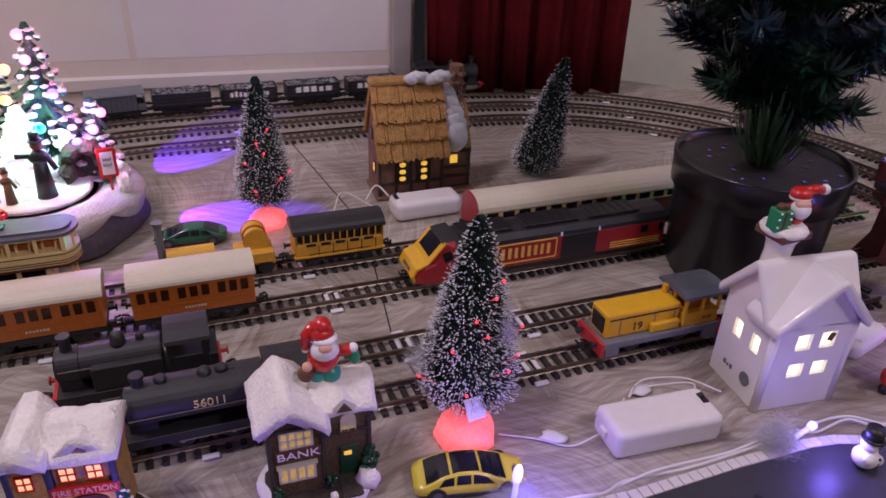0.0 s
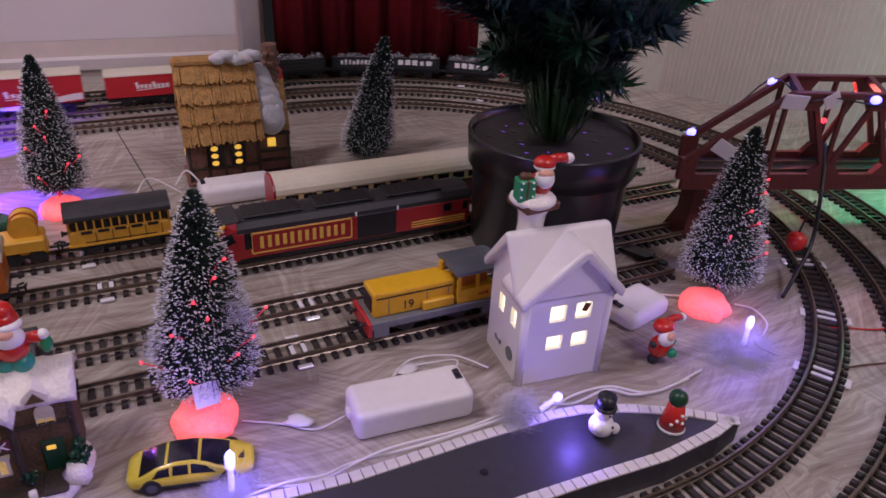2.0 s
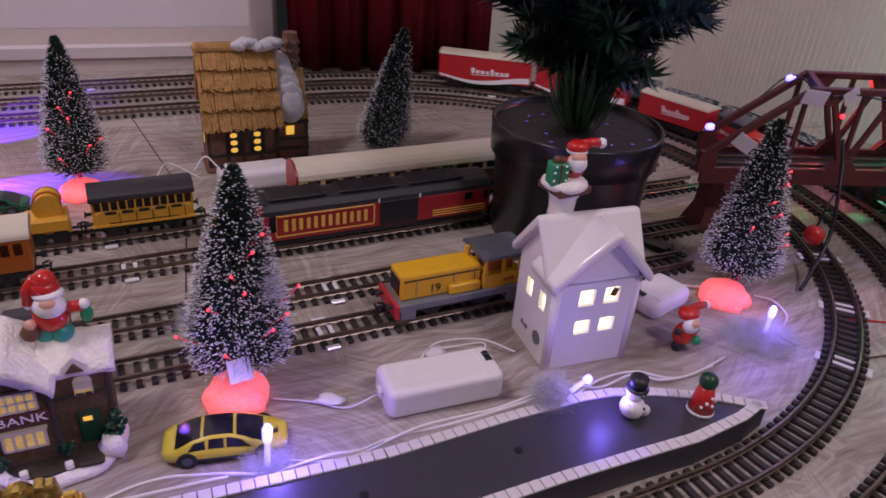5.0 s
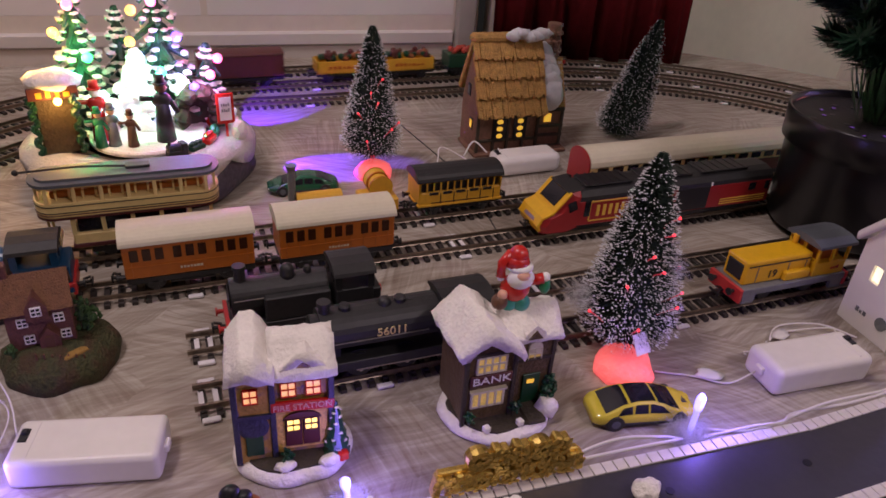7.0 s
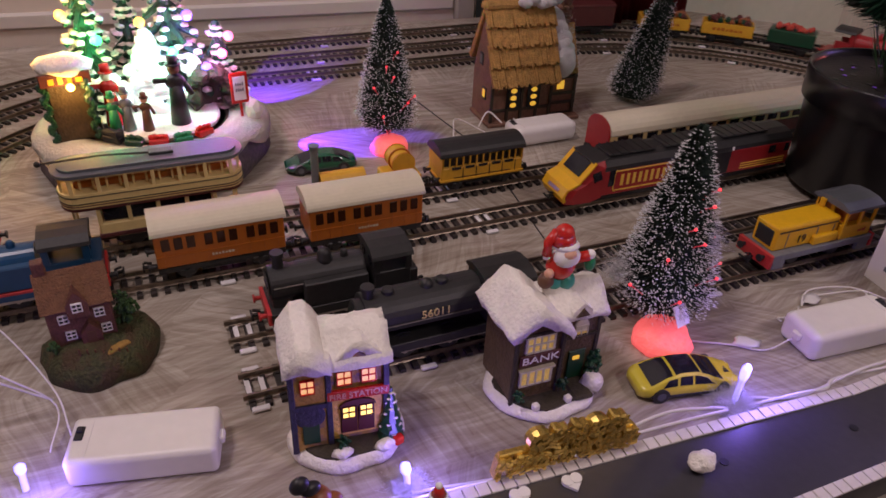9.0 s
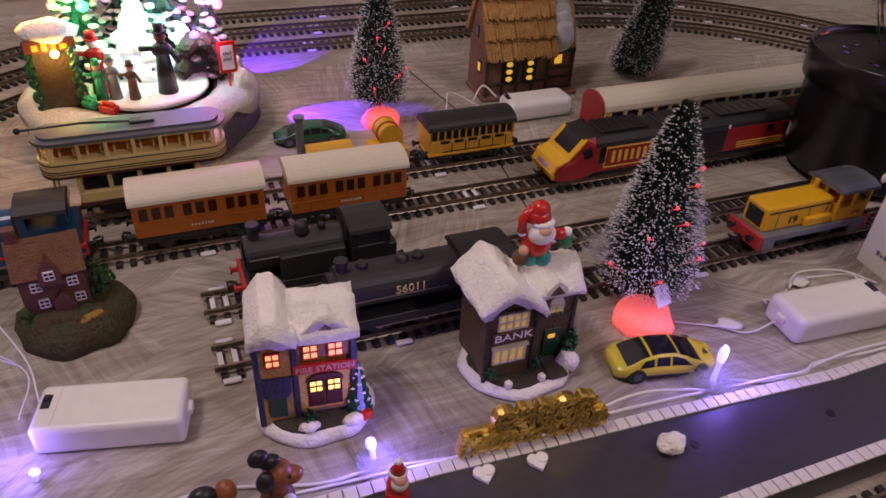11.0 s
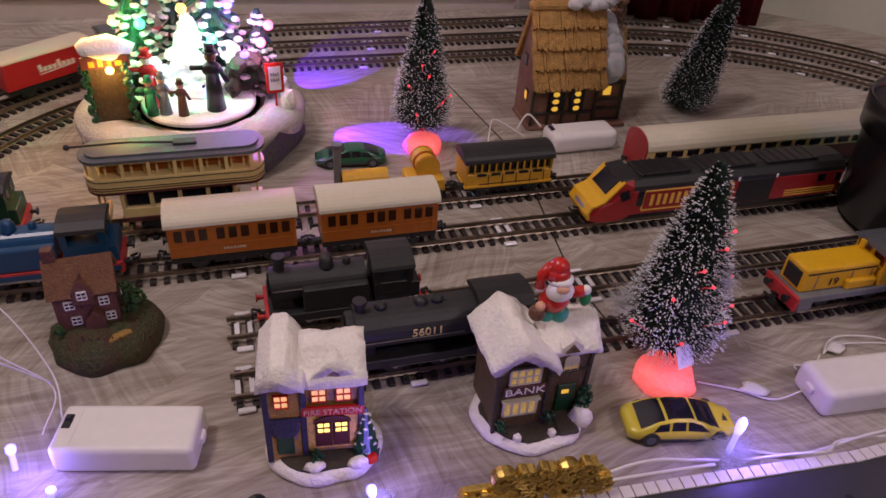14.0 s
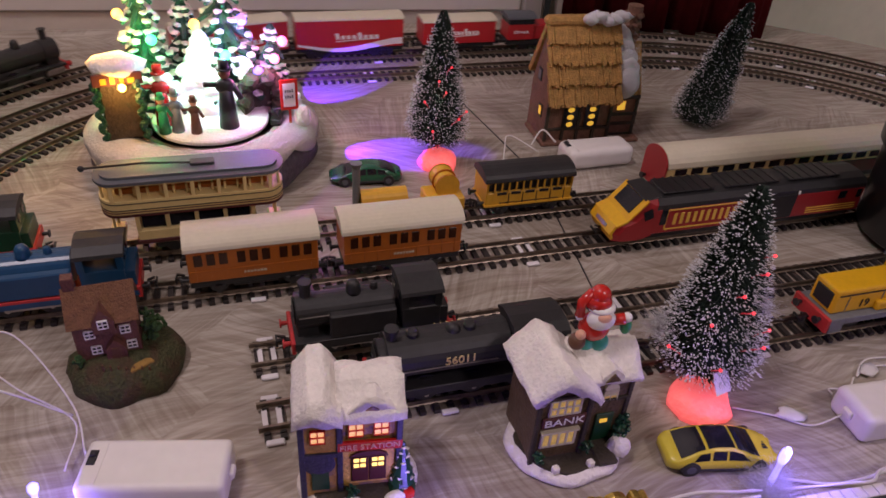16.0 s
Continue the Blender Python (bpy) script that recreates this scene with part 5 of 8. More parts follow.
def bank():
    th = thing("model_bank", (0.127, 0.010, 0.0), -2, "small brown model bank with snow roof and lit windows", "model house")
    snow_base(th, 0.0335, 0.0300, 0.006, (-0.001, -0.001))
    left = prism(BM(), [(-0.0145, 0.004), (0.0145, 0.004), (0.0145, 0.0525), (-0.0035, 0.0640), (-0.0145, 0.0555)], 0.036, (-0.0125, 0.004, 0), "y")
    part("gable_wing", left, BROWNW, th)
    part("door_wing", box(BM(), (0.027, 0.030, 0.050), (0.0145, 0.007, 0.029), 0, 0.0008), BROWNW, th)
    b = BM()
    for x in (-0.0265, 0.0015, 0.0275):
        box(b, (0.0024, 0.0022, 0.048), (x, -0.0145 if x < 0.01 else -0.008, 0.0280), 0, 0.0003)
    box(b, (0.029, 0.0016, 0.0016), (-0.0125, -0.0146, 0.0528))
    box(b, (0.026, 0.0016, 0.0018), (0.0148, -0.0086, 0.0395))
    part("timber_frame", b, TIMBER, th)
    snow = BM()
    k = 0.0062
    snow_roof(snow, [(-0.0195, 0.0520), (-0.0040, 0.0640), (0.0165, 0.0495), (0.0180, 0.0535), (-0.0025, 0.0725), (-0.0050, 0.0725), (-0.0215, 0.0560)], 0.046, (-0.0125, 0.003, 0), "y", 3, 0.0022)
    part("snow_gable_roof", snow, SNOW, th, smooth=True)
    snow = BM()
    snow_roof(snow, [(-0.0165, 0.0510), (0.0, 0.0600), (0.0200, 0.0510), (0.0200, 0.0545), (0.0, 0.0680), (-0.0178, 0.0545)], 0.034, (0.0150, 0.007, 0), "x", 8, 0.002)
    part("snow_roof", snow, SNOW, th, smooth=True)
    b = prism(BM(), [(-0.006, 0.054), (0.006, 0.054), (0.006, 0.058), (0.0, 0.0635), (-0.006, 0.058)], 0.012, (0.0140, -0.0045, 0), "y")
    part("dormer", b, SNOW, th)
    part("dormer_recess", prism(BM(), [(-0.0042, 0.0550), (0.0042, 0.0550), (0.0, 0.0605)], 0.0010, (0.0140, -0.0108, 0), "y"), BROWNW, th)
    paned_window(th, -0.0125, -0.0144, 0.0462, 0.0165, 0.0105, WARMLIT, CREAMROOF, 4, 2)
    paned_window(th, -0.0130, -0.0144, 0.0225, 0.0185, 0.0100, WARMLIT, CREAMROOF, 4, 1)
    part("window_ledge", box(BM(), (0.0215, 0.003, 0.0014), (-0.013, -0.0150, 0.0288)), CREAMROOF, th)
    paned_window(th, 0.0160, -0.0084, 0.0430, 0.0080, 0.0070, WARMLIT, CREAMROOF, 2, 2)
    part("arch", lathe(BM(), [(0.0044, 0), (0.0044, 0.001), (0.003, 0.0012)], (0, 0, 0), 16), CREAMROOF, th).matrix_basis = pose(0.0160, -0.0078, 0.0465, 90)
    part("sign_board", box(BM(), (0.0240, 0.0014, 0.0068), (-0.0120, -0.0150, 0.0362), 0, 0.0003), MAROON, th, "dark red name board")
    text_part("sign_words", "BANK", 0.0068, th, side_at(-0.0120, -0.0159, 0.0360), SIGNWHITE, stretch=1.25)
    part("door", box(BM(), (0.0105, 0.0012, 0.0215), (0.0160, -0.0086, 0.0180), 0, 0.0003), DGREEN, th, "dark green door")
    part("door_light", box(BM(), (0.0042, 0.0006, 0.0024), (0.0152, -0.0096, 0.0240)), LAMPLIT, th)
    part("path", box(BM(), (0.0120, 0.017, 0.0030), (0.0145, -0.0170, 0.0072), 0, 0.001), TIMBER, th)
    for x, y, r, s in ((-0.024, -0.0185, 0.0035, 1), (0.004, -0.0160, 0.0038, 2), (0.0265, -0.0100, 0.0065, 3), (0.0268, -0.0095, 0.0050, 4)):
        part("shrub", bush(BM(), (x, y, 0.010 + r + (0.008 if s == 4 else 0)), r, s), DGREEN, th)
    for x in (-0.0155, 0.0045):
        part("gate_post", box(BM(), (0.0038, 0.0038, 0.0040), (x, -0.0235, 0.0085), 12, 0.0006), SNOW, th)
    part("snow_mound", blob(BM(), 0.0072, (0.0245, -0.0160, 0.0075), (1, 0.8, 1.0), 0.4, 2), SNOW, th, smooth=True)
    return th


def fire_station():
    th = thing("model_fire_station", (0.0095, 0.0125, 0.0), -7, "small model fire station with snow roof and lit windows", "model house")
    snow_base(th, 0.0310, 0.0245, 0.0075, (0.001, -0.002))
    part("hall", box(BM(), (0.028, 0.028, 0.052), (0.0065, 0.004, 0.032), 0, 0.0008), STATION_Y, th)
    part("side_wing", box(BM(), (0.018, 0.030, 0.055), (-0.0175, 0.003, 0.0335), 0, 0.0008), STATION_Y, th)
    b = BM()
    for x in (-0.0262, -0.0085, 0.0200):
        box(b, (0.0030, 0.0024, 0.054), (x, -0.0118, 0.033), 0, 0.0004)
    box(b, (0.018, 0.0020, 0.0030), (-0.0175, -0.0122, 0.0370))
    box(b, (0.028, 0.0020, 0.0022), (0.0060, -0.0108, 0.0580))
    part("blue_stonework", b, STATION_B, th)
    part("gable", prism(BM(), [(-0.0120, 0.0570), (0.0120, 0.0570), (0.0, 0.0665)], 0.003, (0.0070, -0.0098, 0), "y"), STATION_Y, th)
    snow = snow_roof(BM(), [(-0.0180, 0.0580), (0.0190, 0.0580), (0.0205, 0.0620), (0.0040, 0.0740), (-0.004, 0.0740), (-0.0175, 0.0620)], 0.0320, (0.0070, 0.0045, 0), "x", 5, 0.0022)
    snow_roof(snow, [(-0.0135, 0.0575), (0.0, 0.0670), (0.0140, 0.0575), (0.0155, 0.0600), (0.002, 0.0730), (-0.002, 0.0730), (-0.0150, 0.0600)], 0.009, (0.0070, -0.0070, 0), "y", 6, 0.001)
    part("snow_roof", snow, SNOW, th, smooth=True)
    snow = snow_roof(BM(), [(-0.0125, 0.0600), (0.0110, 0.0605), (0.0100, 0.0655), (0.0030, 0.0745), (-0.0040, 0.0750), (-0.0115, 0.0655)], 0.040, (-0.0175, 0.0035, 0), "y", 9, 0.0025)
    part("snow_side_roof", snow, SNOW, th, smooth=True)
    for x in (-0.0005, 0.0115):
        paned_window(th, x, -0.0104, 0.0510, 0.0070, 0.0088, STATIONLIT, SUITRED, 2, 2)
    paned_window(th, -0.0185, -0.0124, 0.0505, 0.0066, 0.0085, STATIONLIT, SUITRED, 2, 2)
    part("sign_board", box(BM(), (0.0310, 0.0018, 0.0062), (0.0060, -0.0122, 0.0415), 0, 0.0003, 1, 0, 2), SUITRED, th, "dark red name board")
    text_part("sign_words", "FIRE STATION", 0.0050, th, side_at(0.0060, -0.0133, 0.0414), SKIN, stretch=0.92)
    # ochre plaster round the doors, its colour brightened for the windows' warm light
    part("lit_door_surround", box(BM(), (0.0260, 0.0010, 0.0260), (0.0055, -0.0101, 0.0245), 0, 0.0003), mat("station_lit_ochre_plaster", (0.85, 0.55, 0.12), 0.6, vary=0.35, scale=120, bump=0.5), th, "ochre plaster front, painted brighter for the warm light on it")
    for x in (0.0011, 0.0099):
        door = part("engine_door", box(BM(), (0.0084, 0.0012, 0.0185), (x, -0.0108, 0.0230), 0, 0.0003), MAROON, th, "dark red arched door leaf")
        paned_window(door, x, -0.0114, 0.0285, 0.0064, 0.0078, STATIONLAMP, MAROON, 2, 2, name="pane")
    part("door_arch", prism(BM(), [(-0.0094, 0.0300), (0.0094, 0.0300), (0.0086, 0.0318), (0.0060, 0.0336), (0.0024, 0.0346), (-0.0024, 0.0346), (-0.0060, 0.0336), (-0.0086, 0.0318)], 0.0018, (0.0055, -0.0110, 0.0018), "y"), MAROON, th)
    part("side_door", box(BM(), (0.0085, 0.0012, 0.0175), (-0.0180, -0.0124, 0.0205), 0, 0.0003), DGREEN, th, "dark green panelled door")
    part("door_hood", lathe(BM(), [(0.0075, 0), (0.0075, 0.0016), (0.0055, 0.0020)], (0, 0, 0), 18), STATION_B, th).matrix_basis = pose(-0.0180, -0.0112, 0.0305, 90)
    for x, y, z, r, s in ((-0.003, -0.0165, 0.012, 0.0040, 1), (0.0215, -0.0140, 0.0145, 0.0050, 2)):
        part("shrub", bush(BM(), (x, y, z), r, s), DGREEN, th)
    fir = BM()
    for i, (r, z) in enumerate(((0.0074, 0.013), (0.0066, 0.019), (0.0054, 0.025), (0.0040, 0.031), (0.0026, 0.037))):
        cyl(fir, r, r * 0.25, 0.009, (0.0222, -0.0125, z), "z", 9)
    part("little_fir", fir, DGREEN, th)
    s2 = BM()
    for i in range(24):
        a = i * 2.4
        r = 0.0058 - i * 0.0002
        blob(s2, 0.0009, (0.0222 + r * math.cos(a), -0.0125 + r * math.sin(a), 0.011 + i * 0.0012), (1.7, 1.2, 0.8), 0.5, i, 1)
    part("fir_snow", s2, SNOW, th)
    part("red_mailbox", box(BM(), (0.0052, 0.0046, 0.0050), (0.0250, -0.0185, 0.0100), 20, 0.0008), SUITRED, th)
    part("snow_mound", blob(BM(), 0.0040, (-0.0040, -0.0205, 0.0098), (1.3, 0.8, 0.7), 0.4, 4), SNOW, th, smooth=True)
    part("snow_mound", blob(BM(), 0.0042, (0.0185, -0.0195, 0.0088), (1.4, 0.8, 0.7), 0.4, 5), SNOW, th, smooth=True)
    return th


def thatched_cottage():
    th = thing("thatched_cottage", (0.297, 0.372, 0.0), -3, "brown model cottage with straw thatch and yellow lit windows", "model house")
    th.scale = (0.95, 1.0, 1.0)
    w, y0, y1 = 0.072, -0.019, 0.026
    gable = [(y0, 0.0), (y1, 0.0), (y1, 0.050), (0.006, 0.106), (y0, 0.046)]
    walls = part("wall", prism(BM(), gable, w, (0, 0, 0), "x"), COTTW, th)
    rnd = random.Random(11)
    n = Vector((0, -0.060, 0.025)).normalized()
    a0, a1 = Vector((0, y0 - 0.006, 0.044)), Vector((0, 0.0065, 0.112))
    d = (a1 - a0)
    up = d.normalized()
    nrm = Vector((0, -up.z, up.y))
    for k in range(4):
        p0 = a0 + d * (k / 4.0) + nrm * 0.0050
        p1 = a0 + d * ((k + 1.0) / 4.0) + nrm * 0.0015
        b = BM()
        cnt = 46
        for i in range(cnt):
            x = -w / 2 - 0.003 + (w + 0.006) * (i + 0.5) / cnt + rnd.uniform(-0.0005, 0.0005)
            j = rnd.uniform(-0.0022, 0.0012)
            q0 = p0 + up * j
            mid, q = (q0 + p1) / 2, (p1 - q0)
            box(b, (0.0019, q.length + 0.003, 0.0030 + rnd.uniform(-0.0008, 0.0010)), (x + rnd.uniform(-0.0004, 0.0004), mid.y, mid.z), rnd.uniform(-4, 4), 0, 1, math.degrees(math.atan2(q.z, q.y)))
        tagged(part("thatch_course", b, THATCH, th), kind="stuff")
    back = BM()
    box(back, (w + 0.006, 0.060, 0.006), (0, 0.020, 0.083), 0, 0.001, 1, -62)
    part("back_thatch", back, THATCH, th)
    part("roof_ridge", box(BM(), (w + 0.008, 0.014, 0.009), (0, 0.007, 0.1135), 0, 0.003), THATCH, th)
    b = BM()
    for x in (-0.0345, -0.016, 0.0, 0.018, 0.0345):
        box(b, (0.0032, 0.0026, 0.042), (x, y0 - 0.0008, 0.021), 0, 0.0004)
    for z in (0.002, 0.016, 0.041):
        box(b, (w, 0.0024, 0.0030), (0, y0 - 0.0008, z), 0, 0.0004)
    part("timber_frame", b, TIMBER, th)
    for x in (-0.010, 0.0135):
        f = part("window_recess", box(BM(), (0.0150, 0.0010, 0.0230), (x, y0 - 0.0016, 0.0285)), DWIRE, th)
        for dz in (-0.0075, 0.0, 0.0075):
            o = part("pane", ball(BM(), 0.0030, (x, y0 - 0.0022, 0.0285 + dz), (1.25, 0.25, 0.85)), LAMPLIT, f)
    for z, y in ((0.062, 0.008), (0.030, -0.004)):
        f = part("side_window", box(BM(), (0.001, 0.0085, 0.012), (-w / 2 - 0.0004, y, z)), DWIRE, th)
        part("pane", box(BM(), (0.001, 0.005, 0.008), (-w / 2 - 0.0008, y, z)), LAMPLIT if z < 0.04 else MIDGREY, f)
    # the annexe with cotton snow on its roof
    annexe = part("annexe", box(BM(), (0.034, 0.034, 0.046), (0.051, 0.004, 0.023), 0, 0.001), COTTW, th)
    b = BM()
    for z in (0.004, 0.016, 0.026, 0.043):
        box(b, (0.036, 0.002, 0.0032), (0.051, -0.0136, z), 0, 0.0004)
    for x in (0.0355, 0.0665):
        box(b, (0.003, 0.0022, 0.046), (x, -0.0136, 0.023))
    part("annexe_timber", b, TIMBER, th)
    part("annexe_window", box(BM(), (0.0085, 0.001, 0.0090), (0.049, -0.0140, 0.0350), 0, 0.0003), LAMPLIT, th)
    prof = [(-0.018, 0.046), (0.022, 0.046), (0.012, 0.085), (0.004, 0.092)]
    part("annexe_roof", prism(BM(), prof, 0.036, (0.051, 0.004, 0), "x"), THATCH, th)
    b = BM()
    for i in range(5):
        u = i / 4
        blob(b, 0.0165, (0.050 - 0.002 * i, -0.010 + 0.020 * u, 0.058 + 0.034 * u), (1.0, 0.62, 0.95), 0.14, i * 0.35, 4)
    wisps(b, 0.016, 700, 4, 1.8, (0.048, -0.006, 0.052))
    wisps(b, 0.014, 500, 5, 1.4, (0.046, 0.004, 0.078))
    part("cotton_snow", b, COTTON, th, "white cotton-wool snow", smooth=True)
    b = BM()
    for i in range(9):
        blob(b, 0.0070, (0.004 + i * 0.0045, -0.001 + 0.002 * (i % 2), 0.1170 + 0.002 * math.sin(i)), (1.1, 0.8, 0.75), 0.5, i, 2)
    part("cotton_ridge", b, COTTON, th, smooth=True)
    b = BM()
    cyl(b, 0.0085, 0.0075, 0.050, (0.058, 0.014, 0.100), "z", 12)
    for z in (0.098, 0.107, 0.116):
        for i in range(7):
            blob(b, 0.0036, (0.058 + 0.0072 * math.cos(i * 0.9 + z * 50), 0.014 + 0.0072 * math.sin(i * 0.9 + z * 50), z), (1, 1, 0.9), 0.4, i, 1)
    part("chimney", b, COTTW, th)
    part("threshold", box(BM(), (0.110, 0.050, 0.004), (0.016, 0.000, 0.002), 0, 0.001), COTTW, th)
    return th


def ceramic_house():
    th = thing("ceramic_house", (0.4380, -0.0035, 0.0), -6, "white glazed ceramic house with cut-out lit windows", "model house")
    W, D, H = 0.060, 0.050, 0.064
    x0, x1, y0, y1 = -W / 2, W / 2, -D / 2, D / 2
    wall = 0.0030

    def pierced(length, openings, top):
        """A wall along x with rectangular openings; returned as a bmesh of strips, front at y = 0."""
        b = BM()
        xs = sorted({-length / 2, length / 2, *[o[0] - o[2] / 2 for o in openings], *[o[0] + o[2] / 2 for o in openings]})
        zs = sorted({0.0, top, *[o[1] - o[3] / 2 for o in openings], *[o[1] + o[3] / 2 for o in openings]})
        for xa, xb in zip(xs, xs[1:]):
            for za, zb in zip(zs, zs[1:]):
                xm, zm = (xa + xb) / 2, (za + zb) / 2
                if not any(abs(xm - o[0]) < o[2] / 2 and abs(zm - o[1]) < o[3] / 2 for o in openings):
                    box(b, (xb - xa, wall, zb - za), (xm, wall / 2, zm))
        bmesh.ops.remove_doubles(b, verts=b.verts[:], dist=1e-5)
        return b

    front = pierced(W, [(-0.0070, 0.052, 0.0112, 0.0120), (0.0110, 0.052, 0.0112, 0.0120), (-0.0070, 0.0300, 0.0112, 0.0105), (0.0110, 0.0300, 0.0112, 0.0105)], H)
    part("front_wall", front, CERAMIC, th).matrix_basis = pose(0, y0, 0)
    side = pierced(D - 2 * wall, [(0.0100, 0.044, 0.0080, 0.0125), (-0.0080, 0.044, 0.0080, 0.0125)], H)
    part("side_wall", side, CERAMIC, th).matrix_basis = pose(x0, 0, 0, 0, 0, -90)
    part("back_wall", box(BM(), (W, wall, H), (0, y1 - wall / 2, H / 2)), CERAMIC, th)
    part("end_wall", box(BM(), (wall, D - 2 * wall, H), (x1 - wall / 2, 0, H / 2)), CERAMIC, th)
    part("candle_glow", box(BM(), (W - 0.012, D - 0.012, H - 0.010), (0, 0, H / 2 + 0.001)), HOUSELIT, th, "warm light inside the house")

    def gabled(left, right, rise, length, at, axis, over=0.0045, t=0.0070):
        """A thick rounded roof over a gable whose ridge stands off its middle."""
        o = [(-left - over, -0.004), (0.0, rise), (right + over, -0.004), (right + over + 0.0015, t - 0.004), (0.0026, rise + t), (-0.0026, rise + t), (-left - over - 0.0015, t - 0.004)]
        b2 = prism(BM(), o, length, (0, 0, 0), axis)
        bmesh.ops.bevel(b2, geom=b2.edges[:], offset=0.0024, segments=4, affect="EDGES", profile=0.5)
        for v in b2.verts:
            v.co += Vector(at)
        return b2

    part("roof", gabled(D / 2 - 0.0095, D / 2, 0.029, W + 0.012, (0.000, 0.0, H), "x"), CERAMIC, th, smooth=0.00005)
    gx = 0.0045
    part("cross_gable_roof", gabled(W / 2 + gx, W / 2 - gx, 0.0275, D * 0.5 + 0.008, (gx, y0 - 0.006 + (D * 0.5 + 0.008) / 2, H), "y"), CERAMIC, th, smooth=0.00005)
    part("front_gable", prism(BM(), [(x0, -0.001), (x1, -0.001), (gx, 0.0310)], wall, (0, y0 + wall / 2, H), "y"), CERAMIC, th)
    part("side_gable", prism(BM(), [(y0 + 0.0005, -0.001), (y1 - 0.0005, -0.001), (0.0, 0.0335)], wall, (x0 + wall / 2, 0, H), "x"), CERAMIC, th)
    for cx_ in (x0 + 0.0014, x1 - 0.0014):
        part("rounded_corner", cyl(BM(), 0.0030, 0.0030, H, (cx_, y0 + 0.0014, H / 2), "z", 14), CERAMIC, th, smooth=True)
    part("chimney", lathe(BM(), [(0.0105, 0.0), (0.0095, 0.012), (0.0082, 0.026), (0.0092, 0.034), (0.0110, 0.037), (0.0100, 0.0385)], (-0.015, 0.010, H + 0.010), 20), CERAMIC, th, smooth=True)
    part("chimney_top", box(BM(), (0.0250, 0.0230, 0.0055), (-0.015, 0.010, H + 0.0500), 10, 0.0010), FIGBROWN, th, "brown brick chimney rim")
    # candle window figures and printed marks on the side
    part("window_paper", box(BM(), (0.004, 0.0006, 0.006), (0.0120, y0 - 0.0006, 0.0545), 0, 0, 1, 0, 20), FIGBROWN, th)
    bars(th, 0.010, 0.0035, 3, pose(x0 - 0.0003, 0.008, 0.0145, 90, 0, -90), MIDGREY, "printed_mark", 2)
    mk = cyl(BM(), 0.0048, 0.0048, 0.0005, (0, 0, 0), "x", 18)
    o = part("printed_badge", mk, MIDGREY, th)
    o.matrix_basis = pose(x0 - 0.0004, -0.010, 0.0155)
    return th


def hill_cottage():
    th = thing("model_cottage", (-0.1055, 0.1225, 0.0), 4, "red brick model cottage on a mossy hill base", "model house")
    th.scale = (0.88, 0.88, 1.10)
    base = lathe(BM(), [(0.036, 0.0), (0.0365, 0.006), (0.033, 0.012), (0.026, 0.016), (0.012, 0.018)], (0, 0, 0), 40, 0.10, 0.95)
    for v in base.verts:
        v.co.z += 0.003 * noise.noise(v.co * 120) if v.co.z > 0.004 else 0
    part("mossy_base", base, MOSS, th, smooth=True)
    part("wall", box(BM(), (0.038, 0.026, 0.026), (-0.007, 0.006, 0.028), 0, 0.0006), BRICKW, th)
    roof = prism(BM(), [(-0.017, 0.0395), (0.0, 0.0560), (0.017, 0.0395), (0.0145, 0.0395), (0.0, 0.0535), (-0.0145, 0.0395)], 0.042, (-0.007, 0.006, 0), "x")
    part("roof", roof, mat("clay_tile_roof", (0.17, 0.075, 0.035), 0.7, vary=0.35, scale=200, bump=0.7), th)
    part("roof_fill", prism(BM(), [(-0.0125, 0.040), (0.0125, 0.040), (0.0, 0.0535)], 0.038, (-0.007, 0.006, 0), "x"), BRICKW, th)
    part("gable", prism(BM(), [(-0.0065, 0.034), (0.0065, 0.034), (0.0065, 0.0415), (0.0, 0.0495), (-0.0065, 0.0415)], 0.010, (-0.007, -0.0060, 0), "y"), BRICKW, th)
    part("porch", prism(BM(), [(-0.006, 0.016), (0.006, 0.016), (0.006, 0.0235), (0.0, 0.0300), (-0.006, 0.0235)], 0.008, (-0.003, -0.0085, 0), "y"), BRICKW, th)
    part("porch_door", box(BM(), (0.0055, 0.0006, 0.008), (-0.003, -0.0128, 0.0210)), FIGBROWN, th)
    part("chimney", box(BM(), (0.007, 0.007, 0.016), (-0.023, 0.008, 0.0540), 0, 0.0005), BRICKW, th)
    for x, y, z in ((-0.007, -0.0114, 0.0405), (-0.0165, -0.0074, 0.0330), (0.0045, -0.0074, 0.0330), (-0.0145, -0.0074, 0.0225), (0.0065, -0.0074, 0.0225)):
        paned_window(th, x, y, z, 0.0056, 0.0046, DARKGLASS, SIGNWHITE, 2, 2)
    for i, (x, y, z, r) in enumerate(((0.0185, 0.002, 0.024, 0.0070), (0.0180, 0.001, 0.033, 0.0050), (0.022, 0.012, 0.021, 0.006), (-0.026, -0.010, 0.019, 0.004))):
        part("shrub", bush(BM(), (x, y, z), r, i + 20), mat("leafy_green", (0.03, 0.075, 0.02), 0.8, vary=0.5, scale=200) if i == 0 else bpy.data.materials["leafy_green"], th)
    b = BM()
    for i in range(7):
        box(b, (0.0010, 0.0010, 0.0050), (-0.012 + i * 0.0045, -0.020 - 0.0012 * i * (1 if i < 4 else 0.6), 0.0175 - 0.0006 * i), 0)
    part("picket_fence", b, FIGBROWN, th)
    part("path", box(BM(), (0.016, 0.006, 0.002), (0.010, -0.020, 0.0155), 25, 0.0006), mat("ochre_path", (0.30, 0.17, 0.04), 0.8, vary=0.3, scale=200), th)
    return th


bank()
fire_station()
thatched_cottage()
ceramic_house()
hill_cottage()


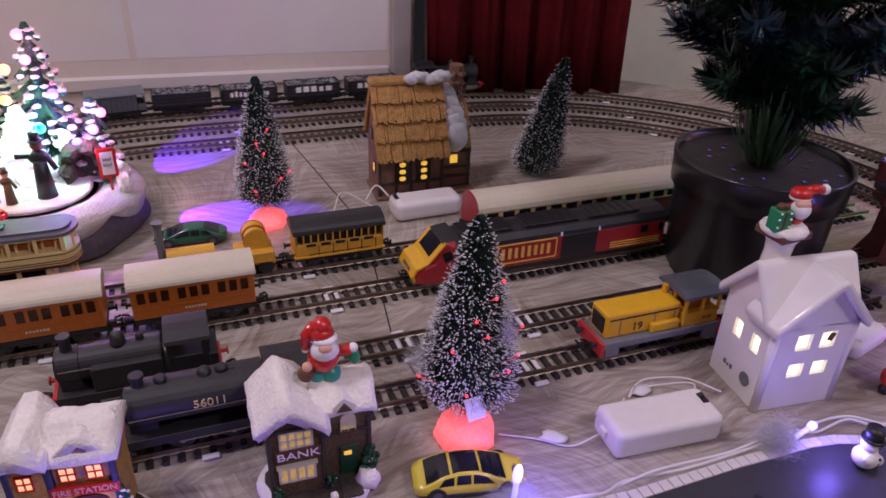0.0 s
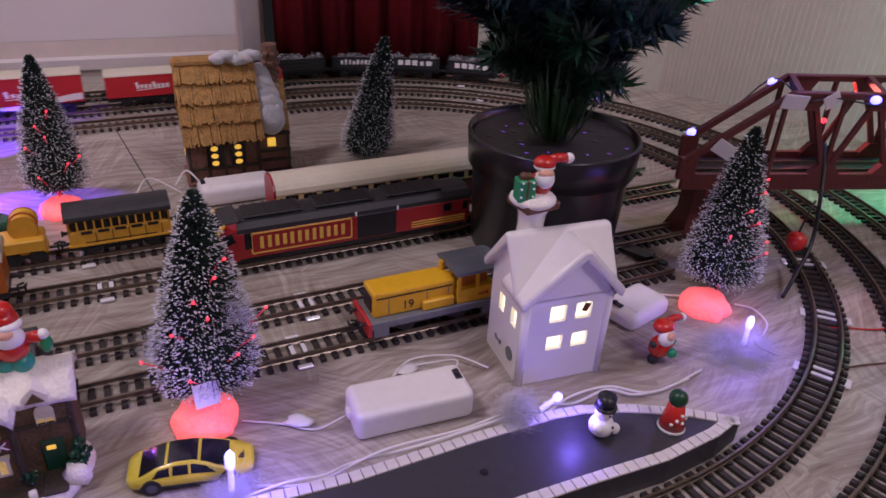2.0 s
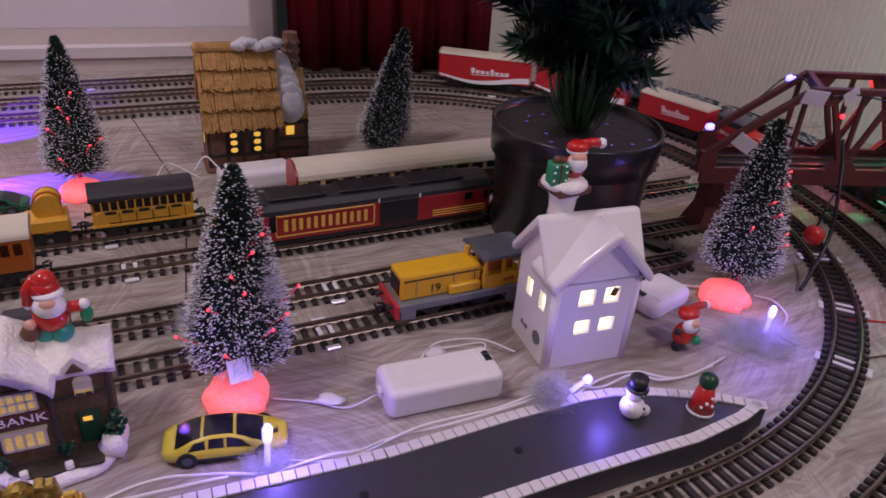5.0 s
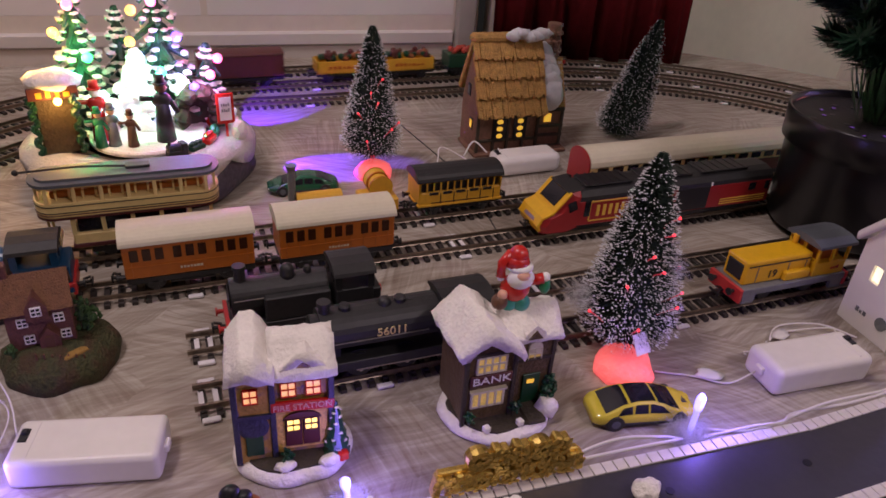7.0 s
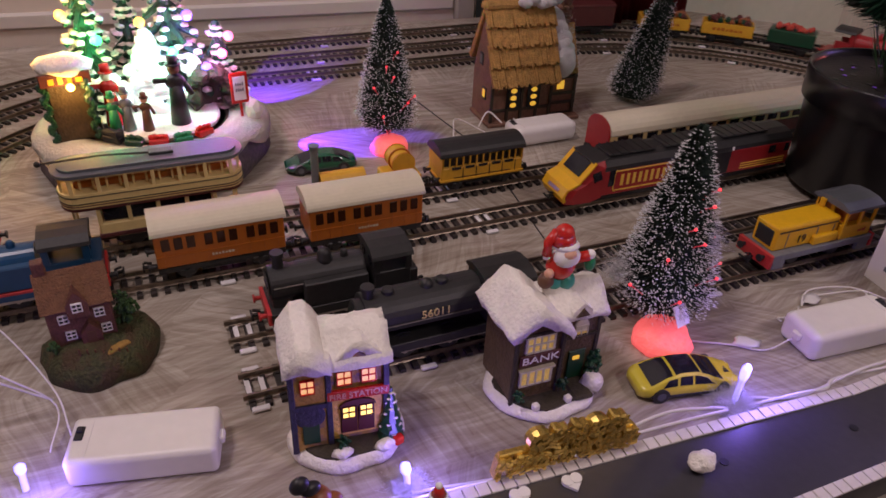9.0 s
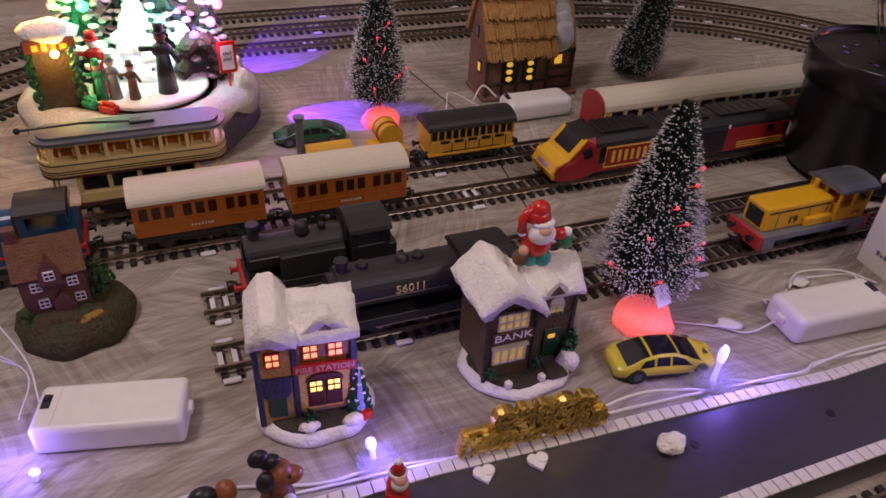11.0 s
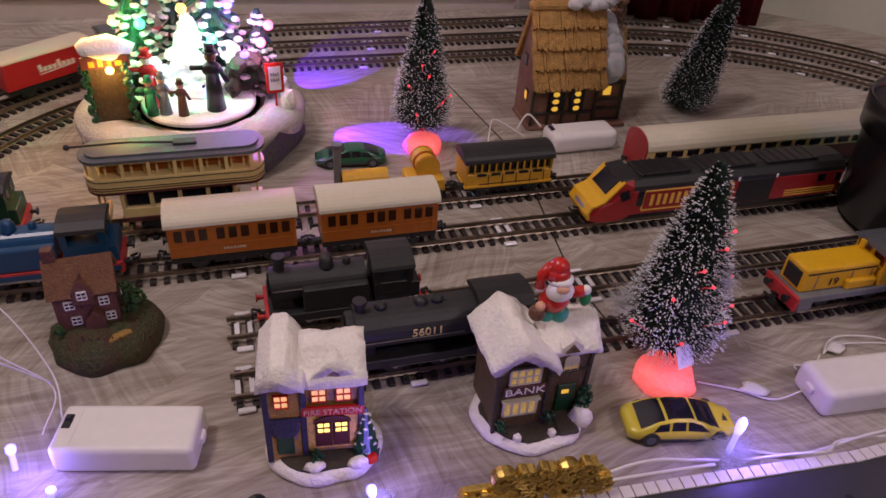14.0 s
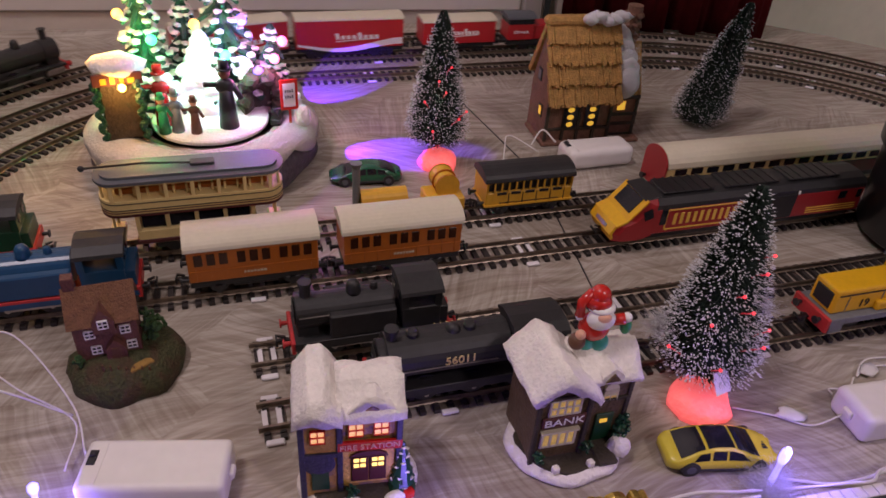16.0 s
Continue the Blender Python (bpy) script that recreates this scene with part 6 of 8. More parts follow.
# ---- platform ----
PLAT_Z = 0.0170
BACK = [(-0.30, -0.052), (0.05, -0.054), (0.17, -0.061), (0.28, -0.0685), (0.35, -0.0675), (0.40, -0.0685), (0.42, -0.0715), (0.445, -0.0805), (0.475, -0.0960), (0.502, -0.1160)]
FRONT = [(0.5025, -0.1175), (0.48, -0.1235), (0.44, -0.1270), (0.40, -0.1250), (0.355, -0.1235), (0.20, -0.1225), (-0.30, -0.1225)]
platform = thing("station_platform", (0, 0, 0), 0, "grey station platform with white blocked edging", "platform")
part("deck", prism(BM(), BACK + FRONT, PLAT_Z - 0.0006, (0, 0, (PLAT_Z - 0.0006) / 2), "z"), PLATFORM, platform)
for x, y in ((0.2575, -0.093), (0.343, -0.095), (0.176, -0.086)):
    part("screw_hole", cyl(BM(), 0.0024, 0.0024, 0.0008, (x, y, PLAT_Z - 0.0005), "z", 10), DWIRE, platform)


# ---- battery boxes, cars, small figures ----
def battery_box(at, turn, size, label, switch=-1, round_=0.0035):
    th = thing("battery_box", (*at, 0), turn, label, "battery box", "white battery boxes")
    l, w, h = size
    part("case", box(BM(), (l, w, h * 0.9), (0, 0, h * 0.46), 0, round_, 5), WHITEP, th, smooth=0.00004)
    part("lid_line", box(BM(), (0.0010, w * 0.80, 0.0006), (switch * l * 0.36, 0, h * 0.9105)), WHITEP, th)
    part("switch_slot", box(BM(), (0.0042, 0.0090, 0.0012), (switch * l * 0.43, w * 0.10, h * 0.9105), 0, 0.0003), DWIRE, th, "black slide switch")
    part("switch", box(BM(), (0.0032, 0.0036, 0.0030), (switch * l * 0.43, w * 0.16, h * 0.93), 0, 0.0005), DWIRE, th)
    part("catch", box(BM(), (0.0030, 0.0070, 0.0050), (-switch * (l / 2 + 0.0008), 0, h * 0.50), 0, 0.0008), WHITEP, th)
    return th


battery_box((-0.0865, 0.0330), -13, (0.071, 0.031, 0.0200), "white plastic battery box with black switch beside the fire station", -1)
battery_box((0.3315, -0.0225), -4.5, (0.073, 0.031, 0.0225), "white plastic battery box beside the ceramic house", 1, 0.0048)
battery_box((0.5300, 0.0120), 15, (0.046, 0.032, 0.0180), "small white plastic battery box behind the ceramic house", -1, 0.0065)
battery_box((0.297, 0.312), 1, (0.068, 0.030, 0.0220), "white plastic battery box before the thatched cottage", -1, 0.0065)


def ease(points, x):
    """A smooth curve through (x, value) pairs."""
    for (xa, va), (xb, vb) in zip(points, points[1:]):
        if x <= xb:
            u = max(0.0, (x - xa) / (xb - xa))
            return va + (vb - va) * (0.5 * u + 0.5 * u * u * (3 - 2 * u))
    return points[-1][1]


CAR_ROOF = [(-0.0285, 0.0102), (-0.0150, 0.0164), (-0.0070, 0.0181), (0.0020, 0.0180), (0.0090, 0.0158), (0.0150, 0.0130), (0.0225, 0.0098)]
CAR_BELT = [(-0.0330, 0.0088), (-0.0280, 0.0104), (-0.0100, 0.0110), (0.0120, 0.0106), (0.0230, 0.0096), (0.0300, 0.0078), (0.0330, 0.0060)]
CAR_HALF = [(-0.0330, 0.0085), (-0.0300, 0.0115), (-0.0200, 0.0130), (0.0150, 0.0131), (0.0260, 0.0118), (0.0310, 0.0092), (0.0330, 0.0060)]


def car_top(x, v, out=0.0):
    """A point on the car's cabin: x along it, v from -1 at one waistline over the roof to 1 at the other."""
    belt, wide = ease(CAR_BELT, x) - 0.0006, ease(CAR_HALF, x) * 0.955
    h = max(0.0, ease(CAR_ROOF, x) - belt)
    narrow = wide - 0.42 * h
    a, s = abs(v), (1 if v > 0 else -1)
    if a > 0.62:
        u = (1 - a) / 0.38
        y, z = wide + (narrow - wide) * u, belt + h * 0.86 * u
    else:
        u = a / 0.62
        y, z = narrow * u, belt + h * (0.86 + 0.14 * (1 - u * u * u))
    return Vector((x, s * (y + out * (0.9 if a > 0.62 else 0.0)), z + out * (0.35 if a > 0.62 else 1.0)))


def car_patch(xa, xb, va, vb, k, out, nx=8, nv=8, slant=(0.0, 0.0)):
    b = BM()
    grid = []
    for i in range(nx + 1):
        row = []
        for j in range(nv + 1):
            v = va + (vb - va) * j / nv
            lean = 0.0 if va * vb <= 0 else (1 - abs(v))
            x0_, x1_ = xa + slant[0] * lean, xb + slant[1] * lean
            row.append(b.verts.new(car_top(x0_ + (x1_ - x0_) * i / nx, v, out) * k))
        grid.append(row)
    for p, q in zip(grid, grid[1:]):
        for j in range(nv):
            b.faces.new((p[j], q[j], q[j + 1], p[j + 1]))
    bmesh.ops.recalc_face_normals(b, faces=b.faces[:])
    return b


def toy_car(at, turn, paint, label, roof_glass=True, L=0.064):
    th = thing("toy_car", (*at, 0), turn, label, "toy car")
    k = L / 0.066
    b = BM()
    rings = []
    for i in range(33):
        x = -0.033 + 0.066 * i / 32
        w, z = ease(CAR_HALF, x), ease(CAR_BELT, x)
        side = [(w * 0.93, 0.0034), (w, 0.0052), (w * 1.005, 0.0072), (w * 0.985, max(0.0074, z - 0.0010)), (w * 0.93, max(0.0076, z - 0.0002)), (w * 0.5, z + 0.0003)]
        rings.append([b.verts.new((x * k, y * k, zz * k)) for y, zz in side + [(-y, zz) for y, zz in reversed(side)]])
    m = len(rings[0])
    for p, q in zip(rings, rings[1:]):
        for j in range(m):
            b.faces.new((p[j], p[(j + 1) % m], q[(j + 1) % m], q[j]))
    b.faces.new(rings[0])
    b.faces.new(list(reversed(rings[-1])))
    bmesh.ops.recalc_face_normals(b, faces=b.faces[:])
    part("body", b, paint, th, smooth=True)
    part("cabin", car_patch(-0.0285, 0.0225, -1.0, 1.0, k, 0.0, 28, 24), paint, th, smooth=True)
    part("rear_window", car_patch(-0.0262, -0.0128, -0.54, 0.54, k, 0.00025), DARKGLASS, th, "black tinted rear window", smooth=True)
    part("windscreen", car_patch(0.0058, 0.0200, -0.54, 0.54, k, 0.00025), DARKGLASS, th, "black tinted windscreen", smooth=True)
    if roof_glass:
        part("roof_panel", car_patch(-0.0112, 0.0042, -0.54, 0.54, k, 0.00025), DARKGLASS, th, "black roof panel", smooth=True)
    for s in (-1, 1):
        for xa, xb, sl in ((-0.0205, -0.0105, (0.013, 0.0)), (-0.0092, -0.0008, (0.002, 0.0)), (0.0006, 0.0150, (0.0, -0.020))):
            part("side_window", car_patch(xa, xb, s * 0.94, s * 0.67, k, 0.00025, 6, 4, sl), DARKGLASS, th, smooth=True)
        part("headlight", box(BM(), (0.0012, 0.0045 * k, 0.0012 * k), (0.0310 * k, s * 0.0062 * k, 0.0066 * k), 18 * -s), SIGNWHITE, th)
    part("sill", box(BM(), (0.052 * k, 0.0266 * k, 0.0034 * k), (0, 0, 0.0046 * k), 0, 0.0008), BLACK, th)
    for x in (-0.0200, 0.0195):
        for s in (-1, 1):
            wheel = part("wheel", cyl(BM(), 0.0052 * k, 0.0052 * k, 0.0040 * k, (x * k, s * 0.0115 * k, 0.0052 * k), "y", 20), BLACK, th)
            part("hub", cyl(BM(), 0.0028 * k, 0.0028 * k, 0.0044 * k, (x * k, s * 0.0115 * k, 0.0052 * k), "y", 12), GREY, wheel)
    if roof_glass:
        bars(th, 0.007, 0.003, 3, pose(0.0255, 0.0, 0.0092 * k, 0, 12, 90), DWIRE, "bonnet_print", 6)
    return th


toy_car((0.2060, -0.0205), -12, TAXI, "yellow die-cast toy car with black windows")
toy_car((0.0780, 0.3180), 174, GREENC, "dark green die-cast toy car beside the track", False, 0.062)


def figure(name, label, at, turn, pieces, scale=1.0, category="figurine"):
    """One plain mesh out of simple rounded forms; each piece: material index, kind, numbers."""
    b = BM()
    mats = []
    for m, kind, *v in pieces:
        if m not in mats:
            mats.append(m)
        start = len(b.faces)
        b.faces.ensure_lookup_table()
        before = set(b.faces)
        if kind == "ball":
            ball(b, v[0], v[1], v[2] if len(v) > 2 else (1, 1, 1), 14, 10)
        elif kind == "cone":
            cyl(b, v[0], v[1], v[2], v[3], "z", 16)
        elif kind == "box":
            box(b, v[0], v[1], v[2] if len(v) > 2 else 0, 0.0005)
        elif kind == "tube":
            tube(b, v[1], v[0], 8)
        for f in b.faces:
            if f not in before:
                f.material_index = mats.index(m)
                f.smooth = kind != "box"
    ob = part(name, b, mats)
    ob.data.transform(Matrix.Scale(scale, 4))
    ob.matrix_basis = pose(*at, 0, 0, turn)
    return tagged(ob, label, category)


figure("snowman_figurine", "small white snowman figurine with black top hat", (0.4165, -0.0955, PLAT_Z), 20, [
    (SIGNWHITE, "ball", 0.0090, (0, 0, 0.0085), (1, 1, 0.95)), (SIGNWHITE, "ball", 0.0064, (0, 0, 0.0205)),
    (SIGNWHITE, "ball", 0.0034, (-0.011, -0.004, 0.0150)), (SIGNWHITE, "ball", 0.0042, (0.008, -0.006, 0.0045)),
    (DWIRE, "cone", 0.0080, 0.0080, 0.0014, (0.001, 0, 0.0250)), (DWIRE, "cone", 0.0060, 0.0066, 0.0085, (0.001, 0, 0.0295)),
    (DWIRE, "ball", 0.0009, (-0.002, -0.0062, 0.0215)), (DWIRE, "ball", 0.0009, (0.002, -0.0062, 0.0215)),
    (DWIRE, "ball", 0.0009, (0, -0.0088, 0.0120)), (DWIRE, "ball", 0.0009, (0, -0.0086, 0.0075))], 0.80)
figure("red_cone_figurine", "small red cone-shaped figurine with dark round head", (0.4590, -0.1065, PLAT_Z), 0, [
    (SIGNWHITE, "cone", 0.0092, 0.0088, 0.0020, (0, 0, 0.0010)), (SUITRED, "cone", 0.0088, 0.0050, 0.0190, (0, 0, 0.0112)),
    (DGREEN, "ball", 0.0062, (0, 0, 0.0240)),
    *[(SIGNWHITE, "ball", 0.0011, (0.0074 * math.sin(a), -0.0074 * math.cos(a), z)) for a, z in ((-0.5, 0.011), (0.1, 0.0085), (0.5, 0.013), (-0.1, 0.0150), (0.9, 0.009), (-0.9, 0.0075))]], 0.88)
SANTA = [(FIGTEAL, "ball", 0.0060, (-0.004, 0, 0.0045)), (FIGTEAL, "ball", 0.0060, (0.004, -0.001, 0.0045)),
         (SUITRED, "ball", 0.0092, (0, 0, 0.0150), (1, 0.85, 1)), (SIGNWHITE, "ball", 0.0075, (0.001, -0.004, 0.0235), (1.1, 0.8, 0.9)),
         (SKIN, "ball", 0.0045, (0.001, -0.0068, 0.0265), (1.0, 0.7, 0.7)), (SIGNWHITE, "ball", 0.0076, (0.001, -0.001, 0.0300), (1.05, 0.95, 0.42)),
         (SUITRED, "cone", 0.0080, 0.0058, 0.0060, (0, 0.001, 0.0335)), (SUITRED, "ball", 0.0060, (0, 0.001, 0.0365)),
         (SUITRED, "tube", 0.0030, [(-0.004, 0.002, 0.0380), (-0.009, 0.002, 0.0310), (-0.0095, 0.001, 0.0230)]), (SIGNWHITE, "ball", 0.0022, (-0.0095, 0.001, 0.0220)),
         (SUITRED, "tube", 0.0034, [(0.006, 0, 0.0190), (0.012, -0.002, 0.0205), (0.016, -0.003, 0.0215)]), (SIGNWHITE, "ball", 0.0030, (0.0170, -0.003, 0.0222)),
         (FIGGREEN, "ball", 0.0042, (0.0175, -0.003, 0.0160), (0.8, 0.8, 1.3)), (FIGBROWN, "ball", 0.0050, (-0.0105, -0.004, 0.0085)),
         (SKIN, "ball", 0.0030, (-0.0095, -0.005, 0.0140))]
figure("santa_ornament", "glossy red santa ornament sitting on the bank's roof", (0.1345, 0.0180, 0.0635), -6, SANTA, 0.92)
figure("santa_ornament", "small red santa figure with pack on the board", (0.5110, -0.0380, 0.0), 6, [
    (DWIRE, "ball", 0.0040, (-0.005, 0, 0.003)), (DWIRE, "ball", 0.0040, (0.006, 0.002, 0.004)), (SUITRED, "ball", 0.0090, (0, 0, 0.0120), (1.05, 0.8, 0.95)),
    (SIGNWHITE, "ball", 0.0062, (-0.001, -0.004, 0.0215), (1.1, 0.8, 1.0)), (SKIN, "ball", 0.0042, (-0.001, -0.0065, 0.0240), (1, 0.7, 0.8)), (SUITRED, "ball", 0.0068, (0, 0.001, 0.0280), (1.2, 1, 0.7)),
    (SUITRED, "tube", 0.0026, [(0.003, 0.001, 0.0310), (0.010, 0.001, 0.0315), (0.0150, 0.001, 0.0305)]), (SIGNWHITE, "ball", 0.0030, (0.0165, 0.001, 0.0300)),
    (FIGGREEN, "ball", 0.0036, (0.002, -0.0085, 0.0110)), (SUITRED, "tube", 0.0026, [(-0.006, -0.001, 0.0160), (-0.011, -0.003, 0.0180)]), (DWIRE, "ball", 0.0026, (-0.0122, -0.003, 0.0190)), (FIGGREEN, "ball", 0.0048, (0.0105, 0.002, 0.0120))])
hx, hy = 0.4380 - 0.015, -0.0035 + 0.010 + 0.001
figure("santa_ornament", "small santa with green parcel on the ceramic chimney", (hx, hy, 0.1155), -10, [
    (SNOW, "ball", 0.0115, (0, 0, 0.0010), (1, 1, 0.35)), (SUITRED, "ball", 0.0060, (0.003, 0, 0.0085), (1, 0.9, 1)), (SIGNWHITE, "ball", 0.0048, (0.0035, -0.003, 0.0120)), (SKIN, "ball", 0.0036, (0.0035, -0.004, 0.0150), (1.1, 0.8, 0.7)),
    (SIGNWHITE, "ball", 0.0050, (0.004, 0, 0.0172), (1.05, 1, 0.45)), (SUITRED, "ball", 0.0050, (0.004, 0, 0.0190), (1.1, 1, 0.7)), (SUITRED, "tube", 0.0024, [(0.006, 0, 0.0200), (0.011, 0, 0.0210), (0.0150, 0, 0.0205)]), (SIGNWHITE, "ball", 0.0026, (0.0160, 0, 0.0205)),
    (FIGGREEN, "box", (0.0085, 0.0075, 0.0110), (-0.0060, -0.003, 0.0075)), (FIGBROWN, "box", (0.0018, 0.0079, 0.0114), (-0.0060, -0.003, 0.0075)), (FIGBROWN, "ball", 0.0022, (-0.0070, -0.003, 0.0140)), (FIGBROWN, "ball", 0.0020, (-0.0045, -0.003, 0.0138)),
    *[(SIGNWHITE, "ball", 0.0006, (-0.0060 + dx, -0.0068, 0.0040 + dz)) for dx, dz in ((-0.003, 0.001), (0.003, 0.001), (-0.003, 0.005), (0.003, 0.005), (-0.0025, 0.008), (0.0025, 0.008))]], 1.28)
figure("deer_figurine", "brown reindeer figurine with dark antlers standing on the board", (-0.0200, -0.0440, 0.0), 10, [
    (FIGBROWN, "ball", 0.0085, (0, 0, 0.0110), (0.95, 0.85, 1.25)), (FIGTAN, "ball", 0.0068, (0.0010, -0.001, 0.0290), (1.0, 0.95, 1.05)), (FIGTAN, "ball", 0.0048, (0.0065, -0.003, 0.0270), (1.15, 0.9, 0.85)),
    (FIGTAN, "ball", 0.0058, (0.0005, 0, 0.0210), (0.9, 0.9, 1.2)), (DWIRE, "ball", 0.0046, (-0.0062, 0.000, 0.0420), (1.0, 0.7, 1.0)), (DWIRE, "ball", 0.0044, (-0.0018, -0.001, 0.0385), (1.1, 0.7, 0.8)),
    (DWIRE, "ball", 0.0052, (-0.0052, -0.004, 0.0300), (0.85, 0.7, 1.15)), (DWIRE, "ball", 0.0036, (0.0085, -0.0045, 0.0035)), (DWIRE, "ball", 0.0036, (-0.004, -0.0055, 0.0035)), (SIGNWHITE, "ball", 0.0040, (0.003, -0.0055, 0.0130), (1, 0.6, 1.2)), (DWIRE, "ball", 0.0009, (0.0045, -0.0066, 0.0310))])
figure("deer_figurine", "small brown deer figurine with dark ears beside the wires", (-0.0450, -0.0500, 0.0), 0, [
    (FIGBROWN, "ball", 0.0080, (0, 0, 0.0100), (1.0, 0.85, 1.2)), (FIGTAN, "ball", 0.0056, (0.0040, 0, 0.0330), (0.85, 0.85, 1.1)), (FIGBROWN, "ball", 0.0056, (0.002, 0, 0.0230), (0.9, 0.9, 1.2)),
    (DWIRE, "ball", 0.0052, (-0.0052, -0.001, 0.0350), (1.15, 0.8, 0.9)), (DWIRE, "ball", 0.0034, (0.005, -0.005, 0.0032)), (DWIRE, "ball", 0.0034, (-0.005, -0.005, 0.0032))])
figure("santa_ornament", "small red santa figure standing on the platform's edge", (0.0285, -0.0680, PLAT_Z), 0, [
    (SUITRED, "cone", 0.0062, 0.0048, 0.0120, (0, 0, 0.0060)), (SUITRED, "ball", 0.0052, (0, 0, 0.0125)), (SIGNWHITE, "ball", 0.0040, (0, -0.0028, 0.0165), (1.0, 0.8, 1.0)), (SKIN, "ball", 0.0034, (0, -0.0024, 0.0190)),
    (SIGNWHITE, "ball", 0.0042, (0, 0, 0.0212), (1.05, 1, 0.45)), (SUITRED, "cone", 0.0038, 0.0012, 0.0055, (0, 0, 0.0245)), (SIGNWHITE, "ball", 0.0016, (0, 0, 0.0275))])
tagged(part("cotton_ball", blob(BM(), 0.0062, (0.1615, -0.0845, PLAT_Z + 0.0048), (1.15, 0.9, 0.85), 0.35, 4.0, 3), SNOW, smooth=True), "small lumpy white ball on the platform", "ball")


# gold sequin letters on heart-shaped feet
sign = thing("gold_sequin_sign", (0.0995, -0.0570, PLAT_Z), -4, "gold sequinned two-line lettering on heart-shaped feet", "sign")
rnd = random.Random(21)


def sequin_row(x0, x1, z, h, seed):
    n = int((x1 - x0) / 0.0095)
    for i in range(n):
        x = x0 + (i + 0.5) * (x1 - x0) / n
        b = BM()
        k = (i + seed) % 3
        if k == 0:
            lathe(b, [(0.0060, -0.003), (0.0066, 0), (0.0060, 0.003), (0.0026, 0.0028), (0.0026, -0.0028)], (0, 0, 0), 14)
            m = pose(x, 0, z, 90)
        else:
            box(b, (0.0042, 0.006, h * 1.05), (-0.0026, 0, 0), 0, 0.0008, 1, 0, 9)
            box(b, (0.0042, 0.006, h * 0.95), (0.0028, 0, -0.0006), 0, 0.0008, 1, 0, -8)
            if k == 1:
                box(b, (0.0085, 0.006, 0.0042), (0, 0, h * 0.20), 0, 0.0008)
            m = pose(x, 0, z)
        letter = part("letter_form", b, SEQUIN, sign)
        letter.matrix_basis = m
        s = BM()
        for j in range(34):
            u, w = rnd.uniform(-0.0052, 0.0052), rnd.uniform(-h / 2, h / 2)
            cyl(s, 0.0009, 0.0009, 0.0003, (x + u, -0.0031 - 0.0002 * (j % 3), z + w), "y", 7)
        tagged(part("sequin_facing", s, SEQUIN, letter), kind="stuff").matrix_basis = m.inverted()


sequin_row(-0.0205, 0.0310, 0.0215, 0.0120, 0)
sequin_row(-0.0370, 0.0400, 0.0090, 0.0120, 1)
part("letter_bar", box(BM(), (0.072, 0.0035, 0.0030), (0.001, 0.001, 0.0152), 0, 0.0006), SEQUIN, sign)
for x in (-0.028, -0.001):
    b = BM()
    for s in (-1, 1):
        cyl(b, 0.0030, 0.0030, 0.0020 + 0.0003 * s, (x + s * 0.0022, -0.0120, 0.0012), "z", 16)
    prism(b, [(x - 0.0048, -0.0135), (x + 0.0048, -0.0135), (x, -0.0185)], 0.0016, (0, 0, 0.0008), "z")
    part("heart_foot", b, SIGNWHITE, sign, "white heart-shaped foot")


# ---- bottle-brush trees ----
def spikes(bm, base, top, r0, layers, per, seed, tip, mats_idx=0, length=0.007, thick=0.00045, start=0.0, power=0.72):
    rnd = random.Random(seed)
    base, top = Vector(base), Vector(top)
    for i in range(layers):
        u = start + (1 - start) * i / layers
        r = r0 * (1 - u) ** power + 0.002
        if u < 0.06:
            r *= 0.80 + 3 * u
        c = base.lerp(top, u)
        for k in range(per):
            a = rnd.uniform(0, 2 * math.pi)
            d = Vector((math.cos(a), math.sin(a), rnd.uniform(-0.10, 0.45))).normalized()
            rr = r * rnd.uniform(0.86, 1.10)
            p0, p1 = c + d * rr * (0.25 if tip is None else 0.82), c + d * rr * (1.0 if tip is None else 1.06)
            side = d.cross(Vector((0, 0, 1))).normalized() * thick
            upv = Vector((0, 0, 1)) * thick
            v = [bm.verts.new(q) for q in (p0 + side, p0 - side * 0.5 + upv, p0 - side * 0.5 - upv)]
            e = bm.verts.new(p1)
            for j in range(3):
                bm.faces.new((v[j], v[(j + 1) % 3], e))
            if tip is not None:
                bm.faces.new(v)
    return bm


def flakes(bm, base, top, r0, count, seed, size=0.00065, power=0.72):
    """Frosted tips: small flat-sided grains at the needles' ends."""
    rnd = random.Random(seed)
    base, top = Vector(base), Vector(top)
    for i in range(count):
        u = 1 - math.sqrt(rnd.random())
        u = min(u, 0.99)
        r = r0 * (1 - u) ** power + 0.002
        if u < 0.06:
            r *= 0.80 + 3 * u
        a = rnd.uniform(0, 2 * math.pi)
        d = Vector((math.cos(a), math.sin(a), rnd.uniform(0.0, 0.4))).normalized()
        c = base.lerp(top, u) + d * r * rnd.uniform(0.80, 1.08)
        s = size * rnd.uniform(0.6, 1.5)
        side = d.cross(Vector((0, 0, 1))).normalized()
        up = side.cross(d)
        v = [bm.verts.new(c + q) for q in (d * s * 1.8, side * s * 0.8 - d * s, up * s * 0.8 - d * s, -side * s * 0.8 - up * s * 0.4 - d * s)]
        for f in ((0, 1, 2), (0, 2, 3), (0, 3, 1), (1, 3, 2)):
            bm.faces.new([v[j] for j in f])
    return bm


